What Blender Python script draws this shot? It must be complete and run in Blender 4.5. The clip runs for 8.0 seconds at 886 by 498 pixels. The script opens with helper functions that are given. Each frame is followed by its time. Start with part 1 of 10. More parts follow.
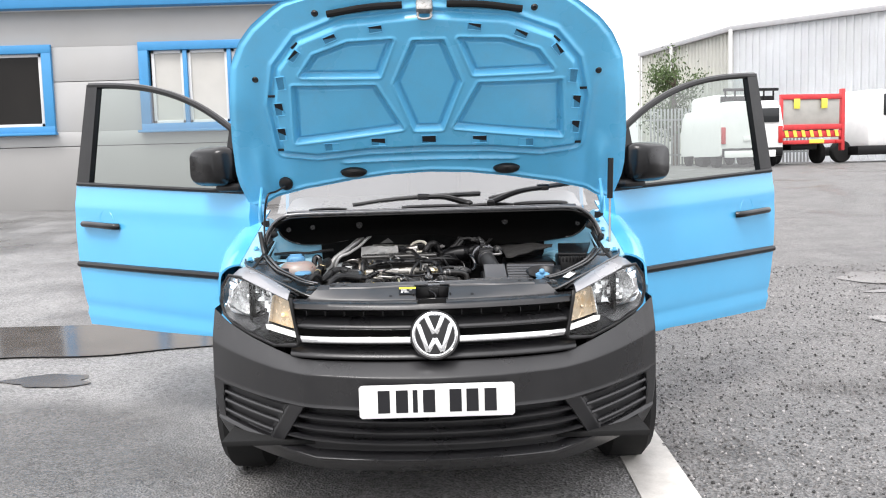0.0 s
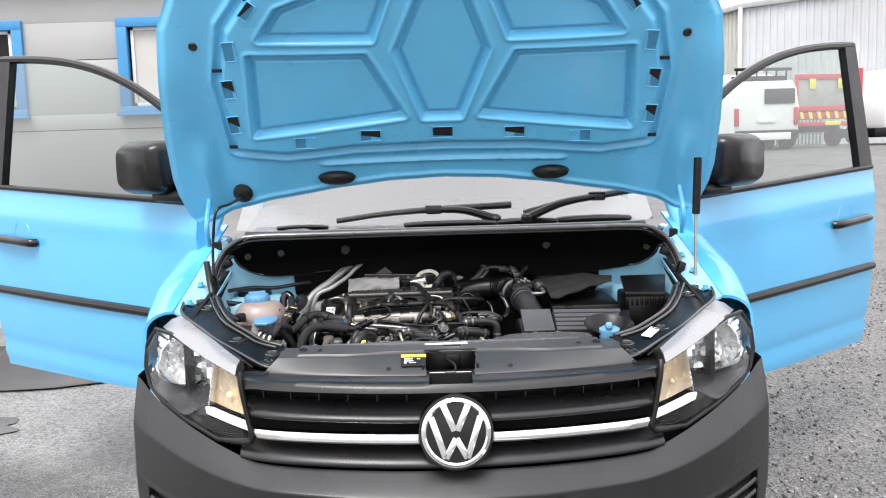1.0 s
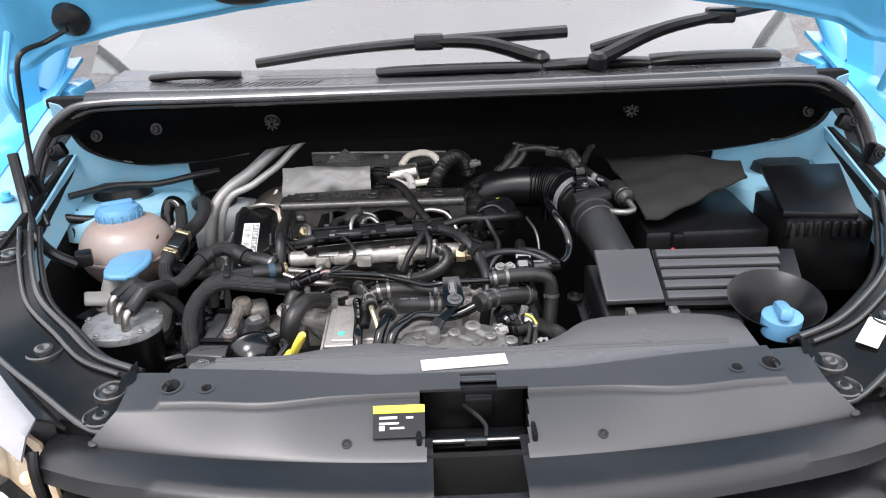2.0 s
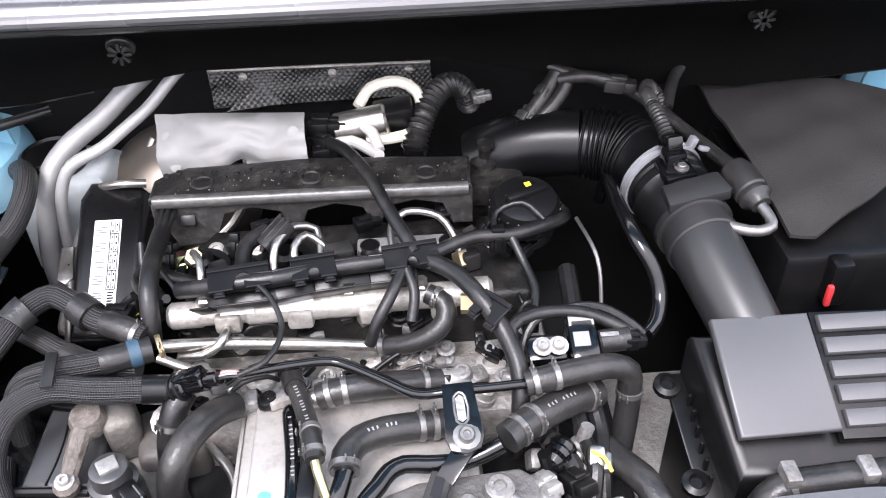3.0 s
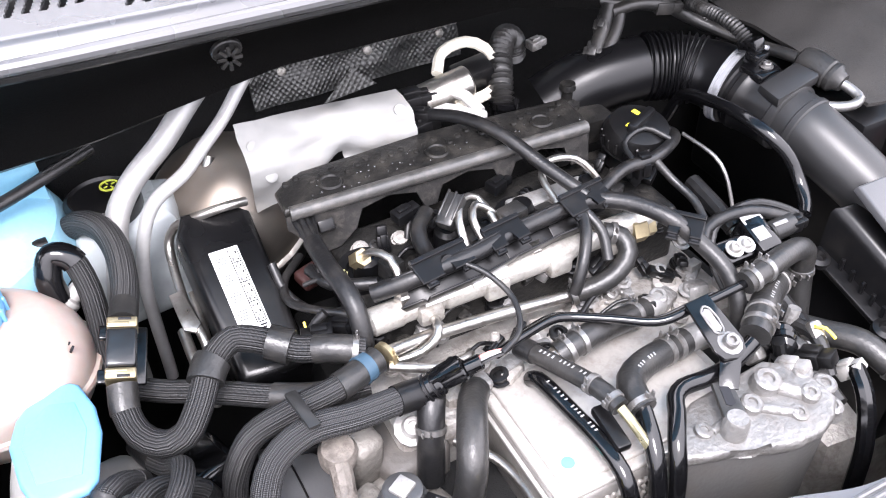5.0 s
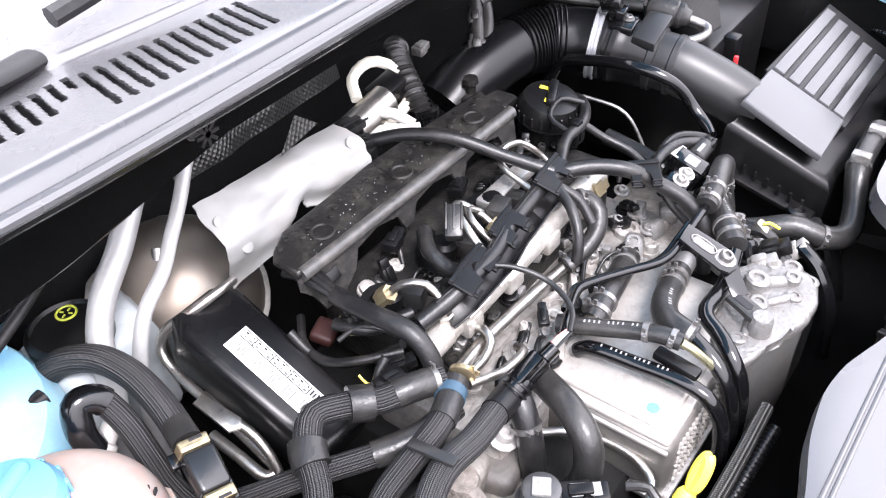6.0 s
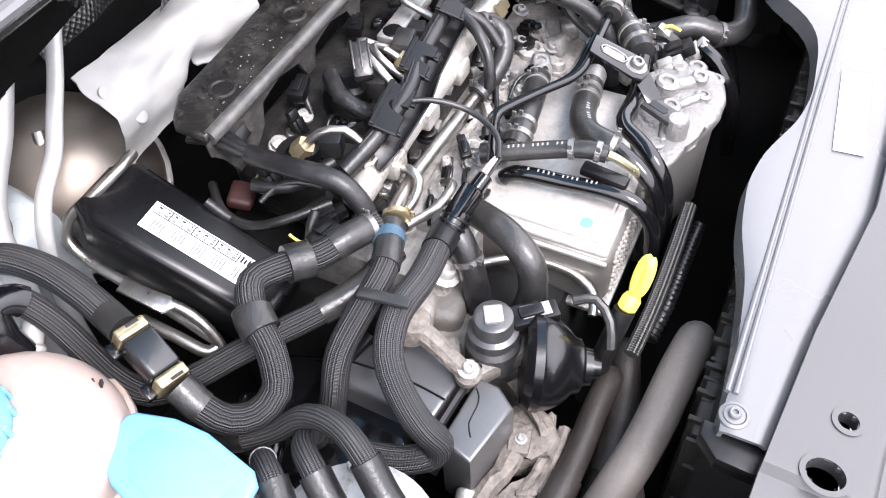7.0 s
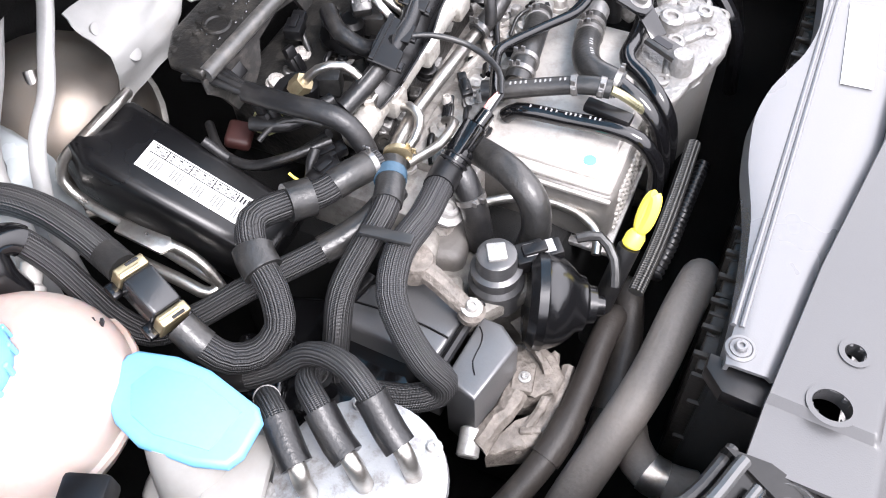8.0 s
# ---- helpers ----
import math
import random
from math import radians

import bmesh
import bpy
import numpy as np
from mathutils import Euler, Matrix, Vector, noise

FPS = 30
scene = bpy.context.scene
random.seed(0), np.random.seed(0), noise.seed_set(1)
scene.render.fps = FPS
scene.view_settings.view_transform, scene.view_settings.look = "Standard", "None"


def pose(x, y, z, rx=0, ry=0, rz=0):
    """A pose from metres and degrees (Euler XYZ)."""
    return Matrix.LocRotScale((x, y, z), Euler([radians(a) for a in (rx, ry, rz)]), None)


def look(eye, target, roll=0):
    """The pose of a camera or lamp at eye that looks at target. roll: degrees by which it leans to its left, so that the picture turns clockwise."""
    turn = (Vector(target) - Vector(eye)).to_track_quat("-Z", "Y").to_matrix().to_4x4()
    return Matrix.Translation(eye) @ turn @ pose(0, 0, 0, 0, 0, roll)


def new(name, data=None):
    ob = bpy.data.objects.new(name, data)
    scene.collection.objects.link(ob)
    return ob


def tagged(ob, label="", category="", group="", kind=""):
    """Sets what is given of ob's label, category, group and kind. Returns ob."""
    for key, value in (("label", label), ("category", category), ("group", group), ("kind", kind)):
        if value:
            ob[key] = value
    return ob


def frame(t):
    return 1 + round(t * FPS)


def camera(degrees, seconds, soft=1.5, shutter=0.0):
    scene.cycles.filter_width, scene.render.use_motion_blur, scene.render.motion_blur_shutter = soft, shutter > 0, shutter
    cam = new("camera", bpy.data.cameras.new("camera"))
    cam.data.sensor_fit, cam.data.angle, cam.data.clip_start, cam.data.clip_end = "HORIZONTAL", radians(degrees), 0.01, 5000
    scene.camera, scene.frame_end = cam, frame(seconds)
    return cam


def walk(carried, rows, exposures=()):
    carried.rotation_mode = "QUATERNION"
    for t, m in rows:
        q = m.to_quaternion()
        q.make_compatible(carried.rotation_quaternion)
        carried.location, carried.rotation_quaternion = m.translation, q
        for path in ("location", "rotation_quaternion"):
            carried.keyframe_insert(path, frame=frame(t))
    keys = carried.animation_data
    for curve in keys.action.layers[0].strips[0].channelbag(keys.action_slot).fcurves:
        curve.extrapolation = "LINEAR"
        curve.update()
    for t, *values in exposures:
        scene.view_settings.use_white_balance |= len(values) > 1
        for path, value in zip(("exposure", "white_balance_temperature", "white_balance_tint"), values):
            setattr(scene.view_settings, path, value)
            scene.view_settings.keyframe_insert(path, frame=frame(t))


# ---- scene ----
cam = camera(54.1, 8.0, soft=1.1)
PATH = [
    (0, (0.043, -2.789, 1.242), (0.043, -0.798, 1.055), -1.6),
    (0.5, (0.042, -2.311, 1.263), (0.054, -0.322, 1.053), -1.6),
    (1, (-0.01, -1.774, 1.307), (-0.009, 0.213, 1.078), -1.7),
    (1.5, (-0.021, -1.175, 1.355), (-0.006, 0.781, 0.94), -1.8),
    (1.7, (-0.03, -0.944, 1.358), (-0.015, 0.985, 0.831), -1.8),
    (2.8, (-0.046, 0.038, 1.371), (0.018, 1.599, 0.122), -2.1),
    (3, (-0.049, 0.078, 1.367), (0.031, 1.632, 0.111), -1.8),
    (3.5, (-0.078, 0.089, 1.362), (0.054, 1.658, 0.129), -1.0),
    (4, (-0.176, 0.05, 1.358), (0.104, 1.611, 0.139), -0.7),
    (4.5, (-0.303, 0.066, 1.349), (0.153, 1.568, 0.109), -1.1),
    (4.7, (-0.355, 0.107, 1.347), (0.178, 1.559, 0.079), -1.1),
    (5.8, (-0.622, 0.324, 1.37), (0.477, 1.363, 0.061), -3.0),
    (6, (-0.638, 0.346, 1.371), (0.539, 1.293, 0.059), -3.4),
    (6.5, (-0.65, 0.37, 1.353), (0.555, 1.098, -0.068), -4.2),
    (7, (-0.653, 0.388, 1.346), (0.459, 0.976, -0.208), -3.6),
    (7.5, (-0.654, 0.394, 1.34), (0.43, 0.961, -0.242), -3.6),
    (8, (-0.661, 0.391, 1.331), (0.382, 0.938, -0.285), -3.9),
]
walk(cam, [(t, look(eye, target, roll)) for t, eye, target, roll in PATH],
     exposures=[(0, 1.05, 6500, 11), (1.7, 1.05, 6450, 12), (2.8, 1.80, 6250, 18), (3.5, 2.18, 6250, 18), (4.7, 2.44, 6250, 18), (5.8, 2.40, 6250, 18), (8, 2.40, 6300, 16)])

# ---- world and light: a bright overcast sky ----
world = bpy.data.worlds.new("overcast")
scene.world = world
world.use_nodes = True
wn, wl = world.node_tree.nodes, world.node_tree.links
wn.clear()
w_sky = wn.new("ShaderNodeTexSky")
w_sky.sky_type, w_sky.sun_disc = "NISHITA", False
w_sky.sun_elevation, w_sky.sun_rotation, w_sky.dust_density = radians(52), radians(205), 4.0
w_co = wn.new("ShaderNodeTexCoord")
w_no = wn.new("ShaderNodeTexNoise")
w_no.inputs["Scale"].default_value, w_no.inputs["Detail"].default_value = 1.6, 5.0
w_ra = wn.new("ShaderNodeMapRange")
w_ra.inputs["To Min"].default_value, w_ra.inputs["To Max"].default_value = 13.0, 19.0
w_mix = wn.new("ShaderNodeMix")
w_mix.data_type = "RGBA"
w_mix.inputs["Factor"].default_value = 0.9
w_cl = wn.new("ShaderNodeVectorMath")
w_cl.operation = "SCALE"
w_cl.inputs[0].default_value = (0.985, 0.98, 1.0)
w_bg = wn.new("ShaderNodeBackground")
w_bg.inputs["Strength"].default_value = 0.085
w_out = wn.new("ShaderNodeOutputWorld")
wl.new(w_co.outputs["Generated"], w_no.inputs["Vector"])
wl.new(w_no.outputs["Fac"], w_ra.inputs["Value"])
w_sep = wn.new("ShaderNodeSeparateXYZ")
w_up = wn.new("ShaderNodeMath")          # an overcast sky is about twice as bright overhead as at the horizon
w_up.operation = "MULTIPLY_ADD"
w_up.inputs[1].default_value, w_up.inputs[2].default_value = 0.70, 0.55
w_br = wn.new("ShaderNodeMath")
w_br.operation = "MULTIPLY"
wl.new(w_co.outputs["Generated"], w_sep.inputs[0])
wl.new(w_sep.outputs["Z"], w_up.inputs[0])
wl.new(w_up.outputs[0], w_br.inputs[0])
wl.new(w_ra.outputs["Result"], w_br.inputs[1])
wl.new(w_br.outputs[0], w_cl.inputs["Scale"])
wl.new(w_sky.outputs["Color"], w_mix.inputs["A"])
wl.new(w_cl.outputs["Vector"], w_mix.inputs["B"])
wl.new(w_mix.outputs["Result"], w_bg.inputs["Color"])
wl.new(w_bg.outputs["Background"], w_out.inputs["Surface"])
sun_data = bpy.data.lights.new("sun", "SUN")
sun_data.energy, sun_data.angle, sun_data.color = 1.4, radians(22), (1.0, 0.975, 0.95)
sun = new("sun", sun_data)
sun.matrix_world = look((-2.5, -5.0, 9.0), (0, 0, 0))

# ---- materials ----
def mat(name, col, rough=0.5, metal=0.0, var=0.12, scale=14.0, bump=0.15, fine=160.0, dirt=None, dirt_amt=0.0, coat=0.0,
        spec=None, rvar=0.12, dirt_scale=9.0, uv=False, bdist=0.002):
    """A surface with broad and fine variation, optional stains of another colour and a fine relief."""
    m = bpy.data.materials.new(name)
    m.use_nodes = True
    n, l = m.node_tree.nodes, m.node_tree.links
    b = n["Principled BSDF"]
    co = n.new("ShaderNodeTexCoord")
    src = co.outputs["UV"] if uv else co.outputs["Object"]
    broad, grain = n.new("ShaderNodeTexNoise"), n.new("ShaderNodeTexNoise")
    broad.inputs["Scale"].default_value, broad.inputs["Detail"].default_value = scale, 4.0
    grain.inputs["Scale"].default_value, grain.inputs["Detail"].default_value = fine, 3.0
    l.new(src, broad.inputs["Vector"])
    l.new(src, grain.inputs["Vector"])
    add = n.new("ShaderNodeMath")
    add.operation = "MULTIPLY_ADD"
    add.inputs[1].default_value = 0.45
    l.new(grain.outputs["Fac"], add.inputs[0])
    l.new(broad.outputs["Fac"], add.inputs[2])
    rng = n.new("ShaderNodeMapRange")
    rng.inputs["From Min"].default_value, rng.inputs["From Max"].default_value = 0.45, 1.0
    l.new(add.outputs[0], rng.inputs["Value"])
    mix = n.new("ShaderNodeMix")
    mix.data_type = "RGBA"
    mix.inputs["A"].default_value = (*[c * (1 - var) for c in col], 1)
    mix.inputs["B"].default_value = (*[min(1.0, c * (1 + var)) for c in col], 1)
    l.new(rng.outputs["Result"], mix.inputs["Factor"])
    colour = mix.outputs["Result"]
    if dirt:
        st = n.new("ShaderNodeTexNoise")
        st.inputs["Scale"].default_value, st.inputs["Detail"].default_value, st.inputs["Roughness"].default_value = dirt_scale, 8.0, 0.7
        l.new(src, st.inputs["Vector"])
        sr = n.new("ShaderNodeMapRange")
        sr.inputs["From Min"].default_value, sr.inputs["From Max"].default_value, sr.inputs["To Max"].default_value = 0.48, 0.68, dirt_amt
        l.new(st.outputs["Fac"], sr.inputs["Value"])
        m2 = n.new("ShaderNodeMix")
        m2.data_type = "RGBA"
        m2.inputs["B"].default_value = (*dirt, 1)
        l.new(sr.outputs["Result"], m2.inputs["Factor"])
        l.new(colour, m2.inputs["A"])
        colour = m2.outputs["Result"]
    l.new(colour, b.inputs["Base Color"])
    rr = n.new("ShaderNodeMapRange")
    rr.inputs["To Min"].default_value, rr.inputs["To Max"].default_value = max(0.02, rough - rvar), min(1.0, rough + rvar)
    l.new(broad.outputs["Fac"], rr.inputs["Value"])
    l.new(rr.outputs["Result"], b.inputs["Roughness"])
    b.inputs["Metallic"].default_value = metal
    b.inputs["Specular IOR Level"].default_value = spec if spec is not None else (0.3 if max(col) < 0.06 and rough > 0.25 else 0.5)
    b.inputs["Coat Weight"].default_value = coat
    b.inputs["Coat Roughness"].default_value = 0.04
    if bump:
        bp = n.new("ShaderNodeBump")
        bp.inputs["Strength"].default_value, bp.inputs["Distance"].default_value = bump, bdist
        l.new(grain.outputs["Fac"], bp.inputs["Height"])
        l.new(bp.outputs["Normal"], b.inputs["Normal"])
    return m


def pane(name, tint, shine, rim=0.9):
    """A thin pane: mostly clear, with a mirror layer driven by Fresnel."""
    m = bpy.data.materials.new(name)
    m.use_nodes = True
    n, l = m.node_tree.nodes, m.node_tree.links
    n.remove(n["Principled BSDF"])
    t, g, mx, lw, pw, sc = (n.new("ShaderNode" + k) for k in ("BsdfTransparent", "BsdfGlossy", "MixShader", "LayerWeight", "Math", "Math"))
    t.inputs["Color"].default_value = (*tint, 1)
    g.inputs["Roughness"].default_value = 0.02
    pw.operation = "POWER"
    pw.inputs[1].default_value = 4.0
    lw.inputs["Blend"].default_value = 0.5
    sc.operation, sc.use_clamp = "MULTIPLY_ADD", True
    sc.inputs[1].default_value, sc.inputs[2].default_value = rim, 0.04 * shine
    l.new(lw.outputs["Facing"], pw.inputs[0])
    l.new(pw.outputs[0], sc.inputs[0])
    l.new(sc.outputs[0], mx.inputs["Fac"])
    l.new(t.outputs[0], mx.inputs[1])
    l.new(g.outputs[0], mx.inputs[2])
    l.new(mx.outputs[0], n["Material Output"].inputs["Surface"])
    return m


def woven(name, col, hi, along=1500.0, around=1500.0, depth=0.5, rough=0.55):
    """Braided sleeve over a hose: two crossing families of strands on the tube's own length and girth."""
    m = bpy.data.materials.new(name)
    m.use_nodes = True
    n, l = m.node_tree.nodes, m.node_tree.links
    b = n["Principled BSDF"]
    co, sep = n.new("ShaderNodeTexCoord"), n.new("ShaderNodeSeparateXYZ")
    l.new(co.outputs["UV"], sep.inputs[0])

    def op(kind, a, c=None):
        k = n.new("ShaderNodeMath")
        k.operation = kind
        for i, v in enumerate((a, c)):
            if v is None:
                continue
            if isinstance(v, (int, float)):
                k.inputs[i].default_value = v
            else:
                l.new(v, k.inputs[i])
        return k.outputs[0]
    u, v = op("MULTIPLY", sep.outputs["X"], along), op("MULTIPLY", sep.outputs["Y"], around)
    weave = op("MULTIPLY", op("SINE", op("ADD", u, v)), op("SINE", op("SUBTRACT", u, v)))
    ridge = op("SINE", op("MULTIPLY", v, 1.35))
    h = op("ADD", op("MULTIPLY", weave, 0.8), op("MULTIPLY", ridge, 0.6))
    rng = n.new("ShaderNodeMapRange")
    rng.inputs["From Min"].default_value, rng.inputs["From Max"].default_value = -0.4, 1.4
    l.new(h, rng.inputs["Value"])
    mix = n.new("ShaderNodeMix")
    mix.data_type = "RGBA"
    mix.inputs["A"].default_value, mix.inputs["B"].default_value = (*col, 1), (*hi, 1)
    l.new(rng.outputs["Result"], mix.inputs["Factor"])
    l.new(mix.outputs["Result"], b.inputs["Base Color"])
    bp = n.new("ShaderNodeBump")
    bp.inputs["Strength"].default_value, bp.inputs["Distance"].default_value = depth, 0.0015
    l.new(h, bp.inputs["Height"])
    l.new(bp.outputs["Normal"], b.inputs["Normal"])
    b.inputs["Roughness"].default_value = rough
    b.inputs["Specular IOR Level"].default_value = 0.4
    return m


def dimpled(name, col, scale, rough=0.5):
    """Embossed foil: a regular raised grid on bright metal."""
    m = mat(name, col, rough, 0.85, 0.15, 20, 0.0)
    n, l = m.node_tree.nodes, m.node_tree.links
    co, v = n.new("ShaderNodeTexCoord"), n.new("ShaderNodeTexVoronoi")
    v.inputs["Scale"].default_value, v.inputs["Randomness"].default_value = scale, 0.06
    flat = n.new("ShaderNodeMapping")
    flat.inputs["Rotation"].default_value, flat.inputs["Scale"].default_value = (0, radians(45), 0), (1, 0.05, 1)
    l.new(co.outputs["Object"], flat.inputs["Vector"])
    l.new(flat.outputs["Vector"], v.inputs["Vector"])
    bp = n.new("ShaderNodeBump")
    bp.inputs["Strength"].default_value, bp.inputs["Distance"].default_value = 1.0, 0.0022
    l.new(v.outputs["Distance"], bp.inputs["Height"])
    l.new(bp.outputs["Normal"], n["Principled BSDF"].inputs["Normal"])
    return m


def ground_mat(name, dark, light, rough_dry, wet_scale, wet_from, stone, bump):
    """Asphalt or chippings: fine stones by Voronoi cells, broad damp patches that are darker and glossier."""
    m = bpy.data.materials.new(name)
    m.use_nodes = True
    n, l = m.node_tree.nodes, m.node_tree.links
    b = n["Principled BSDF"]
    co = n.new("ShaderNodeTexCoord")
    vo, no, wet = n.new("ShaderNodeTexVoronoi"), n.new("ShaderNodeTexNoise"), n.new("ShaderNodeTexNoise")
    vo.inputs["Scale"].default_value = stone
    no.inputs["Scale"].default_value, no.inputs["Detail"].default_value = 3.0, 8.0
    wet.inputs["Scale"].default_value, wet.inputs["Detail"].default_value = wet_scale, 6.0
    for k in (vo, no, wet):
        l.new(co.outputs["Object"], k.inputs["Vector"])
    mix = n.new("ShaderNodeMix")
    mix.data_type = "RGBA"
    mix.inputs["A"].default_value, mix.inputs["B"].default_value = (*dark, 1), (*light, 1)
    sep = n.new("ShaderNodeSeparateXYZ")
    l.new(vo.outputs["Color"], sep.inputs[0])
    av = n.new("ShaderNodeMath")
    av.operation = "MULTIPLY_ADD"
    av.inputs[1].default_value = 0.6
    l.new(sep.outputs[0], av.inputs[0])
    sc = n.new("ShaderNodeMath")
    sc.operation = "MULTIPLY"
    sc.inputs[1].default_value = 0.5
    l.new(no.outputs["Fac"], sc.inputs[0])
    l.new(sc.outputs[0], av.inputs[2])
    l.new(av.outputs[0], mix.inputs["Factor"])
    wr = n.new("ShaderNodeMapRange")
    wr.inputs["From Min"].default_value, wr.inputs["From Max"].default_value = wet_from, wet_from + 0.12
    l.new(wet.outputs["Fac"], wr.inputs["Value"])
    dk = n.new("ShaderNodeMix")
    dk.data_type = "RGBA"
    dk.blend_type = "MULTIPLY"
    dk.inputs["B"].default_value = (0.55, 0.54, 0.53, 1)
    l.new(wr.outputs["Result"], dk.inputs["Factor"])
    l.new(mix.outputs["Result"], dk.inputs["A"])
    l.new(dk.outputs["Result"], b.inputs["Base Color"])
    rr = n.new("ShaderNodeMapRange")
    rr.inputs["To Min"].default_value, rr.inputs["To Max"].default_value = rough_dry, rough_dry * 0.45
    l.new(wr.outputs["Result"], rr.inputs["Value"])
    l.new(rr.outputs["Result"], b.inputs["Roughness"])
    bp = n.new("ShaderNodeBump")
    bp.inputs["Strength"].default_value, bp.inputs["Distance"].default_value = bump, 0.012
    l.new(vo.outputs["Distance"], bp.inputs["Height"])
    l.new(bp.outputs["Normal"], b.inputs["Normal"])
    return m


PAINT = mat("blue_paint", (0.085, 0.415, 0.72), 0.22, 0, 0.03, 3, 0.02, 300, coat=0.7, rvar=0.04)
PAINT_IN = mat("blue_inner_paint", (0.105, 0.435, 0.70), 0.29, 0, 0.05, 4, 0.04, 220, dirt=(0.14, 0.32, 0.45), dirt_amt=0.2, coat=0.25)
TRIM = mat("grained_bumper_plastic", (0.0118, 0.0118, 0.0128), 0.30, 0, 0.16, 6, 0.22, 900, bdist=0.0007, spec=0.48, dirt=(0.021, 0.020, 0.020), dirt_amt=0.35, dirt_scale=9)
TRIM_GREY = mat("grey_grained_plastic", (0.014, 0.014, 0.014), 0.38, 0, 0.15, 8, 0.07, 800, bdist=0.0006, spec=0.5)
BLACK = mat("black_plastic", (0.004, 0.004, 0.0045), 0.34, 0, 0.25, 10, 0.035, 500, dirt=(0.018, 0.016, 0.014), dirt_amt=0.35, dirt_scale=30)
GLOSS_BLACK = mat("gloss_black", (0.0035, 0.0035, 0.004), 0.13, 0, 0.2, 10, 0.02, 300, rvar=0.06)
MATT_BLACK = mat("matt_black_felt", (0.006, 0.006, 0.006), 0.9, 0, 0.25, 20, 0.4, 700)
RUBBER = mat("black_rubber", (0.0075, 0.0075, 0.008), 0.36, 0, 0.3, 18, 0.15, 400, spec=0.42, dirt=(0.04, 0.037, 0.034), dirt_amt=0.45, dirt_scale=34)
RUBBER_GREY = mat("dusty_grey_rubber", (0.015, 0.0148, 0.0146), 0.36, 0, 0.3, 14, 0.2, 300, spec=0.45, dirt=(0.05, 0.046, 0.042), dirt_amt=0.55, dirt_scale=30)
CHROME = mat("chrome", (0.86, 0.87, 0.88), 0.09, 1.0, 0.03, 8, 0.0, rvar=0.04)
PIPE_ALU = mat("bare_pipe_aluminium", (0.38, 0.38, 0.375), 0.45, 0.35, 0.1, 20, 0.15, 200, dirt=(0.33, 0.31, 0.29), dirt_amt=0.5, dirt_scale=30)
ALU = mat("cast_aluminium", (0.265, 0.26, 0.253), 0.5, 0.6, 0.25, 30, 0.6, 240, dirt=(0.085, 0.072, 0.06), dirt_amt=0.75, dirt_scale=48)
ALU_CLEAN = mat("brushed_aluminium", (0.36, 0.353, 0.342), 0.45, 0.6, 0.16, 26, 0.25, 300, dirt=(0.15, 0.12, 0.095), dirt_amt=0.6, dirt_scale=60)
STEEL = mat("steel_pipe", (0.42, 0.405, 0.38), 0.32, 0.95, 0.15, 30, 0.06, 300, dirt=(0.20, 0.155, 0.12), dirt_amt=0.6, dirt_scale=55)
BRASS = mat("yellow_passivated_metal", (0.42, 0.35, 0.22), 0.4, 0.9, 0.15, 30, 0.1, 300, dirt=(0.25, 0.20, 0.13), dirt_amt=0.5, dirt_scale=60)
SHIELD = mat("white_heat_shield", (0.235, 0.235, 0.23), 0.65, 0.0, 0.1, 12, 0.3, 60, dirt=(0.26, 0.24, 0.215), dirt_amt=0.5, dirt_scale=26)
FOIL = dimpled("embossed_foil", (0.115, 0.115, 0.112), 215, 0.42)
CLAMP = mat("dull_spring_steel", (0.22, 0.215, 0.21), 0.38, 0.8, 0.2, 40, 0.1, 300, dirt=(0.10, 0.085, 0.07), dirt_amt=0.6, dirt_scale=60)
MILKY = mat("milky_plastic", (0.27, 0.265, 0.255), 0.4, 0, 0.08, 14, 0.05, 200, dirt=(0.26, 0.23, 0.20), dirt_amt=0.4, dirt_scale=30)
RAIL = mat("stained_rail_steel", (0.40, 0.385, 0.355), 0.42, 0.6, 0.25, 30, 0.4, 200, dirt=(0.17, 0.14, 0.11), dirt_amt=0.7, dirt_scale=46)
GREY_PRINT = mat("faded_print", (0.22, 0.22, 0.22), 0.6, 0, 0.2, 60, 0.0)
PAINT_PALE_DUST = mat("pale_dusty_inner_paint", (0.25, 0.50, 0.64), 0.38, 0, 0.08, 6, 0.1, 200, dirt=(0.40, 0.52, 0.58), dirt_amt=0.6, dirt_scale=12)
FILTER_LID = mat("stained_filter_lid", (0.31, 0.32, 0.33), 0.45, 0.4, 0.12, 30, 0.25, 300, dirt=(0.085, 0.062, 0.045), dirt_amt=0.75, dirt_scale=75)
WHITE = mat("white_paint", (0.78, 0.78, 0.77), 0.4, 0, 0.04, 5, 0.05)
PAPER = mat("white_label", (0.70, 0.70, 0.69), 0.5, 0, 0.04, 30, 0.0)
INK = mat("black_print", (0.012, 0.012, 0.014), 0.5, 0, 0.1, 30, 0.0)
YELLOW = mat("yellow_plastic", (0.80, 0.66, 0.08), 0.4, 0, 0.08, 20, 0.05)
YELLOW_TAG = mat("yellow_print", (0.78, 0.70, 0.05), 0.5, 0, 0.08, 20, 0.0)
RED = mat("red_paint", (0.55, 0.035, 0.04), 0.4, 0, 0.12, 4, 0.05, dirt=(0.20, 0.05, 0.04), dirt_amt=0.4)
BLUE_CAP = mat("blue_plastic_cap", (0.12, 0.305, 0.50), 0.45, 0, 0.06, 12, 0.1, 300)
BRAID = woven("braided_hose", (0.0022, 0.0022, 0.0025), (0.062, 0.061, 0.062), 3000, 1700, 0.5, 0.45)
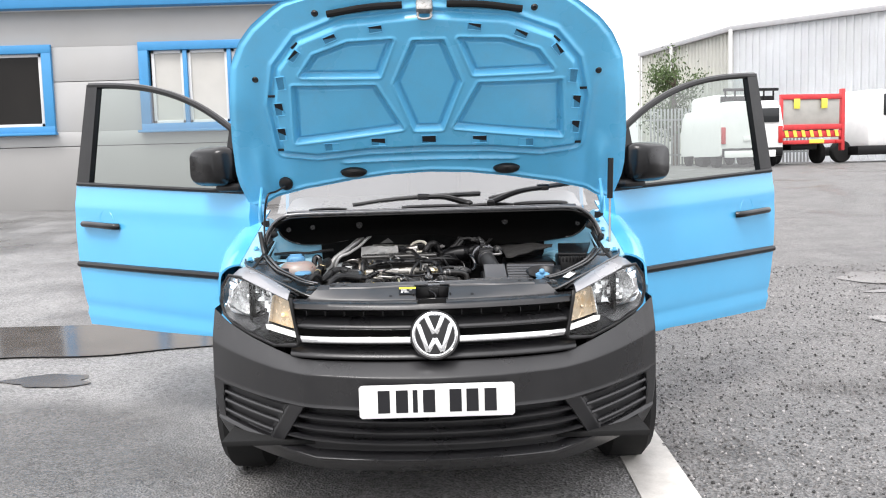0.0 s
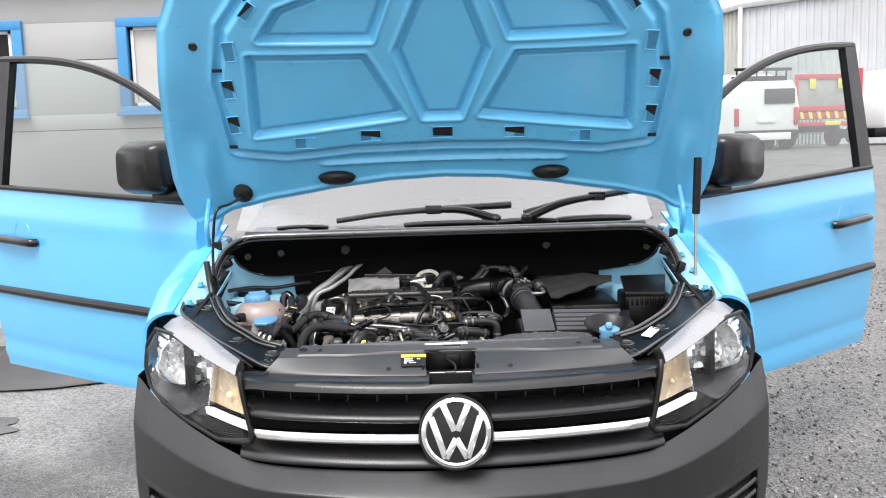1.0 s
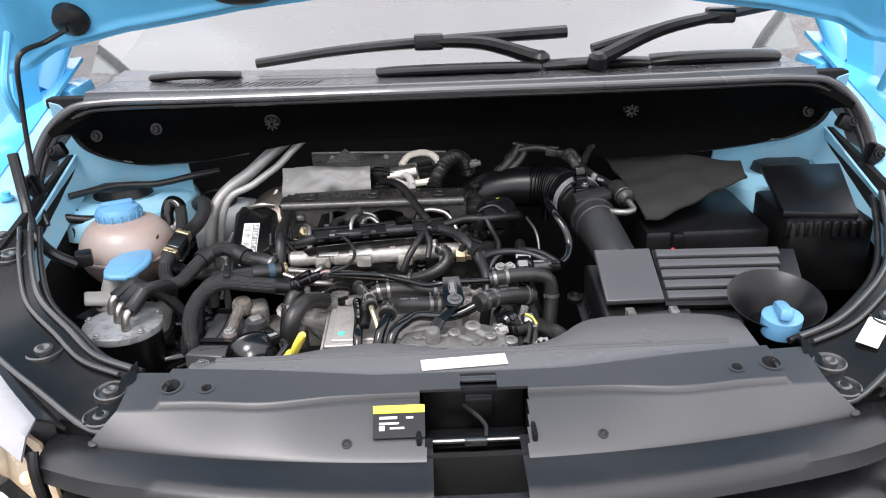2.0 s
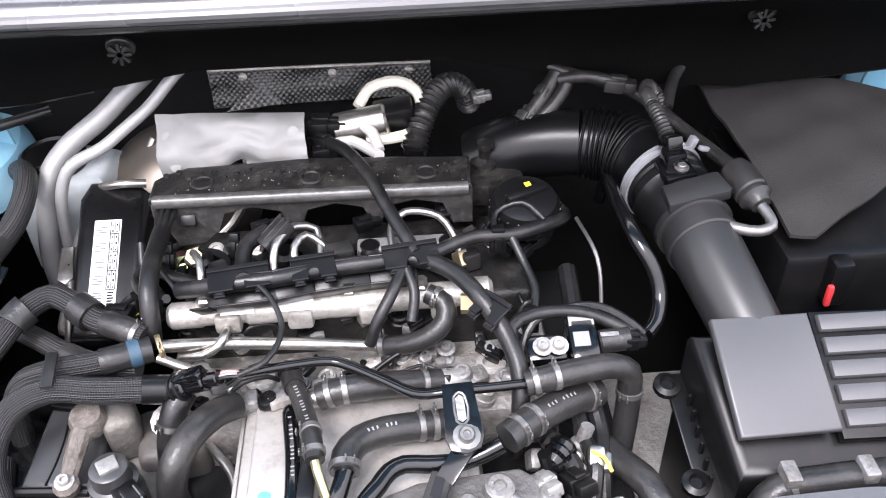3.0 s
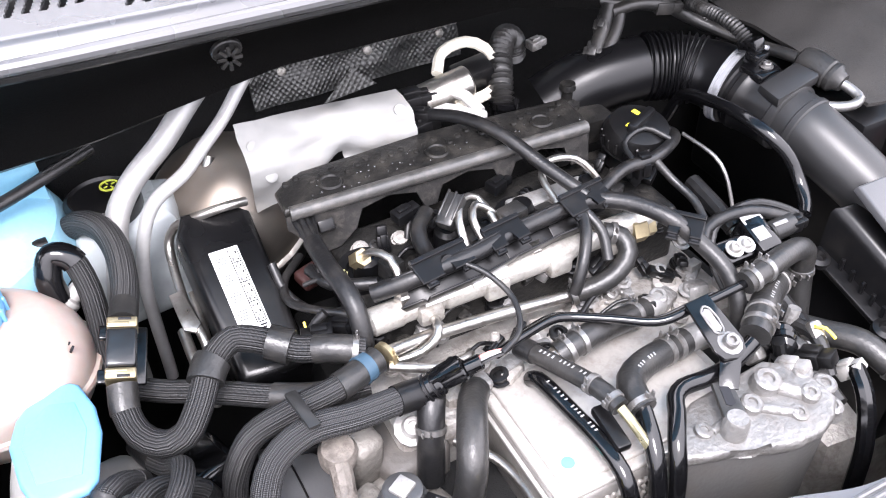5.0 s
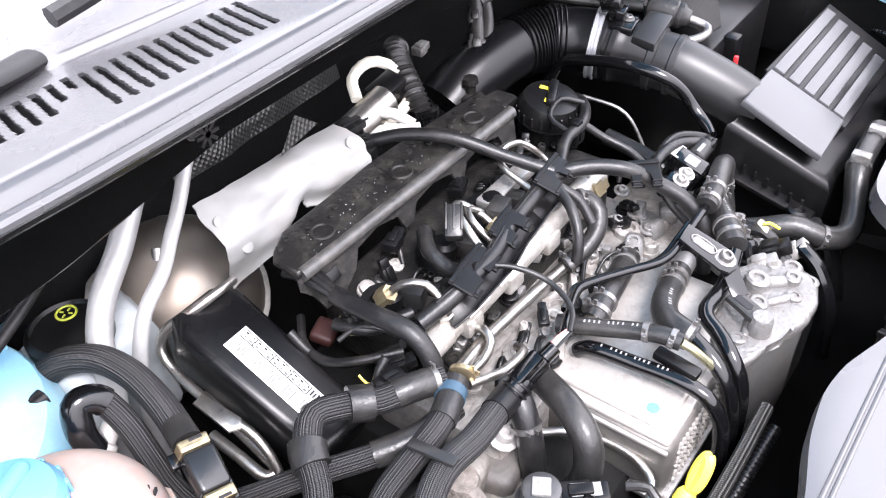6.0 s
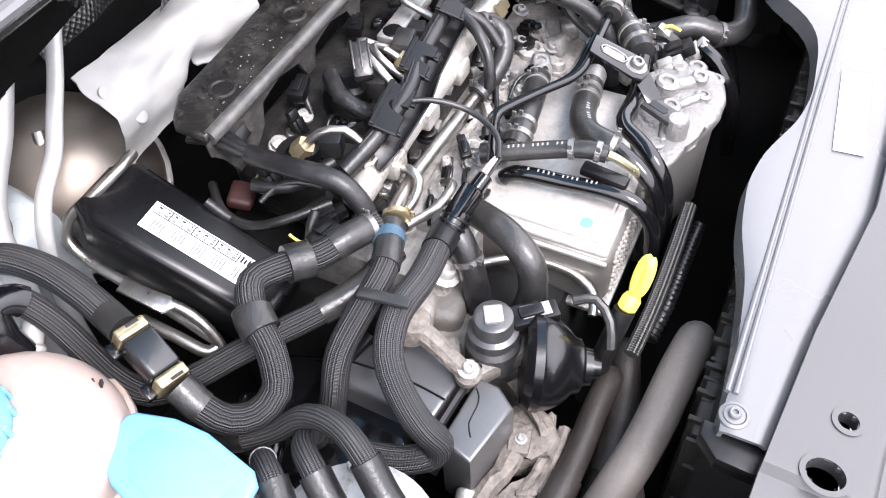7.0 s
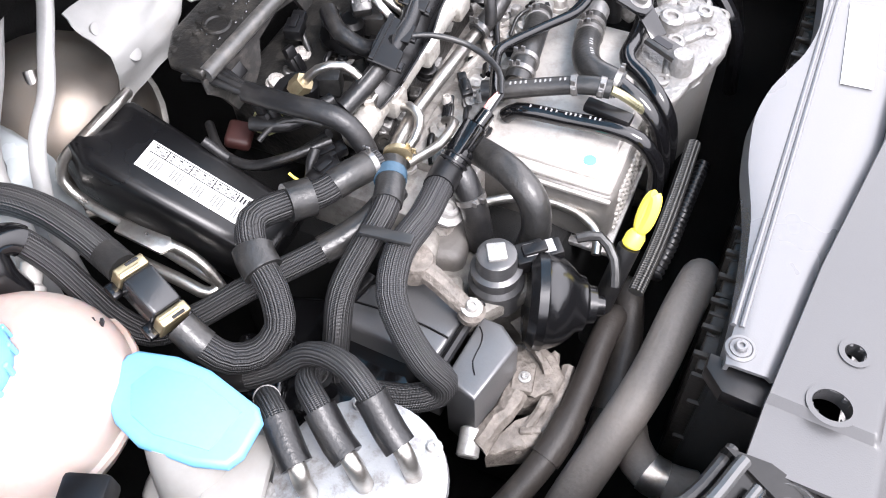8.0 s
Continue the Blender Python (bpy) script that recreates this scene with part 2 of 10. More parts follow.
BRAID_FINE = woven("fine_braided_hose", (0.0025, 0.0025, 0.003), (0.066, 0.066, 0.068), 2600, 2100, 0.5, 0.45)
GLASS_CLEAR = pane("clear_side_glass", (0.60, 0.67, 0.635), 2.8)
GLASS_SCREEN = pane("windscreen_glass", (0.62, 0.66, 0.66), 6.0)
LENS = pane("headlight_lens", (0.97, 0.98, 0.98), 0.6, 0.22)
WHITE_TANK = mat("milky_tank_plastic", (0.33, 0.275, 0.25), 0.35, 0, 0.10, 10, 0.06, 120, dirt=(0.32, 0.20, 0.155), dirt_amt=0.5, dirt_scale=6)
WHITE_TANK.node_tree.nodes["Principled BSDF"].inputs["Subsurface Weight"].default_value = 0.25
WHITE_TANK.node_tree.nodes["Principled BSDF"].inputs["Subsurface Scale"].default_value = 0.02

# ---- building helpers ----
def mesh_of(bm, smooth=35):
    me = bpy.data.meshes.new("mesh")
    bmesh.ops.recalc_face_normals(bm, faces=bm.faces)
    bm.to_mesh(me)
    bm.free()
    if smooth:
        me.polygons.foreach_set("use_smooth", [True] * len(me.polygons))
        me.set_sharp_from_angle(angle=radians(smooth))
    return me


def part(name, bm, material, parent=None, label="", smooth=35):
    me = mesh_of(bm, smooth)
    me.materials.append(material)
    ob = new(name, me)
    if parent:
        ob.parent = parent
    return tagged(ob, label) if label else ob


def thing(name, label, category, group="", kind=""):
    return tagged(new(name), label, category, group, kind)


def box(bm, c, s, bevel=0.004, rot=(0, 0, 0), seg=2):
    """A box of size s about c, its edges rounded; rot in degrees."""
    m = Matrix.LocRotScale(c, Euler([radians(a) for a in rot]), None) @ Matrix.Diagonal((*s, 1))
    r = bmesh.ops.create_cube(bm, size=1, matrix=m)
    if bevel:
        es = {e for v in r["verts"] for e in v.link_edges}
        bmesh.ops.bevel(bm, geom=list(es), offset=min(bevel, 0.45 * min(s)), segments=seg, profile=0.5, affect="EDGES", clamp_overlap=True)
    return bm


def turn_to(d):
    return Vector(d).to_track_quat("Z", "Y").to_matrix().to_4x4()


def lathe(bm, base, axis, profile, seg=24):
    """A turned body: profile of (radius, distance along axis from base)."""
    m = Matrix.Translation(base) @ turn_to(axis)
    rings = []
    for r, h in profile:
        rings.append([bm.verts.new(m @ Vector((max(r, 1e-5) * math.cos(a), max(r, 1e-5) * math.sin(a), h))) for a in (2 * math.pi * i / seg for i in range(seg))])
    for a, b in zip(rings, rings[1:]):
        for i in range(seg):
            bm.faces.new((a[i], a[(i + 1) % seg], b[(i + 1) % seg], b[i]))
    bm.faces.new(rings[0][::-1])
    bm.faces.new(rings[-1])
    return bm


def rod(bm, a, b, r, seg=14, edge=0.15):
    """A round bar from a to b with eased ends."""
    d = (Vector(b) - Vector(a)).length
    e = min(r * edge, d * 0.3)
    return lathe(bm, a, Vector(b) - Vector(a), [(r - e, 0), (r, e), (r, d - e), (r - e, d)], seg)


def spline(pts, step=0.008):
    """Points along a smooth curve through pts."""
    p = [Vector(q) for q in pts]
    p = [p[0] * 2 - p[1]] + p + [p[-1] * 2 - p[-2]]
    out = []
    for i in range(1, len(p) - 2):
        k = max(2, int((p[i + 1] - p[i]).length / step))
        t0 = 0.0
        d1, d2, d3 = ((p[j + 1] - p[j]).length ** 0.5 + 1e-6 for j in (i - 1, i, i + 1))
        t1, t2, t3 = t0 + d1, t0 + d1 + d2, t0 + d1 + d2 + d3
        for j in range(k):
            t = t1 + (t2 - t1) * j / k
            a1 = p[i - 1] * ((t1 - t) / (t1 - t0)) + p[i] * ((t - t0) / (t1 - t0))
            a2 = p[i] * ((t2 - t) / (t2 - t1)) + p[i + 1] * ((t - t1) / (t2 - t1))
            a3 = p[i + 1] * ((t3 - t) / (t3 - t2)) + p[i + 2] * ((t - t2) / (t3 - t2))
            b1 = a1 * ((t2 - t) / (t2 - t0)) + a2 * ((t - t0) / (t2 - t0))
            b2 = a2 * ((t3 - t) / (t3 - t1)) + a3 * ((t - t1) / (t3 - t1))
            out.append(b1 * ((t2 - t) / (t2 - t1)) + b2 * ((t - t1) / (t2 - t1)))
    out.append(p[-2])
    return out


def tube(bm, pts, r, seg=14, rib=0.0, pitch=0.006, step=0.008, r1=None, curve=True):
    """A hose or pipe through pts. rib: depth of corrugation. The UVs are metres along and round it."""
    if rib:
        step = pitch / 4
    path = spline(pts, step) if curve else [Vector(q) for q in pts]
    uv = bm.loops.layers.uv.verify()
    t = (path[1] - path[0]).normalized()
    nrm = t.orthogonal().normalized()
    rings, run, n = [], 0.0, len(path)
    for i, q in enumerate(path):
        t2 = (path[min(i + 1, n - 1)] - path[max(i - 1, 0)]).normalized()
        nrm = (t.rotation_difference(t2) @ nrm).normalized()
        t = t2
        if i:
            run += (q - path[i - 1]).length
        rr = r if r1 is None else r + (r1 - r) * i / (n - 1)
        if rib:
            rr += rib * math.sin(2 * math.pi * run / pitch)
        bi = t.cross(nrm)
        rings.append((run, [bm.verts.new(q + (nrm * math.cos(a) + bi * math.sin(a)) * rr) for a in (2 * math.pi * k / seg for k in range(seg))]))
    girth = 2 * math.pi * r
    for (u0, a), (u1, b) in zip(rings, rings[1:]):
        for k in range(seg):
            f = bm.faces.new((a[k], a[(k + 1) % seg], b[(k + 1) % seg], b[k]))
            for lp, (u, v) in zip(f.loops, ((u0, k), (u0, k + 1), (u1, k + 1), (u1, k))):
                lp[uv].uv = (u, v / seg * girth)
    bm.faces.new(rings[0][1][::-1])
    bm.faces.new(rings[-1][1])
    return bm


def prism(bm, poly, t, m=Matrix(), bevel=0.0, seg=2):
    """A plate: polygon of (x, y) in the plane of m, thickness t along m's z, edges rounded."""
    a = [bm.verts.new(m @ Vector((x, y, 0))) for x, y in poly]
    b = [bm.verts.new(m @ Vector((x, y, t))) for x, y in poly]
    k = len(poly)
    fs = [bm.faces.new(a[::-1]), bm.faces.new(b)]
    fs += [bm.faces.new((a[i], a[(i + 1) % k], b[(i + 1) % k], b[i])) for i in range(k)]
    if bevel:
        es = list({e for f in fs[:2] for e in f.edges})
        bmesh.ops.bevel(bm, geom=es, offset=bevel, segments=seg, profile=0.5, affect="EDGES", clamp_overlap=True)
    return bm


def plane_at(o, ex, ey):
    """The frame at o with x along ex and y nearly along ey."""
    ex = Vector(ex).normalized()
    ez = ex.cross(Vector(ey)).normalized()
    ey = ez.cross(ex)
    return Matrix.Translation(o) @ Matrix((ex, ey, ez)).transposed().to_4x4()


def patch(bm, poly, fn, step=0.03, thick=0.0, out=None):
    """A curved sheet: polygon of (u, v), cut into a grid and laid on fn(u, v). out: the side that stays where fn puts it."""
    t = bmesh.new()
    t.faces.new([t.verts.new((u, v, 0)) for u, v in poly])
    us, vs = [p[0] for p in poly], [p[1] for p in poly]
    for lo, hi, ax in ((min(us), max(us), 0), (min(vs), max(vs), 1)):
        k = max(1, int((hi - lo) / step))
        for i in range(1, k):
            co, no = [0, 0, 0], [0, 0, 0]
            co[ax], no[ax] = lo + (hi - lo) * i / k + 1e-5, 1
            bmesh.ops.bisect_plane(t, geom=t.verts[:] + t.edges[:] + t.faces[:], plane_co=co, plane_no=no)
    bmesh.ops.triangulate(t, faces=[f for f in t.faces if len(f.verts) > 4])
    for v in t.verts:
        v.co = fn(v.co.x, v.co.y)
    if thick:
        bmesh.ops.recalc_face_normals(t, faces=t.faces)
        if out:
            reach = max(v.co.dot(out) for v in t.verts)
            bmesh.ops.solidify(t, geom=t.faces[:], thickness=thick)
            grown = max(v.co.dot(out) for v in t.verts) - reach
            if grown > thick * 0.3:
                for v in t.verts:
                    v.co -= out.normalized() * thick
        else:
            bmesh.ops.solidify(t, geom=t.faces[:], thickness=thick)
    me = bpy.data.meshes.new("tmp")
    t.to_mesh(me)
    t.free()
    bm.from_mesh(me)
    bpy.data.meshes.remove(me)
    return bm


def grid(bm, nu, nv, fn, skip=None):
    """A sheet of nu x nv cells, fn(i, j) giving places."""
    vs = [[bm.verts.new(fn(i, j)) for j in range(nv + 1)] for i in range(nu + 1)]
    for i in range(nu):
        for j in range(nv):
            if not (skip and skip(i, j)):
                bm.faces.new((vs[i][j], vs[i + 1][j], vs[i + 1][j + 1], vs[i][j + 1]))
    loose = [v for v in bm.verts if not v.link_faces]
    bmesh.ops.delete(bm, geom=loose, context="VERTS")
    return bm


def table(xs, ys):
    """A smooth function through a few values."""
    def f(x):
        return float(np.interp(x, xs, ys))
    return f


def B():
    return bmesh.new()

# ---- the yard ----
rise = table([-400, 2.0, 12, 24, 60, 400], [0, 0, 0.70, 1.02, 1.20, 1.6])
ASPHALT = ground_mat("damp_asphalt", (0.025, 0.025, 0.026), (0.31, 0.305, 0.298), 0.55, 0.5, 0.47, 90, 0.7)
CHIPS = ground_mat("loose_chippings", (0.012, 0.012, 0.012), (0.245, 0.238, 0.232), 0.62, 0.9, 0.52, 96, 1.0)
CONCRETE = mat("pale_concrete", (0.50, 0.48, 0.45), 0.75, 0, 0.15, 5, 0.5, 120, dirt=(0.25, 0.23, 0.21), dirt_amt=0.5, dirt_scale=4)
WATER = mat("puddle_water", (0.085, 0.076, 0.068), 0.12, 0, 0.3, 3, 0.0, rvar=0.08)

KERB_X = (0.76, 0.965)
bm = B()
ys = [-300, -60, -20, -8, -4, -2, 0, 2, 3, 4, 6, 8, 10, 12, 15, 18, 24, 32, 45, 60, 120, 400]
xs = [-300, -80, -30, -14, -8, -5, -3, -1, KERB_X[0]]
grid(bm, len(xs) - 1, len(ys) - 1, lambda i, j: (xs[i], ys[j], rise(ys[j])))
xr = [KERB_X[0], KERB_X[1], 2, 4, 7, 12, 20, 40, 90, 300]
side = B()
grid(side, len(xr) - 1, len(ys) - 1, lambda i, j: (xr[i], ys[j], rise(ys[j])))
me = mesh_of(side, 0)
bm.from_mesh(me)
bmesh.ops.remove_doubles(bm, verts=bm.verts, dist=1e-4)
for f in bm.faces:
    f.material_index = 1 if f.calc_center_median().x > KERB_X[0] else 0
ground = part("ground", bm, ASPHALT, smooth=0)
ground.data.materials.append(CHIPS)
tagged(ground, "damp grey asphalt yard beside loose dark chippings", "ground", kind="structure")
bm = B()
grid(bm, 2, 40, lambda i, j: (KERB_X[0] - 0.018 + (KERB_X[1] - KERB_X[0] + 0.012) * i / 2 + 0.035 * (-6 + 8 * j / 40), -6 + 8 * j / 40, 0.006 + 0.002 * math.sin(j * 1.7) * (i == 1)))
bmesh.ops.solidify(bm, geom=bm.faces[:], thickness=0.02)
tagged(part("edging_strip", bm, CONCRETE), "worn pale concrete edging strip set flush in the yard", "edging", kind="structure")


def puddle(cx, cy, a, b, seed):
    bm = B()
    rng = random.Random(seed)
    ph = [rng.uniform(0, 6.28) for _ in range(4)]
    k = 48
    vs = []
    for i in range(k):
        t = 2 * math.pi * i / k
        w = 1 + 0.16 * math.sin(2 * t + ph[0]) + 0.12 * math.sin(3 * t + ph[1]) + 0.08 * math.sin(5 * t + ph[2]) + 0.05 * math.sin(9 * t + ph[3])
        x, y = cx + a * w * math.cos(t), cy + b * w * math.sin(t)
        vs.append(bm.verts.new((x, y, rise(cy) + 0.055 * (y - cy) * (cy > 2) + 0.006)))
    bm.faces.new(vs)
    bmesh.ops.triangulate(bm, faces=bm.faces)
    return tagged(part("puddle", bm, WATER, smooth=0), "shallow dark rain puddle lying on the asphalt", "puddle", kind="structure")


puddle(-3.1, 3.35, 1.5, 0.62, 3)
puddle(-2.35, 2.35, 0.28, 0.12, 5)
puddle(4.15, 4.60, 0.62, 0.36, 7)
puddle(3.35, 3.25, 0.30, 0.12, 9)
puddle(3.75, 4.12, 0.30, 0.07, 12)

# loose stones on the chippings nearest the van
rng = random.Random(11)
protos = []
for k in range(5):
    t = B()
    bmesh.ops.create_icosphere(t, subdivisions=1, radius=1)
    for v in t.verts:
        v.co = Vector((v.co.x * rng.uniform(0.7, 1.2), v.co.y * rng.uniform(0.7, 1.2), v.co.z * rng.uniform(0.5, 0.8)))
    protos.append(([v.co.copy() for v in t.verts], [[v.index for v in f.verts] for f in t.faces]))
    t.free()
vv, ff = [], []
for k in range(26000):
    y = -1.2 + 6.5 * rng.random() ** 1.3
    x = KERB_X[1] + 0.02 + rng.random() ** 1.2 * 3.6
    r = 0.0030 + 0.0075 * rng.random() ** 2.2
    rot = Euler((rng.random() * 6, rng.random() * 6, rng.random() * 6)).to_matrix()
    vs0, fs0 = protos[k % 5]
    o = len(vv)
    vv += [tuple(rot @ v * r + Vector((x, y, rise(y) + r * 0.35))) for v in vs0]
    ff += [[i + o for i in f] for f in fs0]
me = bpy.data.meshes.new("mesh")
me.from_pydata(vv, [], ff)
STONE = mat("grey_stone_chip", (0.135, 0.13, 0.127), 0.65, 0, 0.5, 40, 0.3, 300)
sn, sl = STONE.node_tree.nodes, STONE.node_tree.links
geo, ramp = sn.new("ShaderNodeNewGeometry"), sn.new("ShaderNodeMapRange")
ramp.inputs["To Min"].default_value, ramp.inputs["To Max"].default_value = 0.12, 2.4
tint = sn.new("ShaderNodeVectorMath")
tint.operation = "SCALE"
sl.new(geo.outputs["Random Per Island"], ramp.inputs["Value"])
sl.new(sn["Principled BSDF"].inputs["Base Color"].links[0].from_socket, tint.inputs[0])
sl.new(ramp.outputs["Result"], tint.inputs["Scale"])
sl.new(tint.outputs["Vector"], sn["Principled BSDF"].inputs["Base Color"])
me.materials.append(STONE)
tagged(new("stone_chips", me), "loose grey stone chippings scattered over the yard", "gravel", kind="stuff")

# ---- office building behind the van ----
CLAD = mat("grey_cladding", (0.37, 0.37, 0.365), 0.5, 0, 0.05, 0.8, 0.1, 60, dirt=(0.33, 0.32, 0.30), dirt_amt=0.25, dirt_scale=0.7)
CLAD_DARK = mat("pale_grey_lower_cladding", (0.26, 0.257, 0.25), 0.5, 0, 0.06, 0.8, 0.1, 60)
FRAME_BLUE = mat("blue_window_paint", (0.04, 0.23, 0.47), 0.4, 0, 0.08, 3, 0.05)
PVC = mat("white_window_plastic", (0.62, 0.62, 0.61), 0.4, 0, 0.04, 6, 0.03)
DARK_PANE = mat("dark_window_glass", (0.012, 0.011, 0.010), 0.06, 0, 0.3, 1.2, 0.0, rvar=0.03, spec=0.2)
BLIND = mat("cream_blind", (0.46, 0.45, 0.42), 0.7, 0, 0.05, 4, 0.05)
WY, X0, X1, ZB, ZT = 12.0, -24.0, 1.6, 0.62, 4.02
wall = thing("wall_north", "grey composite-clad office wall with blue trim", "wall", kind="structure")
holes = [(-10.6, -6.48), (-4.90, -2.20)]
for z0, z1 in ((ZB, 1.765), (1.775, 2.845), (2.855, ZT)):
    segs = []
    for z2, z3, op in ((z0, min(z1, 2.015), False), (max(z0, 2.015), min(z1, 3.425), True), (max(z0, 3.425), z1, False)):
        if z3 - z2 < 0.005:
            continue
        if op:
            e = [X0] + [v for h in holes for v in h] + [X1]
            segs += [(e[i], e[i + 1], z2, z3) for i in range(0, len(e), 2)]
        else:
            segs.append((X0, X1, z2, z3))
    for a, b, c, d in segs:
        bm = B()
        box(bm, ((a + b) / 2, WY + 0.1, (c + d) / 2), (b - a, 0.2, d - c - 0.002), 0.002)
        part("panel", bm, CLAD if z0 > 1 else CLAD_DARK, wall)
bm = B()
box(bm, ((X0 + X1) / 2, WY + 0.16, (ZB + ZT) / 2), (X1 - X0, 0.06, ZT - ZB), 0)
part("backing", bm, INK, wall)
bm = B()
box(bm, ((X0 + X1) / 2, WY - 0.05, 4.20), (X1 - X0 + 0.3, 0.45, 0.36), 0.02)
part("fascia", bm, FRAME_BLUE, wall, "bright blue roof-edge fascia")
bm = B()
box(bm, ((X0 + X1) / 2, WY - 0.02, ZT + 0.02), (X1 - X0, 0.14, 0.05), 0.01)
part("soffit", bm, PVC, wall)
bm = B()
box(bm, ((X0 + X1) / 2, WY + 4.5, 4.42), (X1 - X0 + 0.3, 9.0, 0.1), 0.02)
tagged(part("office_roof", bm, CLAD), "flat grey office roof", "roof", kind="structure")
bm = B()
box(bm, (X1 + 0.05, WY + 4.6, (ZB + ZT) / 2), (0.1, 8.8, ZT - ZB), 0.01)
tagged(part("wall_east", bm, CLAD), "grey clad end wall of the office", "wall", kind="structure")


def window(name, x0, x1, z0, z1, splits, fill, label):
    w = thing(name, label, "window", kind="structure")
    f = 0.1
    for a, b, c, d in ((x0 - 0.06, x1 + 0.06, z1 - f, z1 + 0.04), (x0 - 0.06, x1 + 0.06, z0 - 0.05, z0 + f), (x0 - 0.06, x0 + f, z0 + f, z1 - f), (x1 - f, x1 + 0.06, z0 + f, z1 - f)):
        bm = B()
        box(bm, ((a + b) / 2, WY + 0.0, (c + d) / 2), (b - a, 0.12, d - c), 0.006)
        part("frame", bm, FRAME_BLUE, w)
    bm = B()
    box(bm, ((x0 + x1) / 2, WY - 0.09, z0 - 0.03), (x1 - x0 + 0.2, 0.12, 0.04), 0.006)
    part("sill", bm, FRAME_BLUE, w)
    e = [x0 + f] + list(splits) + [x1 - f]
    for s in splits:
        bm = B()
        box(bm, (s, WY + 0.01, (z0 + z1) / 2), (0.07, 0.09, z1 - z0 - 2 * f), 0.006)
        part("mullion", bm, FRAME_BLUE, w)
    for a, b in zip(e, e[1:]):
        a, b = a + 0.035, b - 0.035
        bm = B()
        for c, d, g, h in ((a, b, z0 + f, z0 + f + 0.05), (a, b, z1 - f - 0.05, z1 - f), (a, a + 0.05, z0 + f, z1 - f), (b - 0.05, b, z0 + f, z1 - f)):
            box(bm, ((c + d) / 2, WY + 0.045, (g + h) / 2), (d - c, 0.05, h - g), 0.004)
        sash = part("sash", bm, PVC, w)
        bm = B()
        box(bm, ((a + b) / 2, WY + 0.06, (z0 + z1) / 2), (b - a - 0.08, 0.02, z1 - z0 - 2 * f - 0.08), 0)
        part("pane", bm, fill, sash)


window("window_1", -10.6, -6.48, 2.015, 3.425, (-9.2, -7.9), DARK_PANE, "blue-framed window with dark unlit panes")
window("window_2", -4.90, -2.20, 2.015, 3.425, (-4.19, -3.45), BLIND, "blue-framed window with pale lowered blinds")

# ---- warehouse on the far side of the yard ----
SHEET = mat("pale_profiled_sheet", (0.80, 0.82, 0.84), 0.5, 0, 0.06, 0.5, 0.1, 30, dirt=(0.68, 0.68, 0.66), dirt_amt=0.3, dirt_scale=0.4)
SHEET_OLD = mat("aged_cream_sheet", (0.74, 0.74, 0.69), 0.55, 0, 0.08, 0.5, 0.1, 30, dirt=(0.55, 0.55, 0.50), dirt_amt=0.4, dirt_scale=0.5)
GUTTER = mat("grey_gutter", (0.34, 0.34, 0.35), 0.5, 0, 0.1, 3, 0.05)
shed = thing("warehouse", "pale profiled-steel warehouse with a grey gutter line", "building")
C0, C1, C2 = Vector((12.39, 34, 0)), Vector((10.43, 42.1, 0)), Vector((22.5, 24.6, 0))


def ribbed_wall(a, b, z0, z1, material, label):
    d, n = (b - a), (b - a).normalized().cross(Vector((0, 0, 1)))
    k = int(d.length / 0.28)
    bm = B()
    prof = []
    for i in range(k):
        for s, o in ((0.0, 0.0), (0.5, 0.0), (0.6, 0.06), (0.9, 0.06)):
            prof.append(a + d * ((i + s) / k) + n * o)
    prof.append(b)
    lo = [bm.verts.new((p.x, p.y, z0)) for p in prof]
    hi = [bm.verts.new((p.x, p.y, z1)) for p in prof]
    for i in range(len(prof) - 1):
        bm.faces.new((lo[i], lo[i + 1], hi[i + 1], hi[i]))
    bmesh.ops.solidify(bm, geom=bm.faces[:], thickness=0.05)
    part("wall", bm, material, shed, label, smooth=0)
    bm = B()
    c, ang = (a + b) / 2, math.degrees(math.atan2(d.y, d.x))
    box(bm, (c.x, c.y, z1 + 0.06), (d.length + 0.2, 0.35, 0.22), 0.03, (0, 0, ang))
    part("gutter", bm, GUTTER, shed)


ribbed_wall(C0, C1, 0.8, 6.6, SHEET_OLD, "weathered cream side wall")
ribbed_wall(C0, C2, 0.8, 6.6, SHEET, "pale blue-grey front wall")
for q in (C0, C0 + (C1 - C0) * 0.6, C1):
    bm = B()
    rod(bm, (q.x - 0.15, q.y - 0.1, 0.8), (q.x - 0.15, q.y - 0.1, 6.6), 0.09)
    part("downpipe", bm, PVC, shed)
bm = B()
vs = [bm.verts.new(p) for p in ((C1.x, C1.y, 6.65), (C0.x, C0.y, 6.65), (C2.x, C2.y, 6.65), (40, 47, 7.9))]
bm.faces.new(vs)
bmesh.ops.solidify(bm, geom=bm.faces[:], thickness=0.1)
part("roof", bm, SHEET, shed, smooth=0)

# palisade fence in front of it
GALV = mat("galvanised_steel", (0.34, 0.35, 0.35), 0.5, 0.6, 0.12, 6, 0.1)
fence = thing("palisade_fence", "grey galvanised palisade security fence", "fence")
pale = B()
box(pale, (0, 0, 1.1), (0.07, 0.02, 2.2), 0.004)
pale_me = mesh_of(pale)
pale_me.materials.append(GALV)
for i in range(46):
    ob = new("pale", pale_me)
    ob.parent = fence
    ob.location = (8.2 + i * 0.135, 31.0, 1.05)
for z in (1.48, 2.83):
    bm = B()
    box(bm, (11.2, 31.05, z), (6.4, 0.05, 0.06), 0.004)
    part("rail", bm, GALV, fence)

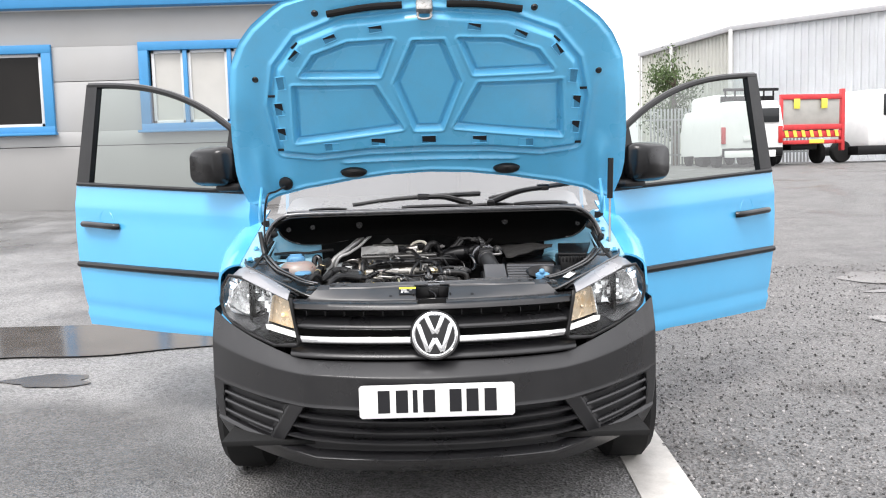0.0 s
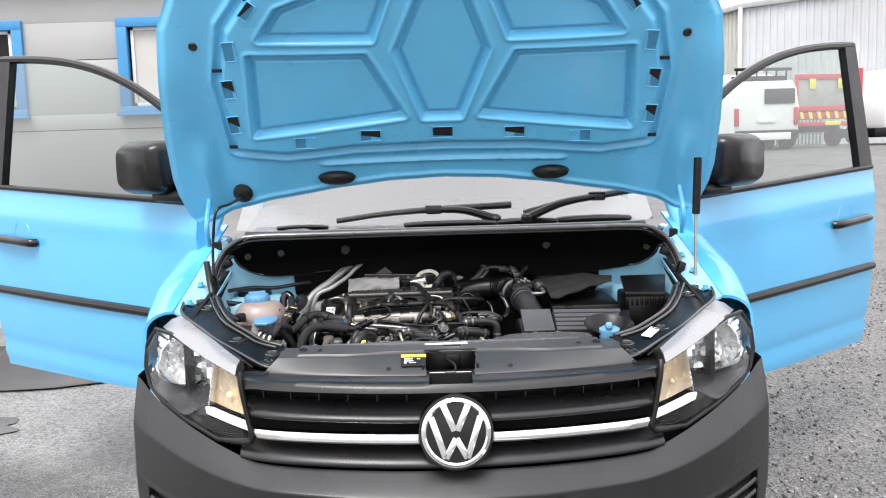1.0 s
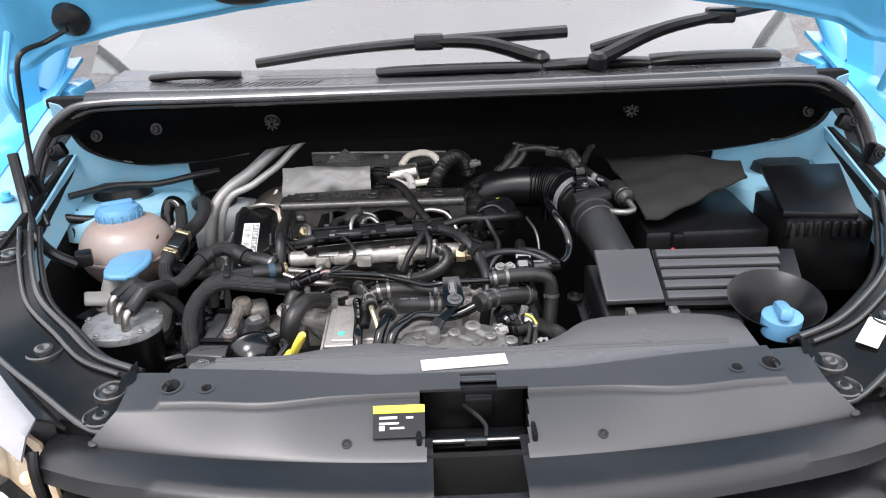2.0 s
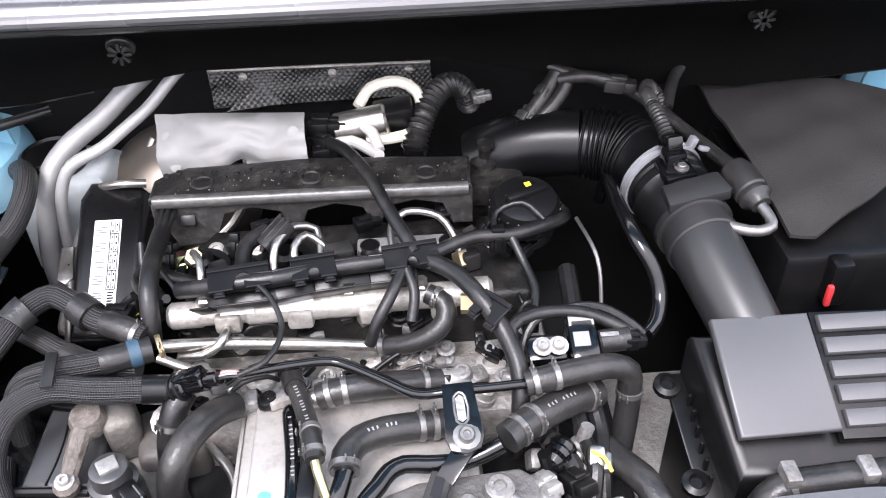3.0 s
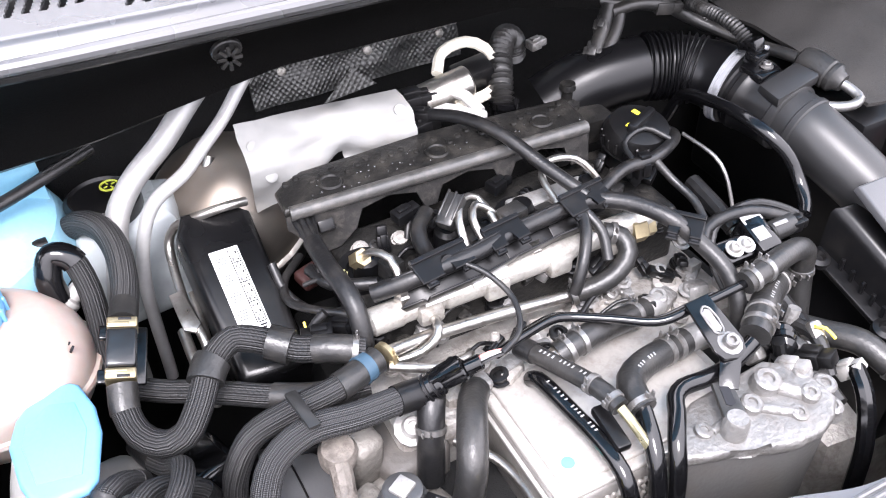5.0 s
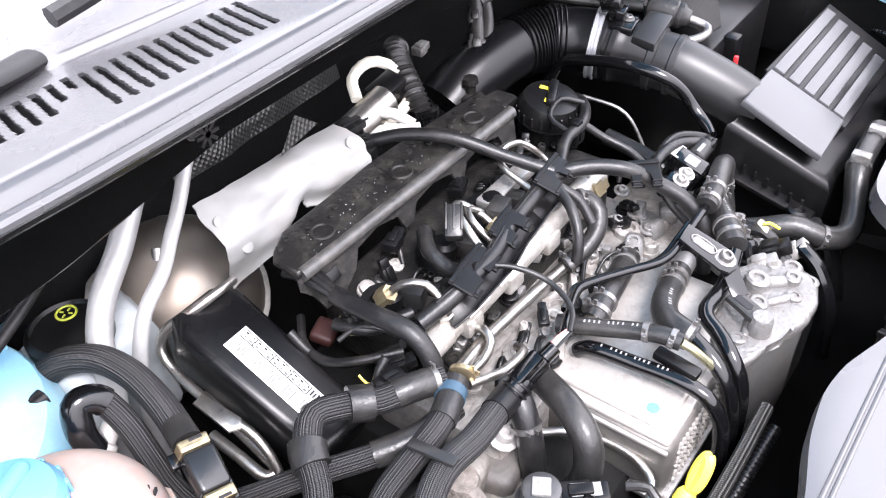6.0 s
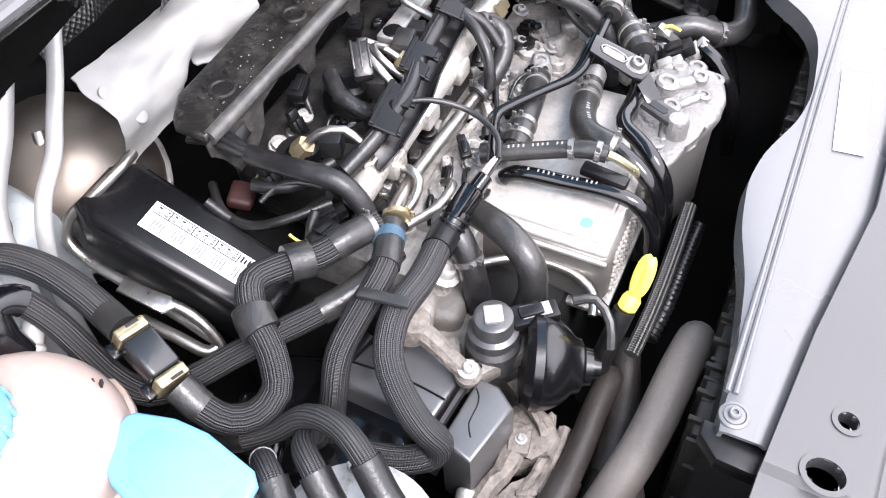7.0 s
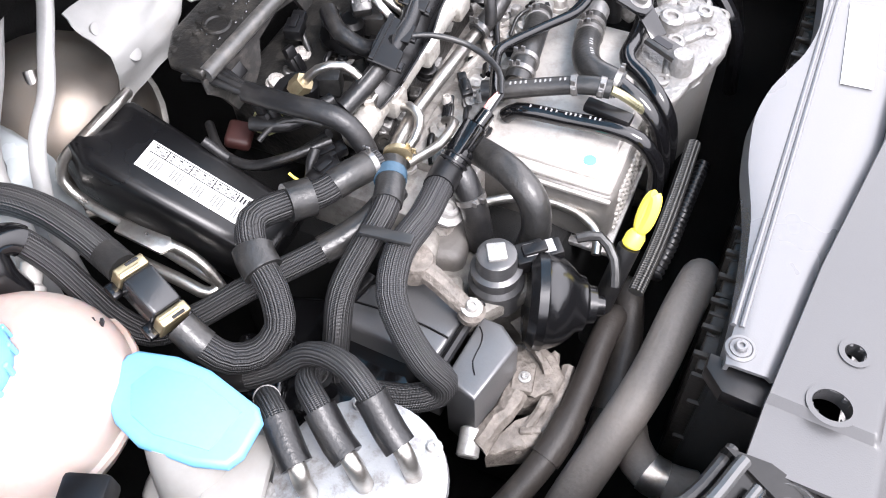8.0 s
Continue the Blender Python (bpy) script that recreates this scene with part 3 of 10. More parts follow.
# the tree by the warehouse
BARK = mat("bark", (0.10, 0.08, 0.06), 0.9, 0, 0.3, 12, 0.6, 60)
LEAF = mat("leaf_green", (0.07, 0.11, 0.035), 0.6, 0, 0.35, 2, 0.0)
tree = thing("tree", "small bushy green tree growing beside the warehouse", "tree")
tc = Vector((9.65, 33.0, 1.05))
rng = random.Random(4)
bm = B()
tube(bm, [tc + Vector((0, 0, -0.1)), tc + Vector((0.05, 0, 1.2)), tc + Vector((0, 0.1, 2.6)), tc + Vector((0.1, 0, 4.0))], 0.13, 10, r1=0.03, step=0.2)
tips = []
for i in range(16):
    a, h = rng.random() * 6.28, rng.uniform(1.0, 3.4)
    e = tc + Vector((math.cos(a) * rng.uniform(0.5, 1.2), math.sin(a) * rng.uniform(0.5, 1.2), h + rng.uniform(0.4, 1.2)))
    s = tc + Vector((0.02, 0.03, h))
    tube(bm, [s, (s + e) / 2 + Vector((0, 0, 0.1)), e], 0.035, 6, r1=0.008, step=0.2)
    tips.append((s, e))
part("trunk", bm, BARK, tree)
vv, ff = [], []
for k in range(3600):
    s, e = tips[rng.randrange(16)]
    c = s.lerp(e, rng.uniform(0.3, 1.05)) + Vector([rng.gauss(0, 0.26) for _ in range(3)])
    r = rng.uniform(0.04, 0.10)
    m = Euler((rng.random() * 6, rng.random() * 6, rng.random() * 6)).to_matrix()
    o = len(vv)
    vv += [tuple(c + m @ Vector(q) * r) for q in ((-1, 0, 0), (0, -0.45, 0.1), (1, 0, 0), (0, 0.45, 0.1))]
    ff.append([o, o + 1, o + 2, o + 3])
me = bpy.data.meshes.new("mesh")
me.from_pydata(vv, [], ff)
me.materials.append(LEAF)
new("crown", me).parent = tree

# ---- parked vehicles far across the yard ----
TYRE = mat("tyre_rubber", (0.008, 0.008, 0.008), 0.8, 0, 0.2, 10, 0.2, 100)
DARK_GLASS = mat("dark_vehicle_glass", (0.015, 0.017, 0.018), 0.08, 0, 0.2, 3, 0.0, rvar=0.03)
HAZARD = mat("hazard_yellow", (0.72, 0.66, 0.08), 0.5, 0, 0.06, 5, 0.0)
LAMP_RED = mat("red_lamp_lens", (0.45, 0.02, 0.02), 0.2, 0, 0.05, 5, 0.0)


def wheel_on(parent, c, axis, r=0.33, w=0.22, rim=ALU_CLEAN):
    a = Vector(axis).normalized()
    c = Vector(c) - a * w / 2
    bm = B()
    lathe(bm, c, a, [(r * 0.62, 0), (r * 0.9, 0), (r, w * 0.15), (r * 1.01, w * 0.5), (r, w * 0.85), (r * 0.9, w), (r * 0.62, w)], 28)
    wh = part("wheel", bm, TYRE, parent)
    bm = B()
    lathe(bm, c + a * (w * 0.1), a, [(r * 0.63, 0), (r * 0.62, w * 0.78), (r * 0.5, w * 0.7), (r * 0.2, w * 0.74), (r * 0.14, w * 0.86), (0.0, w * 0.86)], 20)
    part("rim", bm, rim, wh)


truck = thing("dropside_truck", "white dropside truck with a red raised tail-lift and hazard stripes", "truck")
TX, TY, TZ = 10.47, 24.0, 1.03          # its rear left corner on the ground
ux, uy = Vector((0.985, 0.17, 0)).normalized(), Vector((-0.17, 0.985, 0)).normalized()


def tk(a, b, c):
    return tuple(Vector((TX, TY, TZ)) + ux * a + uy * b + Vector((0, 0, c)))


TDEG = math.degrees(math.atan2(ux.y, ux.x))


def tbox(name, c, s, material, bevel=0.02, label="", parent=None):
    bm = B()
    box(bm, tk(*c), s, bevel, (0, 0, TDEG))
    return part(name, bm, material, parent or truck, label)


tbox("tail_lift", (1.0, 0.0, 1.62), (1.95, 0.08, 0.98), mat("worn_alloy_plate", (0.42, 0.41, 0.38), 0.5, 0.4, 0.15, 3, 0.2, 60), 0.01, "grey alloy tail-lift platform")
for z in (2.06, 1.14):
    tbox("lift_rail", (1.0, -0.03, z), (2.05, 0.12, 0.16), RED)
tbox("lift_side", (0.02, -0.03, 1.6), (0.08, 0.12, 0.9), RED)
for x in (0.5, 1.42):
    tbox("warning_flag", (x, -0.1, 1.85), (0.2, 0.02, 0.3), HAZARD, 0.004)
tbox("lift_beam", (1.0, 0.0, 0.92), (2.0, 0.2, 0.2), RED)
for i in range(7):
    bm = B()
    m = Matrix.Translation(tk(0.16 + i * 0.28, -0.115, 0.84)) @ Matrix.Rotation(radians(TDEG), 4, "Z") @ Matrix.Rotation(radians(90), 4, "X")
    prism(bm, [(-0.04, 0), (0.07, 0), (0.02, 0.2), (-0.09, 0.2)], 0.015, m)
    part("hazard_stripe", bm, HAZARD, truck)
tbox("bumper", (1.0, -0.05, 0.68), (1.9, 0.12, 0.12), RED)
tbox("number_plate", (1.15, -0.13, 0.7), (0.5, 0.02, 0.12), YELLOW, 0.002)
for x in (0.1, 1.9):
    tbox("tail_lamp", (x, -0.12, 0.68), (0.2, 0.03, 0.1), LAMP_RED, 0.004)
tbox("lift_post", (2.12, 0.05, 1.35), (0.12, 0.16, 1.9), RED)
tbox("chassis", (1.0, 3.0, 0.55), (0.9, 5.4, 0.2), BLACK)
tbox("load_bed", (1.0, 2.0, 1.0), (2.0, 3.4, 0.14), BLACK)
tbox("dropside", (2.02, 2.0, 1.25), (0.06, 3.4, 0.4), ALU)
tbox("headboard", (1.0, 3.75, 1.9), (2.0, 0.08, 1.0), BLACK)
for i in range(6):
    tbox("headboard_bar", (0.1 + i * 0.36, 3.6, 2.35), (0.05, 0.05, 0.5), BLACK, 0.008)
tbox("ladder_rack", (1.0, 3.5, 2.6), (2.05, 0.1, 0.1), BLACK)
tbox("cab", (1.0, 5.2, 1.55), (2.0, 1.9, 1.9), WHITE, 0.18, "white cab")
tbox("cab_window", (2.01, 5.3, 1.95), (0.02, 0.9, 0.6), DARK_GLASS, 0.004)
for x, y in ((0.25, 0.75), (1.75, 0.75), (0.25, 5.3), (1.85, 5.3)):
    wheel_on(truck, tk(x, y, 0.34), ux)

# a second, nearer side of the truck's cab stands past it
cab = thing("flatbed_truck", "white flatbed truck parked beyond the tail-lift truck", "truck")
bm = B()
box(bm, (15.1, 27.0, 2.45), (2.6, 2.0, 1.9), 0.2, (0, 0, 12))
part("cab", bm, WHITE, cab)
bm = B()
box(bm, (14.95, 25.93, 2.9), (0.75, 0.05, 0.7), 0.06, (0, 0, 12))
part("cab_window", bm, DARK_GLASS, cab)
bm = B()
box(bm, (15.0, 26.6, 1.42), (3.4, 1.8, 0.3), 0.04, (0, 0, 12))
part("chassis", bm, BLACK, cab)
for x in (13.2, 16.4):
    wheel_on(cab, (x, 25.9, 1.40), (0.2, -1, 0), 0.36)


def parked_van(c, w, label, panes, length=2.7):
    v = thing("parked_van", label, "van")
    bm = B()
    x, y, z = c
    sec = [(-w / 2, 0.35), (-w / 2, 1.2), (-w / 2 * 0.93, 1.75), (-w / 2 * 0.8, 1.95), (w / 2 * 0.8, 1.95), (w / 2 * 0.93, 1.75), (w / 2, 1.2), (w / 2, 0.35)]
    m = Matrix.Translation(c) @ Matrix.Rotation(radians(90), 4, "X") @ Matrix.Translation((0, 0, -length))
    prism(bm, sec, length, m, 0.06, 3)
    part("body", bm, WHITE, v)
    for s in (-1, 1):
        if s in panes:
            bm = B()
            box(bm, (x + s * w * 0.2, y - 0.02, z + 1.52), (w * 0.46, 0.04, 0.42), 0.03)
            part("rear_window", bm, DARK_GLASS, v)
        bm = B()
        box(bm, (x + s * w * 0.45, y - 0.03, z + 0.95), (0.13, 0.05, 0.5), 0.02)
        part("tail_lamp", bm, LAMP_RED, v)
        for yy in (0.7, length - 0.7):
            wheel_on(v, (x + s * w * 0.44, y + yy, z + 0.32), (1, 0, 0), 0.32, 0.2)
    bm = B()
    box(bm, (x, y - 0.06, z + 0.45), (w * 0.95, 0.14, 0.25), 0.04)
    part("bumper", bm, BLACK, v)
    bm = B()
    box(bm, (x - 0.1, y - 0.16, z + 0.40), (w * 0.8, 0.05, 0.2), 0.01)
    part("rear_bar", bm, WHITE, v)
    bm = B()
    box(bm, (x, y - 0.03, z + 0.85), (0.52, 0.03, 0.12), 0.004)
    part("number_plate", bm, WHITE, v)
    return v


parked_van((9.245, 23.0, 0.99), 1.87, "white panel van with one dark rear window, parked across the yard", (1,))
parked_van((9.9, 27.2, 1.04), 1.70, "plain white van parked behind the panel van", ())

# ---- the blue van: outer skin ----
van = thing("panel_van", "light blue panel van with bonnet and both front doors open", "van")


NOSE_Z = table([0.15, 0.20, 0.27, 0.34, 0.45, 0.555, 0.59, 0.65, 0.80, 0.86], [0.16, 0.11, 0.06, 0.05, 0.045, 0.05, 0.098, 0.105, 0.112, 0.150])


def lateral(x):
    """How far the van's front falls back towards its sides."""
    a = abs(x)
    return 0.34 * a * a + 0.6 * max(0.0, a - 0.4) ** 1.6


def nose(x, z, off=0.0):
    """The van's front surface: how far back it lies at width x and height z."""
    return Vector((x, NOSE_Z(z) + lateral(x) + off, z))


def sd_poly(px, py, poly):
    """Signed distance to a polygon for arrays of points, negative inside."""
    d = np.full(px.shape, 1e9)
    inside = np.zeros(px.shape, bool)
    k = len(poly)
    for i in range(k):
        (ax, ay), (bx, by) = poly[i], poly[(i + 1) % k]
        ex, ey = bx - ax, by - ay
        wx, wy = px - ax, py - ay
        t = np.clip((wx * ex + wy * ey) / (ex * ex + ey * ey), 0, 1)
        d = np.minimum(d, np.hypot(wx - ex * t, wy - ey * t))
        c = ((ay > py) != (by > py)) & (px < (bx - ax) * (py - ay) / (by - ay + 1e-12) + ax)
        inside ^= c
    return np.where(inside, -d, d)


def smooth(a, b, x):
    t = np.clip((x - a) / (b - a), 0, 1)
    return t * t * (3 - 2 * t)


# bumper: chin, intake level, upright face, bright shoulder up to the lamps; its lines rise towards the sides
chin_z = table([0, 0.41, 0.54, 0.66, 0.80, 0.86], [0.262, 0.262, 0.285, 0.303, 0.322, 0.330])
vent_z = table([0, 0.26, 0.45, 0.63, 0.79, 0.86], [0.436, 0.437, 0.442, 0.457, 0.471, 0.478])
band_z = table([0, 0.22, 0.45, 0.55, 0.65, 0.79, 0.86], [0.543, 0.546, 0.553, 0.562, 0.577, 0.602, 0.620])
top_edge = table([0, 0.32, 0.46, 0.50, 0.57, 0.66, 0.75, 0.79, 0.815, 0.86], [0.589, 0.590, 0.593, 0.602, 0.621, 0.648, 0.680, 0.700, 0.717, 0.738])
NU = 320
ROWS = [(0.0, 1.0, 10), (1.0, 2.0, 60), (2.0, 3.0, 26), (3.0, 4.0, 16)]
steps = [a + (b - a) * k / n for a, b, n in ROWS for k in range(n)] + [4.0]
NV = len(steps) - 1


def bump_uv(i, j):
    u = (2 * i / NU - 1) / 0.955
    a = 0.838 * min(1.0, abs(u)) + 0.004 * max(0.0, abs(u) - 1) / 0.047
    lines = (0.198 + 0.10 * max(0.0, a - 0.45), chin_z(a), vent_z(a), band_z(a), top_edge(a))
    s = steps[j]
    k = min(3, int(s))
    z = lines[k] + (lines[k + 1] - lines[k]) * (s - k)
    return math.copysign(a, u) * (1 - 0.055 * (max(0.0, 0.45 - z) / 0.2) ** 2), z, s, max(0.0, abs(u) - 1) / 0.047


grid_uv = np.array([[bump_uv(i, j) for j in range(NV + 1)] for i in range(NU + 1)])
INTAKE = [(-0.447, 0.437), (-0.2, 0.431), (0.2, 0.431), (0.447, 0.437), (0.476, 0.394), (0.521, 0.322), (0.540, 0.290), (0.41, 0.270), (0.2, 0.268), (-0.2, 0.268), (-0.41, 0.270), (-0.540, 0.290), (-0.521, 0.322), (-0.476, 0.394)]
VENT = [(0.508, 0.440), (0.63, 0.449), (0.785, 0.462), (0.792, 0.40), (0.785, 0.334), (0.68, 0.320), (0.585, 0.306), (0.572, 0.335)]
VENT_L = [(-x, z) for x, z in VENT]
cut = np.minimum(sd_poly(grid_uv[..., 0], grid_uv[..., 1], VENT), sd_poly(grid_uv[..., 0], grid_uv[..., 1], VENT_L))
deep = 0.055 * smooth(0.001, -0.007, sd_poly(grid_uv[..., 0], grid_uv[..., 1], INTAKE)) + 0.026 * smooth(0.002, -0.008, cut)


def bump_pt(i, j):
    x, z, s, back = grid_uv[i, j]
    y = lateral(x) + 0.13 * back ** 1.5
    if s < 1:
        y += 0.055 + 0.075 * (1 - s) ** 1.3
    elif s < 2:
        y += 0.055 - 0.010 * (s - 1)
    elif s < 3:
        y += 0.045 + 0.004 * (s - 2) - 0.003 * math.exp(-((s - 2) / 0.05) ** 2)
    else:
        y += 0.049 + 0.056 * (s - 3) ** 1.1
    # the rolled lip over the chin and the eased shoulder
    y -= 0.010 * math.exp(-((z - chin_z(abs(x)) - 0.002) / 0.007) ** 2)
    return Vector((x, y + deep[i, j], z))


bm = B()
grid(bm, NU, NV, bump_pt)
bumper = part("front_bumper", bm, TRIM, van, "dark grey unpainted grained plastic bumper", 50)


def slat(parent, x0, x1, zf, h, d, material, off=0.0, name="slat", n=28, tip=0.0, label=""):
    """A blade across the nose from x0 to x1; zf gives its height."""
    bm = B()
    rings = []
    for i in range(n + 1):
        x = x0 + (x1 - x0) * i / n
        z = zf(x)
        p = nose(x, z, off)
        rings.append([bm.verts.new(p + Vector((0, a, b))) for a, b in ((0, -h * 0.5), (0, h * 0.2), (d * 0.25, h * 0.5 + tip), (d, h * 0.5 + tip), (d, -h * 0.5))])
    for a, b in zip(rings, rings[1:]):
        for k in range(5):
            bm.faces.new((a[k], a[(k + 1) % 5], b[(k + 1) % 5], b[k]))
    bm.faces.new(rings[0])
    bm.faces.new(rings[-1][::-1])
    return part(name, bm, material, parent, label, 30)


for z, w in ((0.394, 0.474), (0.355, 0.498), (0.316, 0.522)):
    slat(bumper, -w, w, lambda x, z=z: z + 0.014 * (abs(x) / 0.5) ** 3, 0.008, 0.05, TRIM, 0.004, "intake_slat", 40, tip=0.004)
for s in (-1, 1):
    for x0, z0, z1 in ((0.530, 0.405, 0.433), (0.549, 0.371, 0.401), (0.575, 0.334, 0.363)):
        slat(bumper, s * x0, s * 0.786, lambda x, x0=x0, z0=z0, z1=z1: z0 + (z1 - z0) * (abs(x) - x0) / (0.79 - x0), 0.007, 0.022, TRIM, 0.002, "vent_slat", 16, tip=0.003)

# grille: a dark recess, one broad blade, a chrome strip, a lower blade, the lip over them
zlift = lambda x: 0.05 * x * x
grille = part("grille", patch(B(), [(-0.49, 0.590), (0.49, 0.590), (0.50, 0.79), (-0.50, 0.79)], lambda x, z: nose(x, z, 0.075), 0.06, 0.01), MATT_BLACK, van, "dark slatted grille with one chrome strip")


def blade(z0, z1, d, half, off=0.0):
    """A broad curved blade: a rounded front edge at z0, rising backwards to z1."""
    bm = B()
    rings = []
    for i in range(37):
        x = -half + 2 * half * i / 36
        p = nose(x, z0 + zlift(x) * 0.2, off)
        prof = [(0.012, -0.005), (0.003, -0.004), (0.0, 0.0), (0.002, 0.006)]
        prof += [(0.002 + d * k / 6, 0.006 + (z1 - z0 - 0.006) * (k / 6) ** 0.75) for k in range(1, 7)] + [(d, -0.005)]
        rings.append([bm.verts.new(p + Vector((0, a, c))) for a, c in prof])
    n = len(rings[0])
    for a, c in zip(rings, rings[1:]):
        for k in range(n):
            bm.faces.new((a[k], a[(k + 1) % n], c[(k + 1) % n], c[k]))
    bm.faces.new(rings[0])
    bm.faces.new(rings[-1][::-1])
    part("blade", bm, TRIM, grille, smooth=60)


blade(0.702, 0.735, 0.060, 0.482)
blade(0.600, 0.634, 0.045, 0.500)
bm = B()
rings = []
for i in range(41):
    x = -0.462 + 0.924 * i / 40
    p = nose(x, 0.663, -0.002)
    rings.append([bm.verts.new(p + Vector((0, a, c))) for a, c in ((0.014, -0.013), (0.004, -0.0125), (0.0, -0.008), (0.0, 0.004), (0.004, 0.010), (0.016, 0.013))])
for a, c in zip(rings, rings[1:]):
    for k in range(6):
        bm.faces.new((a[k], a[(k + 1) % 6], c[(k + 1) % 6], c[k]))
bm.faces.new(rings[0])
bm.faces.new(rings[-1][::-1])
part("chrome_strip", bm, CHROME, grille, "bright chrome strip", 40)


def lip_pt(i, j):
    x = -0.492 + 0.984 * i / 60
    f = nose(x, 0.764 + zlift(x) * 0.12)
    back = 0.196 + 0.16 * x * x
    k, o, h = ((0.0, 0.040, 0.0), (0.0, 0.006, -0.002), (0.0, 0.0, 0.003), (0.0, 0.004, 0.012), (0.12, 0.0, 0.020), (0.35, 0.0, 0.024), (1.0, 0.004, 0.026), (1.0, 0.03, 0.025))[j]
    return (x, f.y + (back - f.y) * k + o, f.z + h)


bm = B()
grid(bm, 60, 7, lip_pt, lambda i, j: j > 3 and abs(-0.492 + 0.984 * (i + 0.5) / 60) < 0.05)
bmesh.ops.recalc_face_normals(bm, faces=bm.faces)
bmesh.ops.solidify(bm, geom=bm.faces[:], thickness=0.004)
part("top_lip", bm, TRIM, grille, smooth=50)
for i in range(14):
    x = -0.44 + 0.88 * i / 13
    if abs(x) > 0.1:
        bm = B()
        box(bm, nose(x, 0.748, 0.045), (0.003, 0.03, 0.018), 0.001)
        part("upright", bm, TRIM, grille)
# black frame down each end of the grille beside the lamp
for s in (-1, 1):
    bm = B()
    tube(bm, [nose(s * 0.494, 0.800, 0.006), nose(s * 0.492, 0.785, -0.002), nose(s * 0.476, 0.70, -0.003), nose(s * 0.466, 0.648, -0.003), nose(s * 0.474, 0.640, 0.0), nose(s * 0.54, 0.632, 0.004)], 0.0065, 10)
    part("end_frame", bm, BLACK, grille)

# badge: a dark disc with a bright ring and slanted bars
badge = thing("badge", "round chrome-rimmed badge on the grille", "badge")
bc, bax = Vector((0.008, 0.100, 0.681)), Vector((0, -1, 0.16)).normalized()
bm = B()
lathe(bm, bc, bax, [(0.085, -0.04), (0.087, 0), (0.083, 0.014), (0.0, 0.016)], 48)
part("disc", bm, GLOSS_BLACK, badge)
bm = B()
lathe(bm, bc, bax, [(0.065, 0.012), (0.066, 0.020), (0.070, 0.024), (0.077, 0.020), (0.078, 0.010)], 48)
part("ring", bm, CHROME, badge)
bmat = plane_at(bc + bax * 0.015, (1, 0, 0), (0, 0.16, 1))
for x0, z0, x1, z1 in ((-0.027, 0.060, -0.003, 0.004), (0.027, 0.060, 0.003, 0.004), (-0.055, 0.036, -0.024, -0.056), (0.055, 0.036, 0.024, -0.056), (-0.024, -0.056, 0.0, -0.012), (0.024, -0.056, 0.0, -0.012)):
    bm = B()
    d = Vector((x1 - x0, z1 - z0)).normalized()
    q = Vector((-d.y, d.x)) * 0.0075
    prism(bm, [(x0 - q.x, z0 - q.y), (x1 - q.x, z1 - q.y), (x1 + q.x, z1 + q.y), (x0 + q.x, z0 + q.y)], 0.007, bmat, 0.002)
    part("bar", bm, CHROME, badge)

# number plate, its characters as plain bars
plate = thing("number_plate", "white front number plate with black bars", "number plate")
pm = plane_at((0.009, 0.030, 0.4735), (1, 0.004, 0), (0, 0.02, 1))
bm = B()
w, h, r = 0.258, 0.0555, 0.008
prism(bm, [(-w + r, -h), (w - r, -h), (w, -h + r), (w, h - r), (w - r, h), (-w + r, h), (-w, h - r), (-w, -h + r)], 0.006, pm @ Matrix.Translation((0, 0, -0.0025)), 0.0015)
part("backing", bm, PAPER, plate)
bm = B()
box(bm, (0.009, 0.046, 0.4735), (0.44, 0.03, 0.075), 0.006)
part("holder", bm, TRIM, plate)
for k, x in enumerate((-0.176, -0.116, -0.072, -0.026, 0.062, 0.118, 0.178)):
    bm = B()
    ww = 0.008 if k == 2 else 0.020
    prism(bm, [(x - ww, -0.038), (x + ww, -0.038), (x + ww, 0.038), (x - ww, 0.038)], 0.001, pm @ Matrix.Translation((0, 0, 0.0037)))
    part("bar", bm, INK, plate, smooth=0)


# headlights
REFLECT = mat("lamp_reflector", (0.80, 0.80, 0.80), 0.16, 0.85, 0.1, 40, 0.25, 60, rvar=0.08)
AMBER = mat("amber_chamber", (0.74, 0.60, 0.44), 0.25, 0.4, 0.2, 40, 0.4, 60, dirt=(0.75, 0.42, 0.14), dirt_amt=0.6, dirt_scale=18)
LAMP_BODY = mat("dark_lamp_housing", (0.012, 0.012, 0.013), 0.25, 0, 0.2, 10, 0.0)
BEZEL = mat("smoked_bezel", (0.045, 0.045, 0.048), 0.24, 0, 0.15, 8, 0.0, spec=0.6)
DRL = mat("white_light_guide", (0.80, 0.80, 0.80), 0.25, 0, 0.03, 20, 0.0)
drl_b = DRL.node_tree.nodes["Principled BSDF"]
drl_b.inputs["Emission Color"].default_value, drl_b.inputs["Emission Strength"].default_value = (1, 0.95, 0.86, 1), 0.25
WARM = mat("lit_bulb_glow", (0.9, 0.6, 0.25), 0.3, 0, 0.05, 30, 0.0)
wb = WARM.node_tree.nodes["Principled BSDF"]
wb.inputs["Emission Color"].default_value, wb.inputs["Emission Strength"].default_value = (1.0, 0.62, 0.25, 1), 1.0
LAMP_TOP = mat("pale_lamp_cover", (0.27, 0.27, 0.28), 0.26, 0.25, 0.06, 8, 0.05)
LAMP = [(0.468, 0.650), (0.476, 0.642), (0.56, 0.630), (0.66, 0.656), (0.75, 0.688), (0.788, 0.714), (0.803, 0.76), (0.797, 0.815), (0.770, 0.858), (0.715, 0.856), (0.61, 0.832), (0.497, 0.795)]


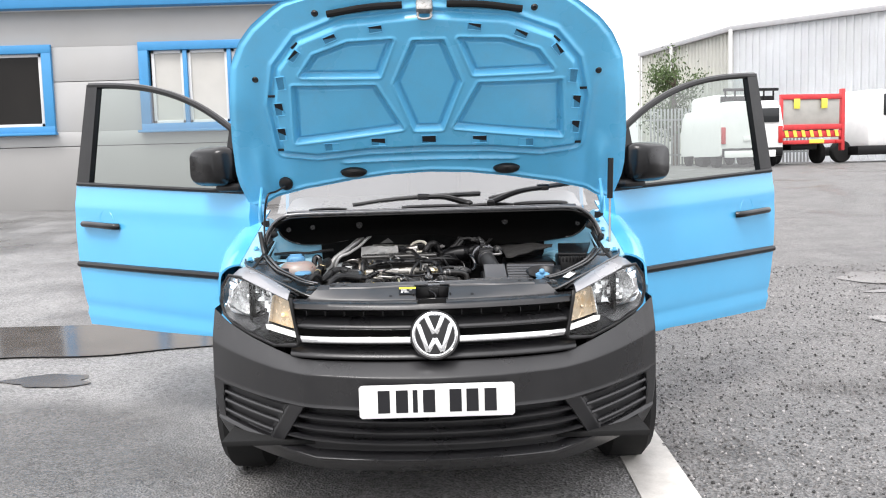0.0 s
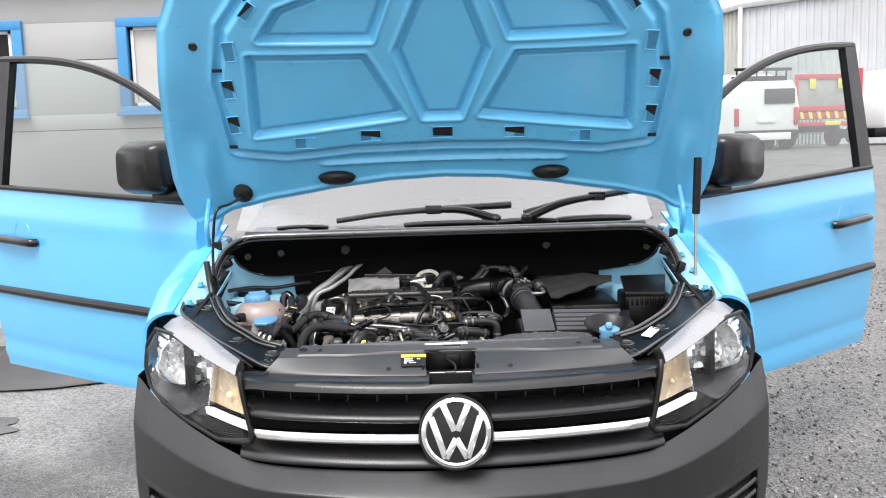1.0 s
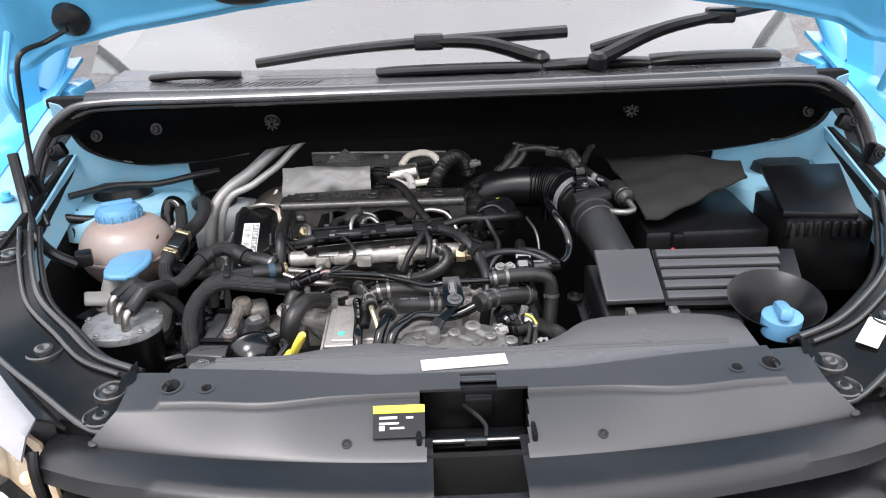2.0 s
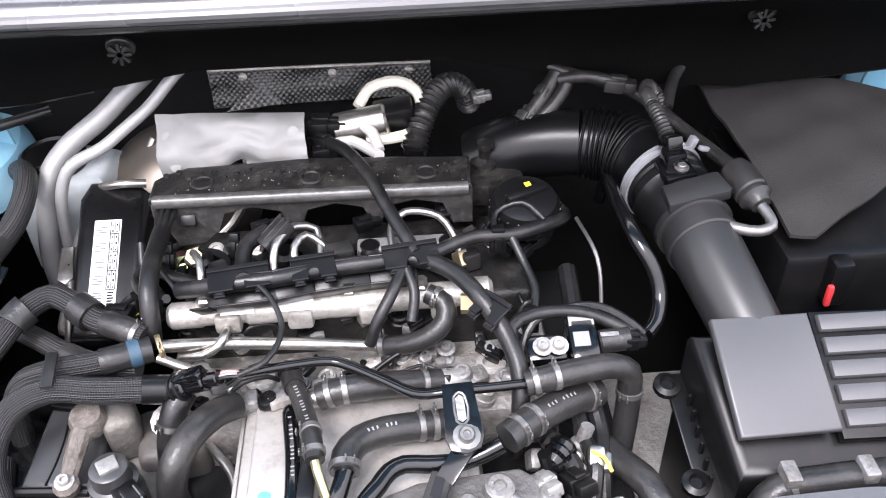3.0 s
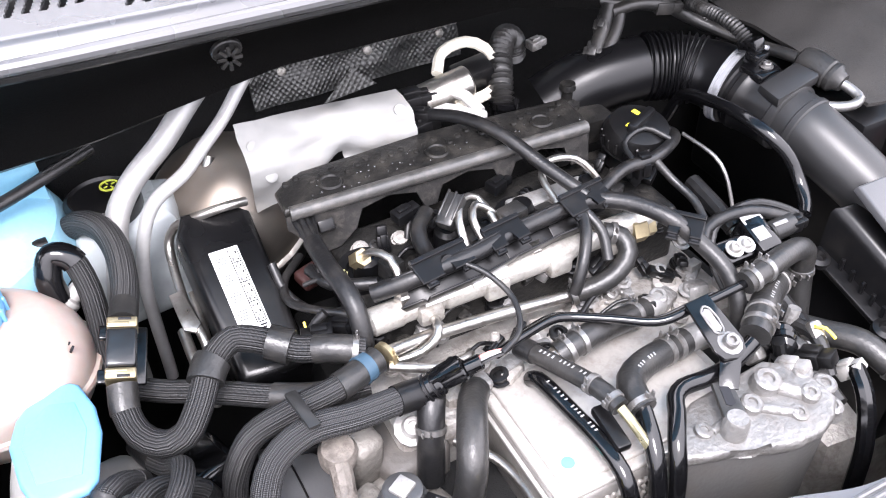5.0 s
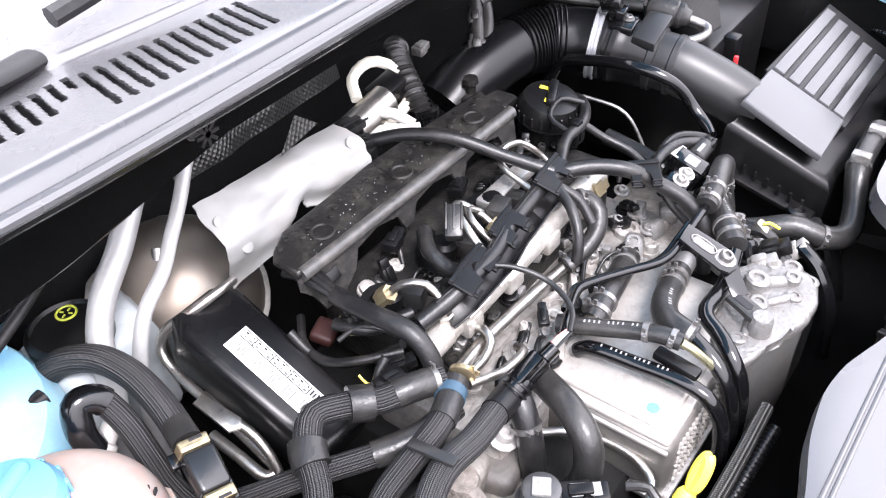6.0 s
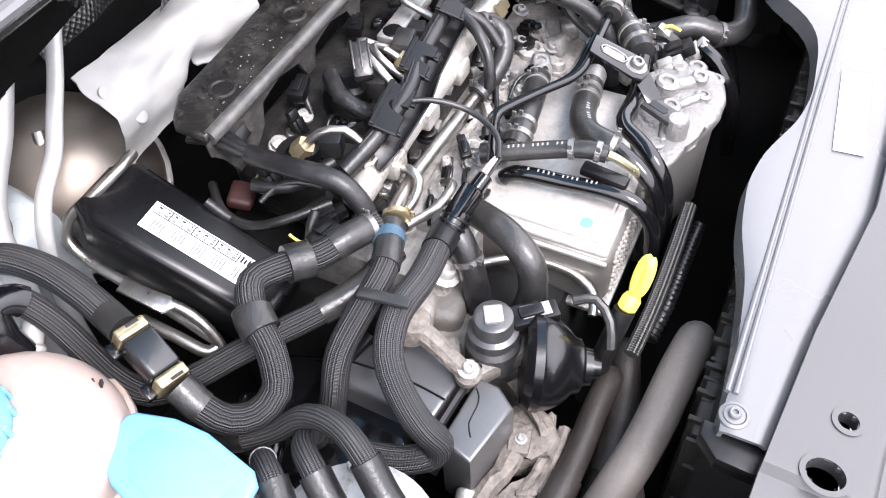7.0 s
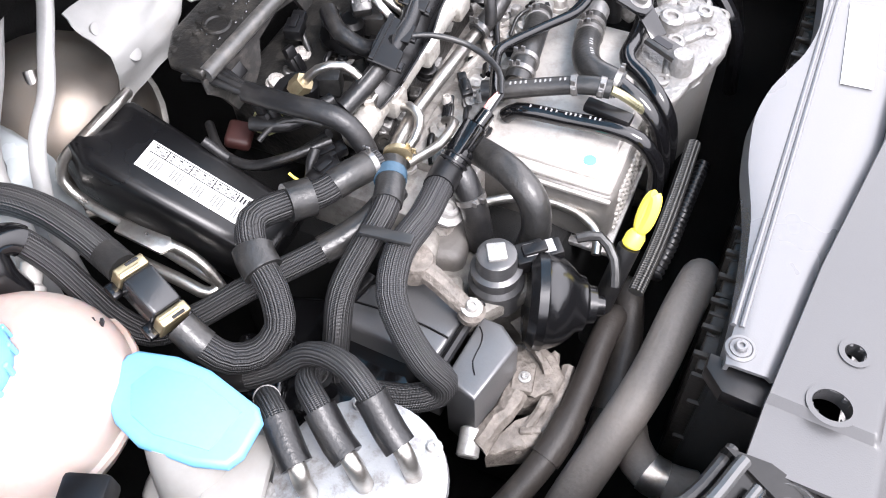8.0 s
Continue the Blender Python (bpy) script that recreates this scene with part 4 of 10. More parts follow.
def sheet(bm, rows, thick, n=6):
    """A curved strip through matching rails of places, n cells between neighbours along them."""
    curves = []
    for r in rows:
        c = spline(r, 0.006)
        m = 24
        curves.append([c[min(len(c) - 1, round(k * (len(c) - 1) / m))] for k in range(m + 1)])
    grid(bm, 24, len(rows) - 1, lambda i, j: curves[j][i])
    bmesh.ops.recalc_face_normals(bm, faces=bm.faces)
    bmesh.ops.solidify(bm, geom=bm.faces[:], thickness=thick)
    return bm


for s in (-1, 1):
    hl = part("headlight", patch(B(), [(s * x, z) for x, z in LAMP], lambda x, z: nose(x, z, 0.10 + 0.06 * float(smooth(0.56, 0.66, abs(x))) * float(smooth(0.66, 0.74, z))), 0.02, 0.01), LAMP_BODY, van, "clear headlight with lit indicator bulb")
    bm = B()
    patch(bm, [(s * x, z) for x, z in LAMP], lambda x, z: nose(x, z, 0.0), 0.025, 0.002)
    lens = part("lens", bm, LENS, hl)
    lens.visible_shadow = False
    bm = B()
    rim = [Vector((s * x, z)) for x, z in LAMP]
    tube(bm, [nose(q.x, q.y, 0.004) for q in rim + rim[:1]], 0.006, 8, curve=False)
    part("seal", bm, BLACK, hl)
    # main beam bowl, facetted, with its bulb shade
    c = nose(s * 0.695, 0.776, 0.110)
    bm = B()
    lathe(bm, c, (-s * 0.25, -1, 0.1), [(0.022, -0.050), (0.042, -0.038), (0.058, -0.018), (0.068, 0.010), (0.065, 0.012), (0.054, -0.014), (0.038, -0.030), (0.018, -0.042), (0.0, -0.042)], 14)
    bowl = part("reflector", bm, REFLECT, hl, smooth=12)
    bm = B()
    lathe(bm, c, (-s * 0.25, -1, 0.1), [(0.015, -0.03), (0.015, 0.004), (0.010, 0.012), (0.0, 0.014)], 14)
    part("bulb_cap", bm, CHROME, bowl)
    bm = B()
    for k in range(8):
        z0 = 0.728 + 0.014 * k
        patch(bm, [(s * 0.745, z0), (s * (0.790 - 0.002 * k), z0 + 0.006), (s * (0.790 - 0.002 * k), z0 + 0.018), (s * 0.745, z0 + 0.012)], lambda x, z, k=k: nose(x, z, 0.060 + 0.008 * (k % 2)), 0.02, 0.003)
    part("outer_reflector", bm, REFLECT, hl, smooth=10)
    bm = B()
    patch(bm, [(s * 0.575, 0.728), (s * 0.78, 0.728), (s * 0.790, 0.80), (s * 0.745, 0.845), (s * 0.60, 0.82)], lambda x, z: nose(x, z, 0.105 + 0.014 * math.sin(x * 95) * math.sin(z * 80) + 0.10 * (0.79 - z)), 0.012, 0.004)
    part("inner_bezel", bm, REFLECT, hl, smooth=4)
    # shelf under the bowl with its bright edge; smoked bezel in two facets below it
    edge_pts = [(0.588, 0.380, 0.726), (0.628, 0.430, 0.713), (0.680, 0.470, 0.696), (0.735, 0.485, 0.704), (0.774, 0.492, 0.716), (0.795, 0.515, 0.745)]
    bm = B()
    tube(bm, [(s * x, y - 0.012, z) for x, y, z in edge_pts], 0.0026, 8)
    part("shelf_edge", bm, CHROME, hl)
    low_pts = [(0.596, 0.300, 0.700), (0.625, 0.310, 0.684), (0.662, 0.326, 0.668), (0.72, 0.375, 0.690), (0.765, 0.425, 0.705), (0.795, 0.470, 0.735)]
    bm = B()
    sheet(bm, [[(s * x, y, z) for x, y, z in r] for r in (edge_pts, low_pts)], 0.004)
    part("shelf", bm, BEZEL, hl, "smoked grey lamp shelf")
    bm = B()
    sheet(bm, [[(s * x, y + 0.10, z + 0.05) for x, y, z in edge_pts], [(s * x, y, z) for x, y, z in edge_pts]], 0.004)
    part("shelf_top", bm, REFLECT, hl)
    bm = B()
    patch(bm, [(s * 0.596, 0.702), (s * 0.662, 0.668), (s * 0.765, 0.705), (s * 0.795, 0.735), (s * 0.798, 0.722), (s * 0.75, 0.692), (s * 0.66, 0.660), (s * 0.585, 0.642)], lambda x, z: nose(x, z, 0.018), 0.02, 0.004)
    part("bezel", bm, BEZEL, hl, "smoked grey lamp bezel")
    # indicator chamber beside the grille
    bm = B()
    patch(bm, [(s * 0.482, 0.690), (s * 0.578, 0.706), (s * 0.562, 0.806), (s * 0.502, 0.788)], lambda x, z: nose(x, z, 0.034 + 0.10 * max(0.0, abs(x) - 0.52)), 0.012, 0.004)
    part("indicator_reflector", bm, AMBER, hl, "amber tinted reflector")
    bm = B()
    lathe(bm, nose(s * 0.530, 0.738, 0.028), (0, -1, 0.2), [(0.007, 0), (0.007, 0.006), (0.005, 0.010), (0.0, 0.012)], 16)
    part("indicator_bulb", bm, AMBER if s > 0 else WARM, hl)
    bm = B()
    patch(bm, [(s * 0.480, 0.664), (s * 0.596, 0.684), (s * 0.600, 0.700), (s * 0.580, 0.702), (s * 0.484, 0.684)], lambda x, z: nose(x, z, 0.010), 0.015, 0.006)
    part("light_guide", bm, DRL, hl)
    bm = B()
    sheet(bm, [[(s * 0.578, nose(0.578, 0.706).y + 0.045, 0.706), (s * 0.562, nose(0.562, 0.806).y + 0.045, 0.806)], [(s * 0.592, nose(0.592, 0.706).y + 0.012, 0.704), (s * 0.572, nose(0.572, 0.806).y + 0.012, 0.806)]], 0.004)
    part("side_wall", bm, REFLECT, hl)
    for k in range(7):
        z = 0.638 + 0.0048 * k
        bm = B()
        tube(bm, [nose(s * (0.484 + 0.004 * k), z + 0.004, 0.014), nose(s * 0.55, z + 0.004, 0.014), nose(s * (0.60 + 0.006 * k), z + 0.010, 0.014)], 0.0015, 6)
        part("fin", bm, BLACK, hl)
    # pale smooth cover above the lamp, and the dark strip behind it
    bm = B()
    co = [(0.765, 0.515, 0.856), (0.715, 0.418, 0.858), (0.640, 0.318, 0.842), (0.575, 0.250, 0.824), (0.502, 0.200, 0.798)]
    ci = [(0.712, 0.515, 0.886), (0.652, 0.420, 0.874), (0.590, 0.342, 0.858), (0.545, 0.290, 0.842), (0.500, 0.248, 0.822)]
    cm = [tuple((Vector(a) + Vector(b)) / 2 + Vector((0, -0.004, 0.006))) for a, b in zip(co, ci)]
    sheet(bm, [[(s * x, y, z) for x, y, z in r] for r in (co, cm, ci)], 0.004)
    part("lamp_cover", bm, LAMP_TOP, hl, "pale grey lamp top cover")
    bm = B()
    cx = [(0.704, 0.528, 0.880), (0.640, 0.432, 0.866), (0.578, 0.352, 0.849), (0.528, 0.300, 0.832), (0.470, 0.252, 0.806)]
    cy = [tuple((Vector(a) + Vector(b)) / 2 + Vector((0, 0.0, 0.004))) for a, b in zip(ci, cx)]
    sheet(bm, [[(s * x, y, z) for x, y, z in r] for r in (ci, cy, cx)], 0.004)
    part("cover_strip", bm, TRIM, hl)

# front wings: from the lamp back to the door, with the wheel arch cut away
arch = lambda y: 0.33 + math.sqrt(max(0.0, 0.37 ** 2 - (y - 0.86) ** 2)) if abs(y - 0.86) < 0.37 else 0.26
ys = [0.535 + 0.685 * i / 30 for i in range(31)]
for s in (-1, 1):
    bm = B()

    def wing(i, j, s=s):
        y = ys[i]
        t = j / 18
        zl, zt = max(arch(y), 0.770 - 1.1 * max(0.0, y - 0.62)), 0.885 + 0.155 * (y - 0.5) / 0.6
        out = 0.80 + 0.085 * min(1.0, (y - 0.45) / 0.35) ** 0.6
        inn = 0.742 + 0.01 * (y - 0.5)
        if t < 0.7:
            z = zl + (zt - 0.06 - zl) * t / 0.7
            x = out - 0.03 * ((z - 0.6) / 0.4) ** 2
        else:
            a = (t - 0.7) / 0.3 * math.pi / 2
            xo = out - 0.03 * ((zt - 0.06 - 0.6) / 0.4) ** 2
            x = inn + (xo - inn) * math.cos(a)
            z = zt - 0.06 + 0.06 * math.sin(a)
        return (s * x, y, z)
    grid(bm, 30, 18, wing)
    bmesh.ops.recalc_face_normals(bm, faces=bm.faces)
    bmesh.ops.solidify(bm, geom=bm.faces[:], thickness=0.008)
    part("wing", bm, PAINT, van)
    # inner wing ledge with its bolts
    bm = B()
    grid(bm, 12, 4, lambda i, j, s=s: (s * (0.745 - 0.075 * j / 4 - 0.012 * (j == 4)), 0.54 + 0.5 * i / 12, 0.892 + 0.13 * i / 12 - (0.010 if j in (1, 2) else 0.022 if j == 3 else 0.10 if j == 4 else 0)))
    bmesh.ops.recalc_face_normals(bm, faces=bm.faces)
    bmesh.ops.solidify(bm, geom=bm.faces[:], thickness=0.006)
    # on the ledge the paler blue puts the sky's reflection into the colour
    ledge = part("wing_ledge", bm, PAINT_PALE_DUST, van)
    for k in range(4):
        bm = B()
        y = 0.60 + 0.12 * k
        lathe(bm, (s * 0.715, y, 0.885 + 0.13 * (y - 0.54) / 0.5), (0, 0, 1), [(0.011, 0), (0.011, 0.004), (0.007, 0.004), (0.007, 0.012), (0.0, 0.012)], 12)
        part("bolt", bm, PAINT_IN, ledge)
    # lower inner wing, black in place of blue for deep shadow, and strut tower
    bm = B()
    grid(bm, 10, 8, lambda i, j, s=s: (s * (0.685 - 0.05 * math.sin(math.pi * i / 10) * (1 - j / 8)), 0.42 + 0.6 * i / 10, 0.40 + (0.47 + 0.1 * i / 10) * j / 8))
    bmesh.ops.recalc_face_normals(bm, faces=bm.faces)
    bmesh.ops.solidify(bm, geom=bm.faces[:], thickness=0.01)
    part("inner_wing_shade", bm, MATT_BLACK, van)
    bm = B()
    lathe(bm, (s * 0.605, 0.925, 0.825), (0, 0, 1), [(0.142, 0), (0.140, 0.015), (0.130, 0.036), (0.110, 0.046), (0.08, 0.050), (0.07, 0.044), (0.0, 0.044)], 40)
    tower = part("strut_tower", bm, PAINT_PALE_DUST, van)
    bm = B()
    lathe(bm, (s * 0.605, 0.925, 0.866), (0, 0, 1), [(0.055, 0), (0.05, 0.02), (0.03, 0.026), (0.0, 0.026)], 24)
    part("strut_cap", bm, RUBBER, tower)
    bm = B()
    grid(bm, 14, 6, lambda i, j, s=s: (s * (0.478 + 0.212 * i / 14), 0.945 - 0.03 * (i / 14) ** 2 - 0.03 * (j / 6) ** 2, 0.80 + (0.135 + 0.115 * min(1.0, max(0.0, i / 14 - 0.55) / 0.4)) * j / 6))
    bmesh.ops.recalc_face_normals(bm, faces=bm.faces)
    bmesh.ops.solidify(bm, geom=bm.faces[:], thickness=0.004)
    part("bulkhead_side", bm, PAINT_PALE_DUST, van, "dusty pale blue painted bulkhead corner")
    bm = B()
    grid(bm, 10, 6, lambda i, j, s=s: (s * (0.672 + 0.012 * math.sin(math.pi * j / 6)), 0.60 + 0.36 * i / 10, 0.80 + (0.075 + 0.09 * i / 10) * j / 6))
    bmesh.ops.recalc_face_normals(bm, faces=bm.faces)
    bmesh.ops.solidify(bm, geom=bm.faces[:], thickness=0.004)
    part("inner_wing", bm, PAINT_PALE_DUST, van)
    wheel_on(van, (s * 0.775, 0.86, 0.315), (s, 0, 0), 0.315, 0.195, ALU_CLEAN)
    wheel_on(van, (s * 0.775, 3.54, 0.315), (s, 0, 0), 0.315, 0.195, ALU_CLEAN)
    # body side behind the door opening, sill and pillars
    bm = B()

    def bodyside(i, j, s=s):
        y = 2.36 + 1.96 * i / 20
        zs = [0.30, 0.60, 0.95, 1.20, 1.5, 1.72, 1.79]
        xw = [0.865, 0.885, 0.885, 0.875, 0.83, 0.76, 0.62]
        z = zs[j]
        if j == 0 and abs(y - 3.54) < 0.37:
            z = 0.33 + math.sqrt(0.37 ** 2 - (y - 3.54) ** 2)
        return (s * xw[j], y, z)
    grid(bm, 20, 6, bodyside)
    bmesh.ops.recalc_face_normals(bm, faces=bm.faces)
    bmesh.ops.solidify(bm, geom=bm.faces[:], thickness=0.02)
    part("body_side", bm, PAINT, van)
    bm = B()
    box(bm, (s * 0.83, 1.78, 0.36), (0.12, 1.2, 0.18), 0.03)
    part("sill", bm, PAINT, van)
    bm = B()
    box(bm, (s * 0.80, 1.17, 0.72), (0.13, 0.14, 0.62), 0.02)
    part("hinge_pillar", bm, PAINT, van)
    bm = B()
    tube(bm, [(s * 0.80, 1.10, 1.02), (s * 0.755, 1.40, 1.32), (s * 0.69, 1.80, 1.66), (s * 0.66, 2.0, 1.735)], 0.035, 12)
    part("windscreen_pillar", bm, PAINT, van)

roof = B()
grid(roof, 14, 10, lambda i, j: (-0.68 + 1.36 * i / 14, 1.86 + 2.45 * j / 10, 1.80 - 0.10 * ((i - 7) / 7) ** 4 - 0.05 * (1 - j / 2) ** 2 * (j < 2)))
bmesh.ops.recalc_face_normals(roof, faces=roof.faces)
bmesh.ops.solidify(roof, geom=roof.faces[:], thickness=0.02)
part("roof", roof, PAINT, van)
bm = B()
box(bm, (0, 4.32, 1.04), (1.74, 0.05, 1.46), 0.02)
part("rear_door", bm, PAINT, van)
bm = B()
box(bm, (0, 2.7, 0.33), (1.6, 3.3, 0.06), 0.01)
part("cab_floor", bm, MATT_BLACK, van)
bm = B()
box(bm, (0, 2.40, 1.05), (1.60, 0.04, 1.40), 0.01)
part("bulkhead_panel", bm, TRIM_GREY, van)
bm = B()
box(bm, (0, 1.42, 0.98), (1.45, 0.5, 0.18), 0.05, (12, 0, 0))
part("dashboard", bm, TRIM, van)
for s in (-1, 1):
    bm = B()
    box(bm, (s * 0.38, 2.0, 0.62), (0.5, 0.5, 0.16), 0.05)
    box(bm, (s * 0.38, 2.26, 1.0), (0.48, 0.14, 0.66), 0.05, (-10, 0, 0))
    box(bm, (s * 0.38, 2.32, 1.42), (0.26, 0.1, 0.18), 0.04, (-8, 0, 0))
    part("seat", bm, MATT_BLACK, van, "dark grey cloth seat")
# windscreen
bm = B()


def screen(i, j):
    t = j / 10
    x = (-0.70 + 1.40 * i / 16) * (1 - 0.07 * t)
    return (x, 0.965 + 0.90 * t + 0.16 * (x / 0.7) ** 2, 1.055 + 0.70 * t)


grid(bm, 16, 10, screen)
ws = part("windscreen", bm, GLASS_SCREEN, van, "pale reflective windscreen")
ws.visible_shadow = False

# ---- open bonnet ----
BO, BS = Vector((0, 0.77, 1.235)), Vector((0, -0.53, 0.848))
BN = Vector((1, 0, 0)).cross(BS).normalized()      # away from the camera side
if BN.y < 0:
    BN = -BN


def bon(u, s, d=0.0):
    """A place on the bonnet's inner face: u across, s up from the hinge, d behind it."""
    camber = 0.05 * (abs(u) / 0.75) ** 3 + 0.035 * max(0.0, s - 0.45) ** 1.5
    return BO + Vector((u, 0, 0)) + BS * s + BN * (d + camber)


half = table([-0.18, -0.15, -0.06, 0.0, 0.15, 0.28, 0.45, 0.54, 0.60, 0.67, 0.70, 0.735, 0.76, 0.775],
             [0.735, 0.768, 0.790, 0.796, 0.788, 0.772, 0.748, 0.70, 0.65, 0.565, 0.52, 0.40, 0.25, 0.10])
hinge_edge = table([0, 0.16, 0.32, 0.52, 0.70, 0.80], [-0.010, -0.018, -0.042, -0.088, -0.150, -0.185])
HEXA = [(-0.045, 0.567), (0.062, 0.567), (0.124, 0.403), (0.050, 0.207), (-0.050, 0.207), (-0.118, 0.403)]
LU = [(-0.472, 0.440), (-0.415, 0.518), (-0.286, 0.566), (-0.125, 0.574), (-0.180, 0.438)]
LL = [(-0.508, 0.390), (-0.199, 0.392), (-0.106, 0.212), (-0.32, 0.183), (-0.525, 0.153)]
POCKETS = [HEXA, LU, LL, [(-a, b) for a, b in LU], [(-a, b) for a, b in LL]]
RIM = [(-0.585, 0.10), (-0.60, 0.30), (-0.56, 0.46), (-0.47, 0.57), (-0.30, 0.64), (0, 0.665), (0.30, 0.64), (0.47, 0.57), (0.56, 0.46), (0.60, 0.30), (0.585, 0.10), (0.45, 0.09), (0.25, 0.115), (0, 0.122), (-0.25, 0.115), (-0.45, 0.09)]


NB, MB = 360, 240
uu = np.zeros((NB + 1, MB + 1))
ss = np.zeros((NB + 1, MB + 1))
for i in range(NB + 1):
    q = i / NB * 2 - 1
    for j in range(MB + 1):
        t = j / MB
        # rows sweep from the curved hinge edge up to the leading edge
        s_mid = -0.18 + 0.955 * t
        hw = half(s_mid)
        u = q * hw
        lo = hinge_edge(abs(u))
        uu[i, j], ss[i, j] = u, lo + (s_mid + 0.18) * (0.775 - lo) / 0.955
depth = np.zeros_like(uu)
rim = sd_poly(uu, ss, RIM)
depth += -0.028 * smooth(0.014, -0.012, rim) - 0.012 * np.exp(-((rim - 0.028) / 0.009) ** 2)
pocket = np.full(uu.shape, 1e9)
for p in POCKETS:
    pocket = np.minimum(pocket, sd_poly(uu, ss, p))
depth += 0.022 * smooth(0.009, -0.006, pocket)
depth += -0.005 * np.exp(-((pocket - 0.012) / 0.005) ** 2)
depth += -0.010 * smooth(-0.008, -0.018, pocket)
depth += -0.011 * np.exp(-((ss - 0.055 + 0.09 * uu ** 2) / 0.007) ** 2) * smooth(0.37, 0.33, np.abs(uu))
# raised hinge horns at both lower corners
depth += -0.018 * np.exp(-((np.abs(uu) - 0.69) / 0.028) ** 2) * smooth(0.16, 0.02, ss)
low_edge = np.interp(np.abs(uu), [0, 0.16, 0.32, 0.52, 0.70, 0.80], [-0.010, -0.018, -0.042, -0.088, -0.150, -0.185])
depth += -0.007 * np.exp(-((ss - low_edge - 0.016) / 0.006) ** 2)
edge = np.abs(uu) / np.maximum(1e-3, np.vectorize(half)(np.clip(ss, -0.18, 0.775)))
depth += -0.055 * smooth(0.63, 0.80, np.abs(uu)) * smooth(0.55, 0.30, ss) + 0.012 * smooth(0.965, 1.0, edge)
bm = B()
grid(bm, NB, MB, lambda i, j: bon(uu[i, j], ss[i, j], depth[i, j]))
bonnet = part("bonnet", bm, PAINT_IN, van, "raised bonnet showing its blue pressed underside", 60)
bm = B()
grid(bm, 60, 40, lambda i, j: bon(uu[i * 6, j * 6] * 1.004, ss[i * 6, j * 6], 0.028 + 0.02 * (1 - (2 * i / 60 - 1) ** 2)))
part("outer_skin", bm, PAINT, bonnet)


def bon_box(name, u, s, w, h, material, d=-0.03, t=0.006, rot=0.0):
    bm = B()
    m = plane_at(bon(u, s, d), (1, 0, 0), BS) @ Matrix.Rotation(radians(rot), 4, "Z")
    prism(bm, [(-w / 2, -h / 2), (w / 2, -h / 2), (w / 2, h / 2), (-w / 2, h / 2)], t, m, 0.0015)
    part(name, bm, material, bonnet)




def bon_slot(u, s, w, h, d, rot, dark):
    """A punched pocket: a raised rim with a sunk floor, part of it open to the cavity."""
    bm = B()
    m = plane_at(bon(u, s, d), (1, 0, 0), BS) @ Matrix.Rotation(radians(rot), 4, "Z")
    if (m.to_3x3().col[2]).dot(BN) > 0:
        m = m @ Matrix.Rotation(math.pi, 4, "X")
    q = 0.002
    for a, b, c, e in ((-w / 2 - q, w / 2 + q, h / 2, h / 2 + q), (-w / 2 - q, w / 2 + q, -h / 2 - q, -h / 2), (-w / 2 - q, -w / 2, -h / 2, h / 2), (w / 2, w / 2 + q, -h / 2, h / 2)):
        prism(bm, [(a, c), (b, c), (b, e), (a, e)], 0.004, m @ Matrix.Translation((0, 0, -0.001)), 0.001, 1)
    slot = part("slot", bm, PAINT_IN, bonnet)
    bm = B()
    prism(bm, [(-w / 2, -h / 2), (w / 2, -h / 2), (w / 2, h / 2), (-w / 2, h / 2)], 0.001, m @ Matrix.Translation((0, 0, -0.0015)))
    part("floor", bm, SLOT, slot, smooth=0)
    if dark:
        bm = B()
        prism(bm, [(-w / 2 + 0.002, -h / 2 + h * (1 - dark)), (w / 2 - 0.002, -h / 2 + h * (1 - dark) * 0.5), (w / 2 - 0.002, h / 2 - 0.002), (-w / 2 + 0.002, h / 2 - 0.002)], 0.0008, m)
        part("opening", bm, INK, slot, smooth=0)


# inner blue at about half brightness: the recess's shade painted on the slot floors
SLOT = mat("slot_floor_shade", (0.045, 0.22, 0.38), 0.5, 0, 0.2, 30, 0.05)
for u, s in ((-0.385, 0.131), (-0.2, 0.153), (0.0, 0.159), (0.2, 0.153), (0.385, 0.131)):
    bon_slot(u, s, 0.056, 0.032, -0.0285, 0.0, 0.0 if abs(u) > 0.3 else 0.45 if abs(u) > 0.1 else 0.8)
for u, s, r in ((0.553, 0.408, 0), (0.575, 0.297, 0), (0.578, 0.187, 0)):
    for q in (-1, 1):
        bon_slot(q * u, s, 0.032, 0.052, -0.0295, q * -4, 0.3 if s < 0.3 else 0.0)
for u, s, r in ((0.49, 0.52, 50), (0.35, 0.588, 22), (0.18, 0.622, 8)):
    for q in (-1, 1):
        bon_slot(q * u, s, 0.048, 0.024, -0.0300, q * -r, 0.25)
for u, s, r in ((0.598, 0.346, 0), (0.592, 0.108, 0), (0.486, 0.556, -42), (0.242, 0.632, -8)):
    for q in (-1, 1):
        bon_box("drain_slot", q * u, s, 0.032, 0.009, INK, -0.014, rot=q * r)
bon_box("drain_slot", 0.0, 0.648, 0.032, 0.009, INK, -0.014)
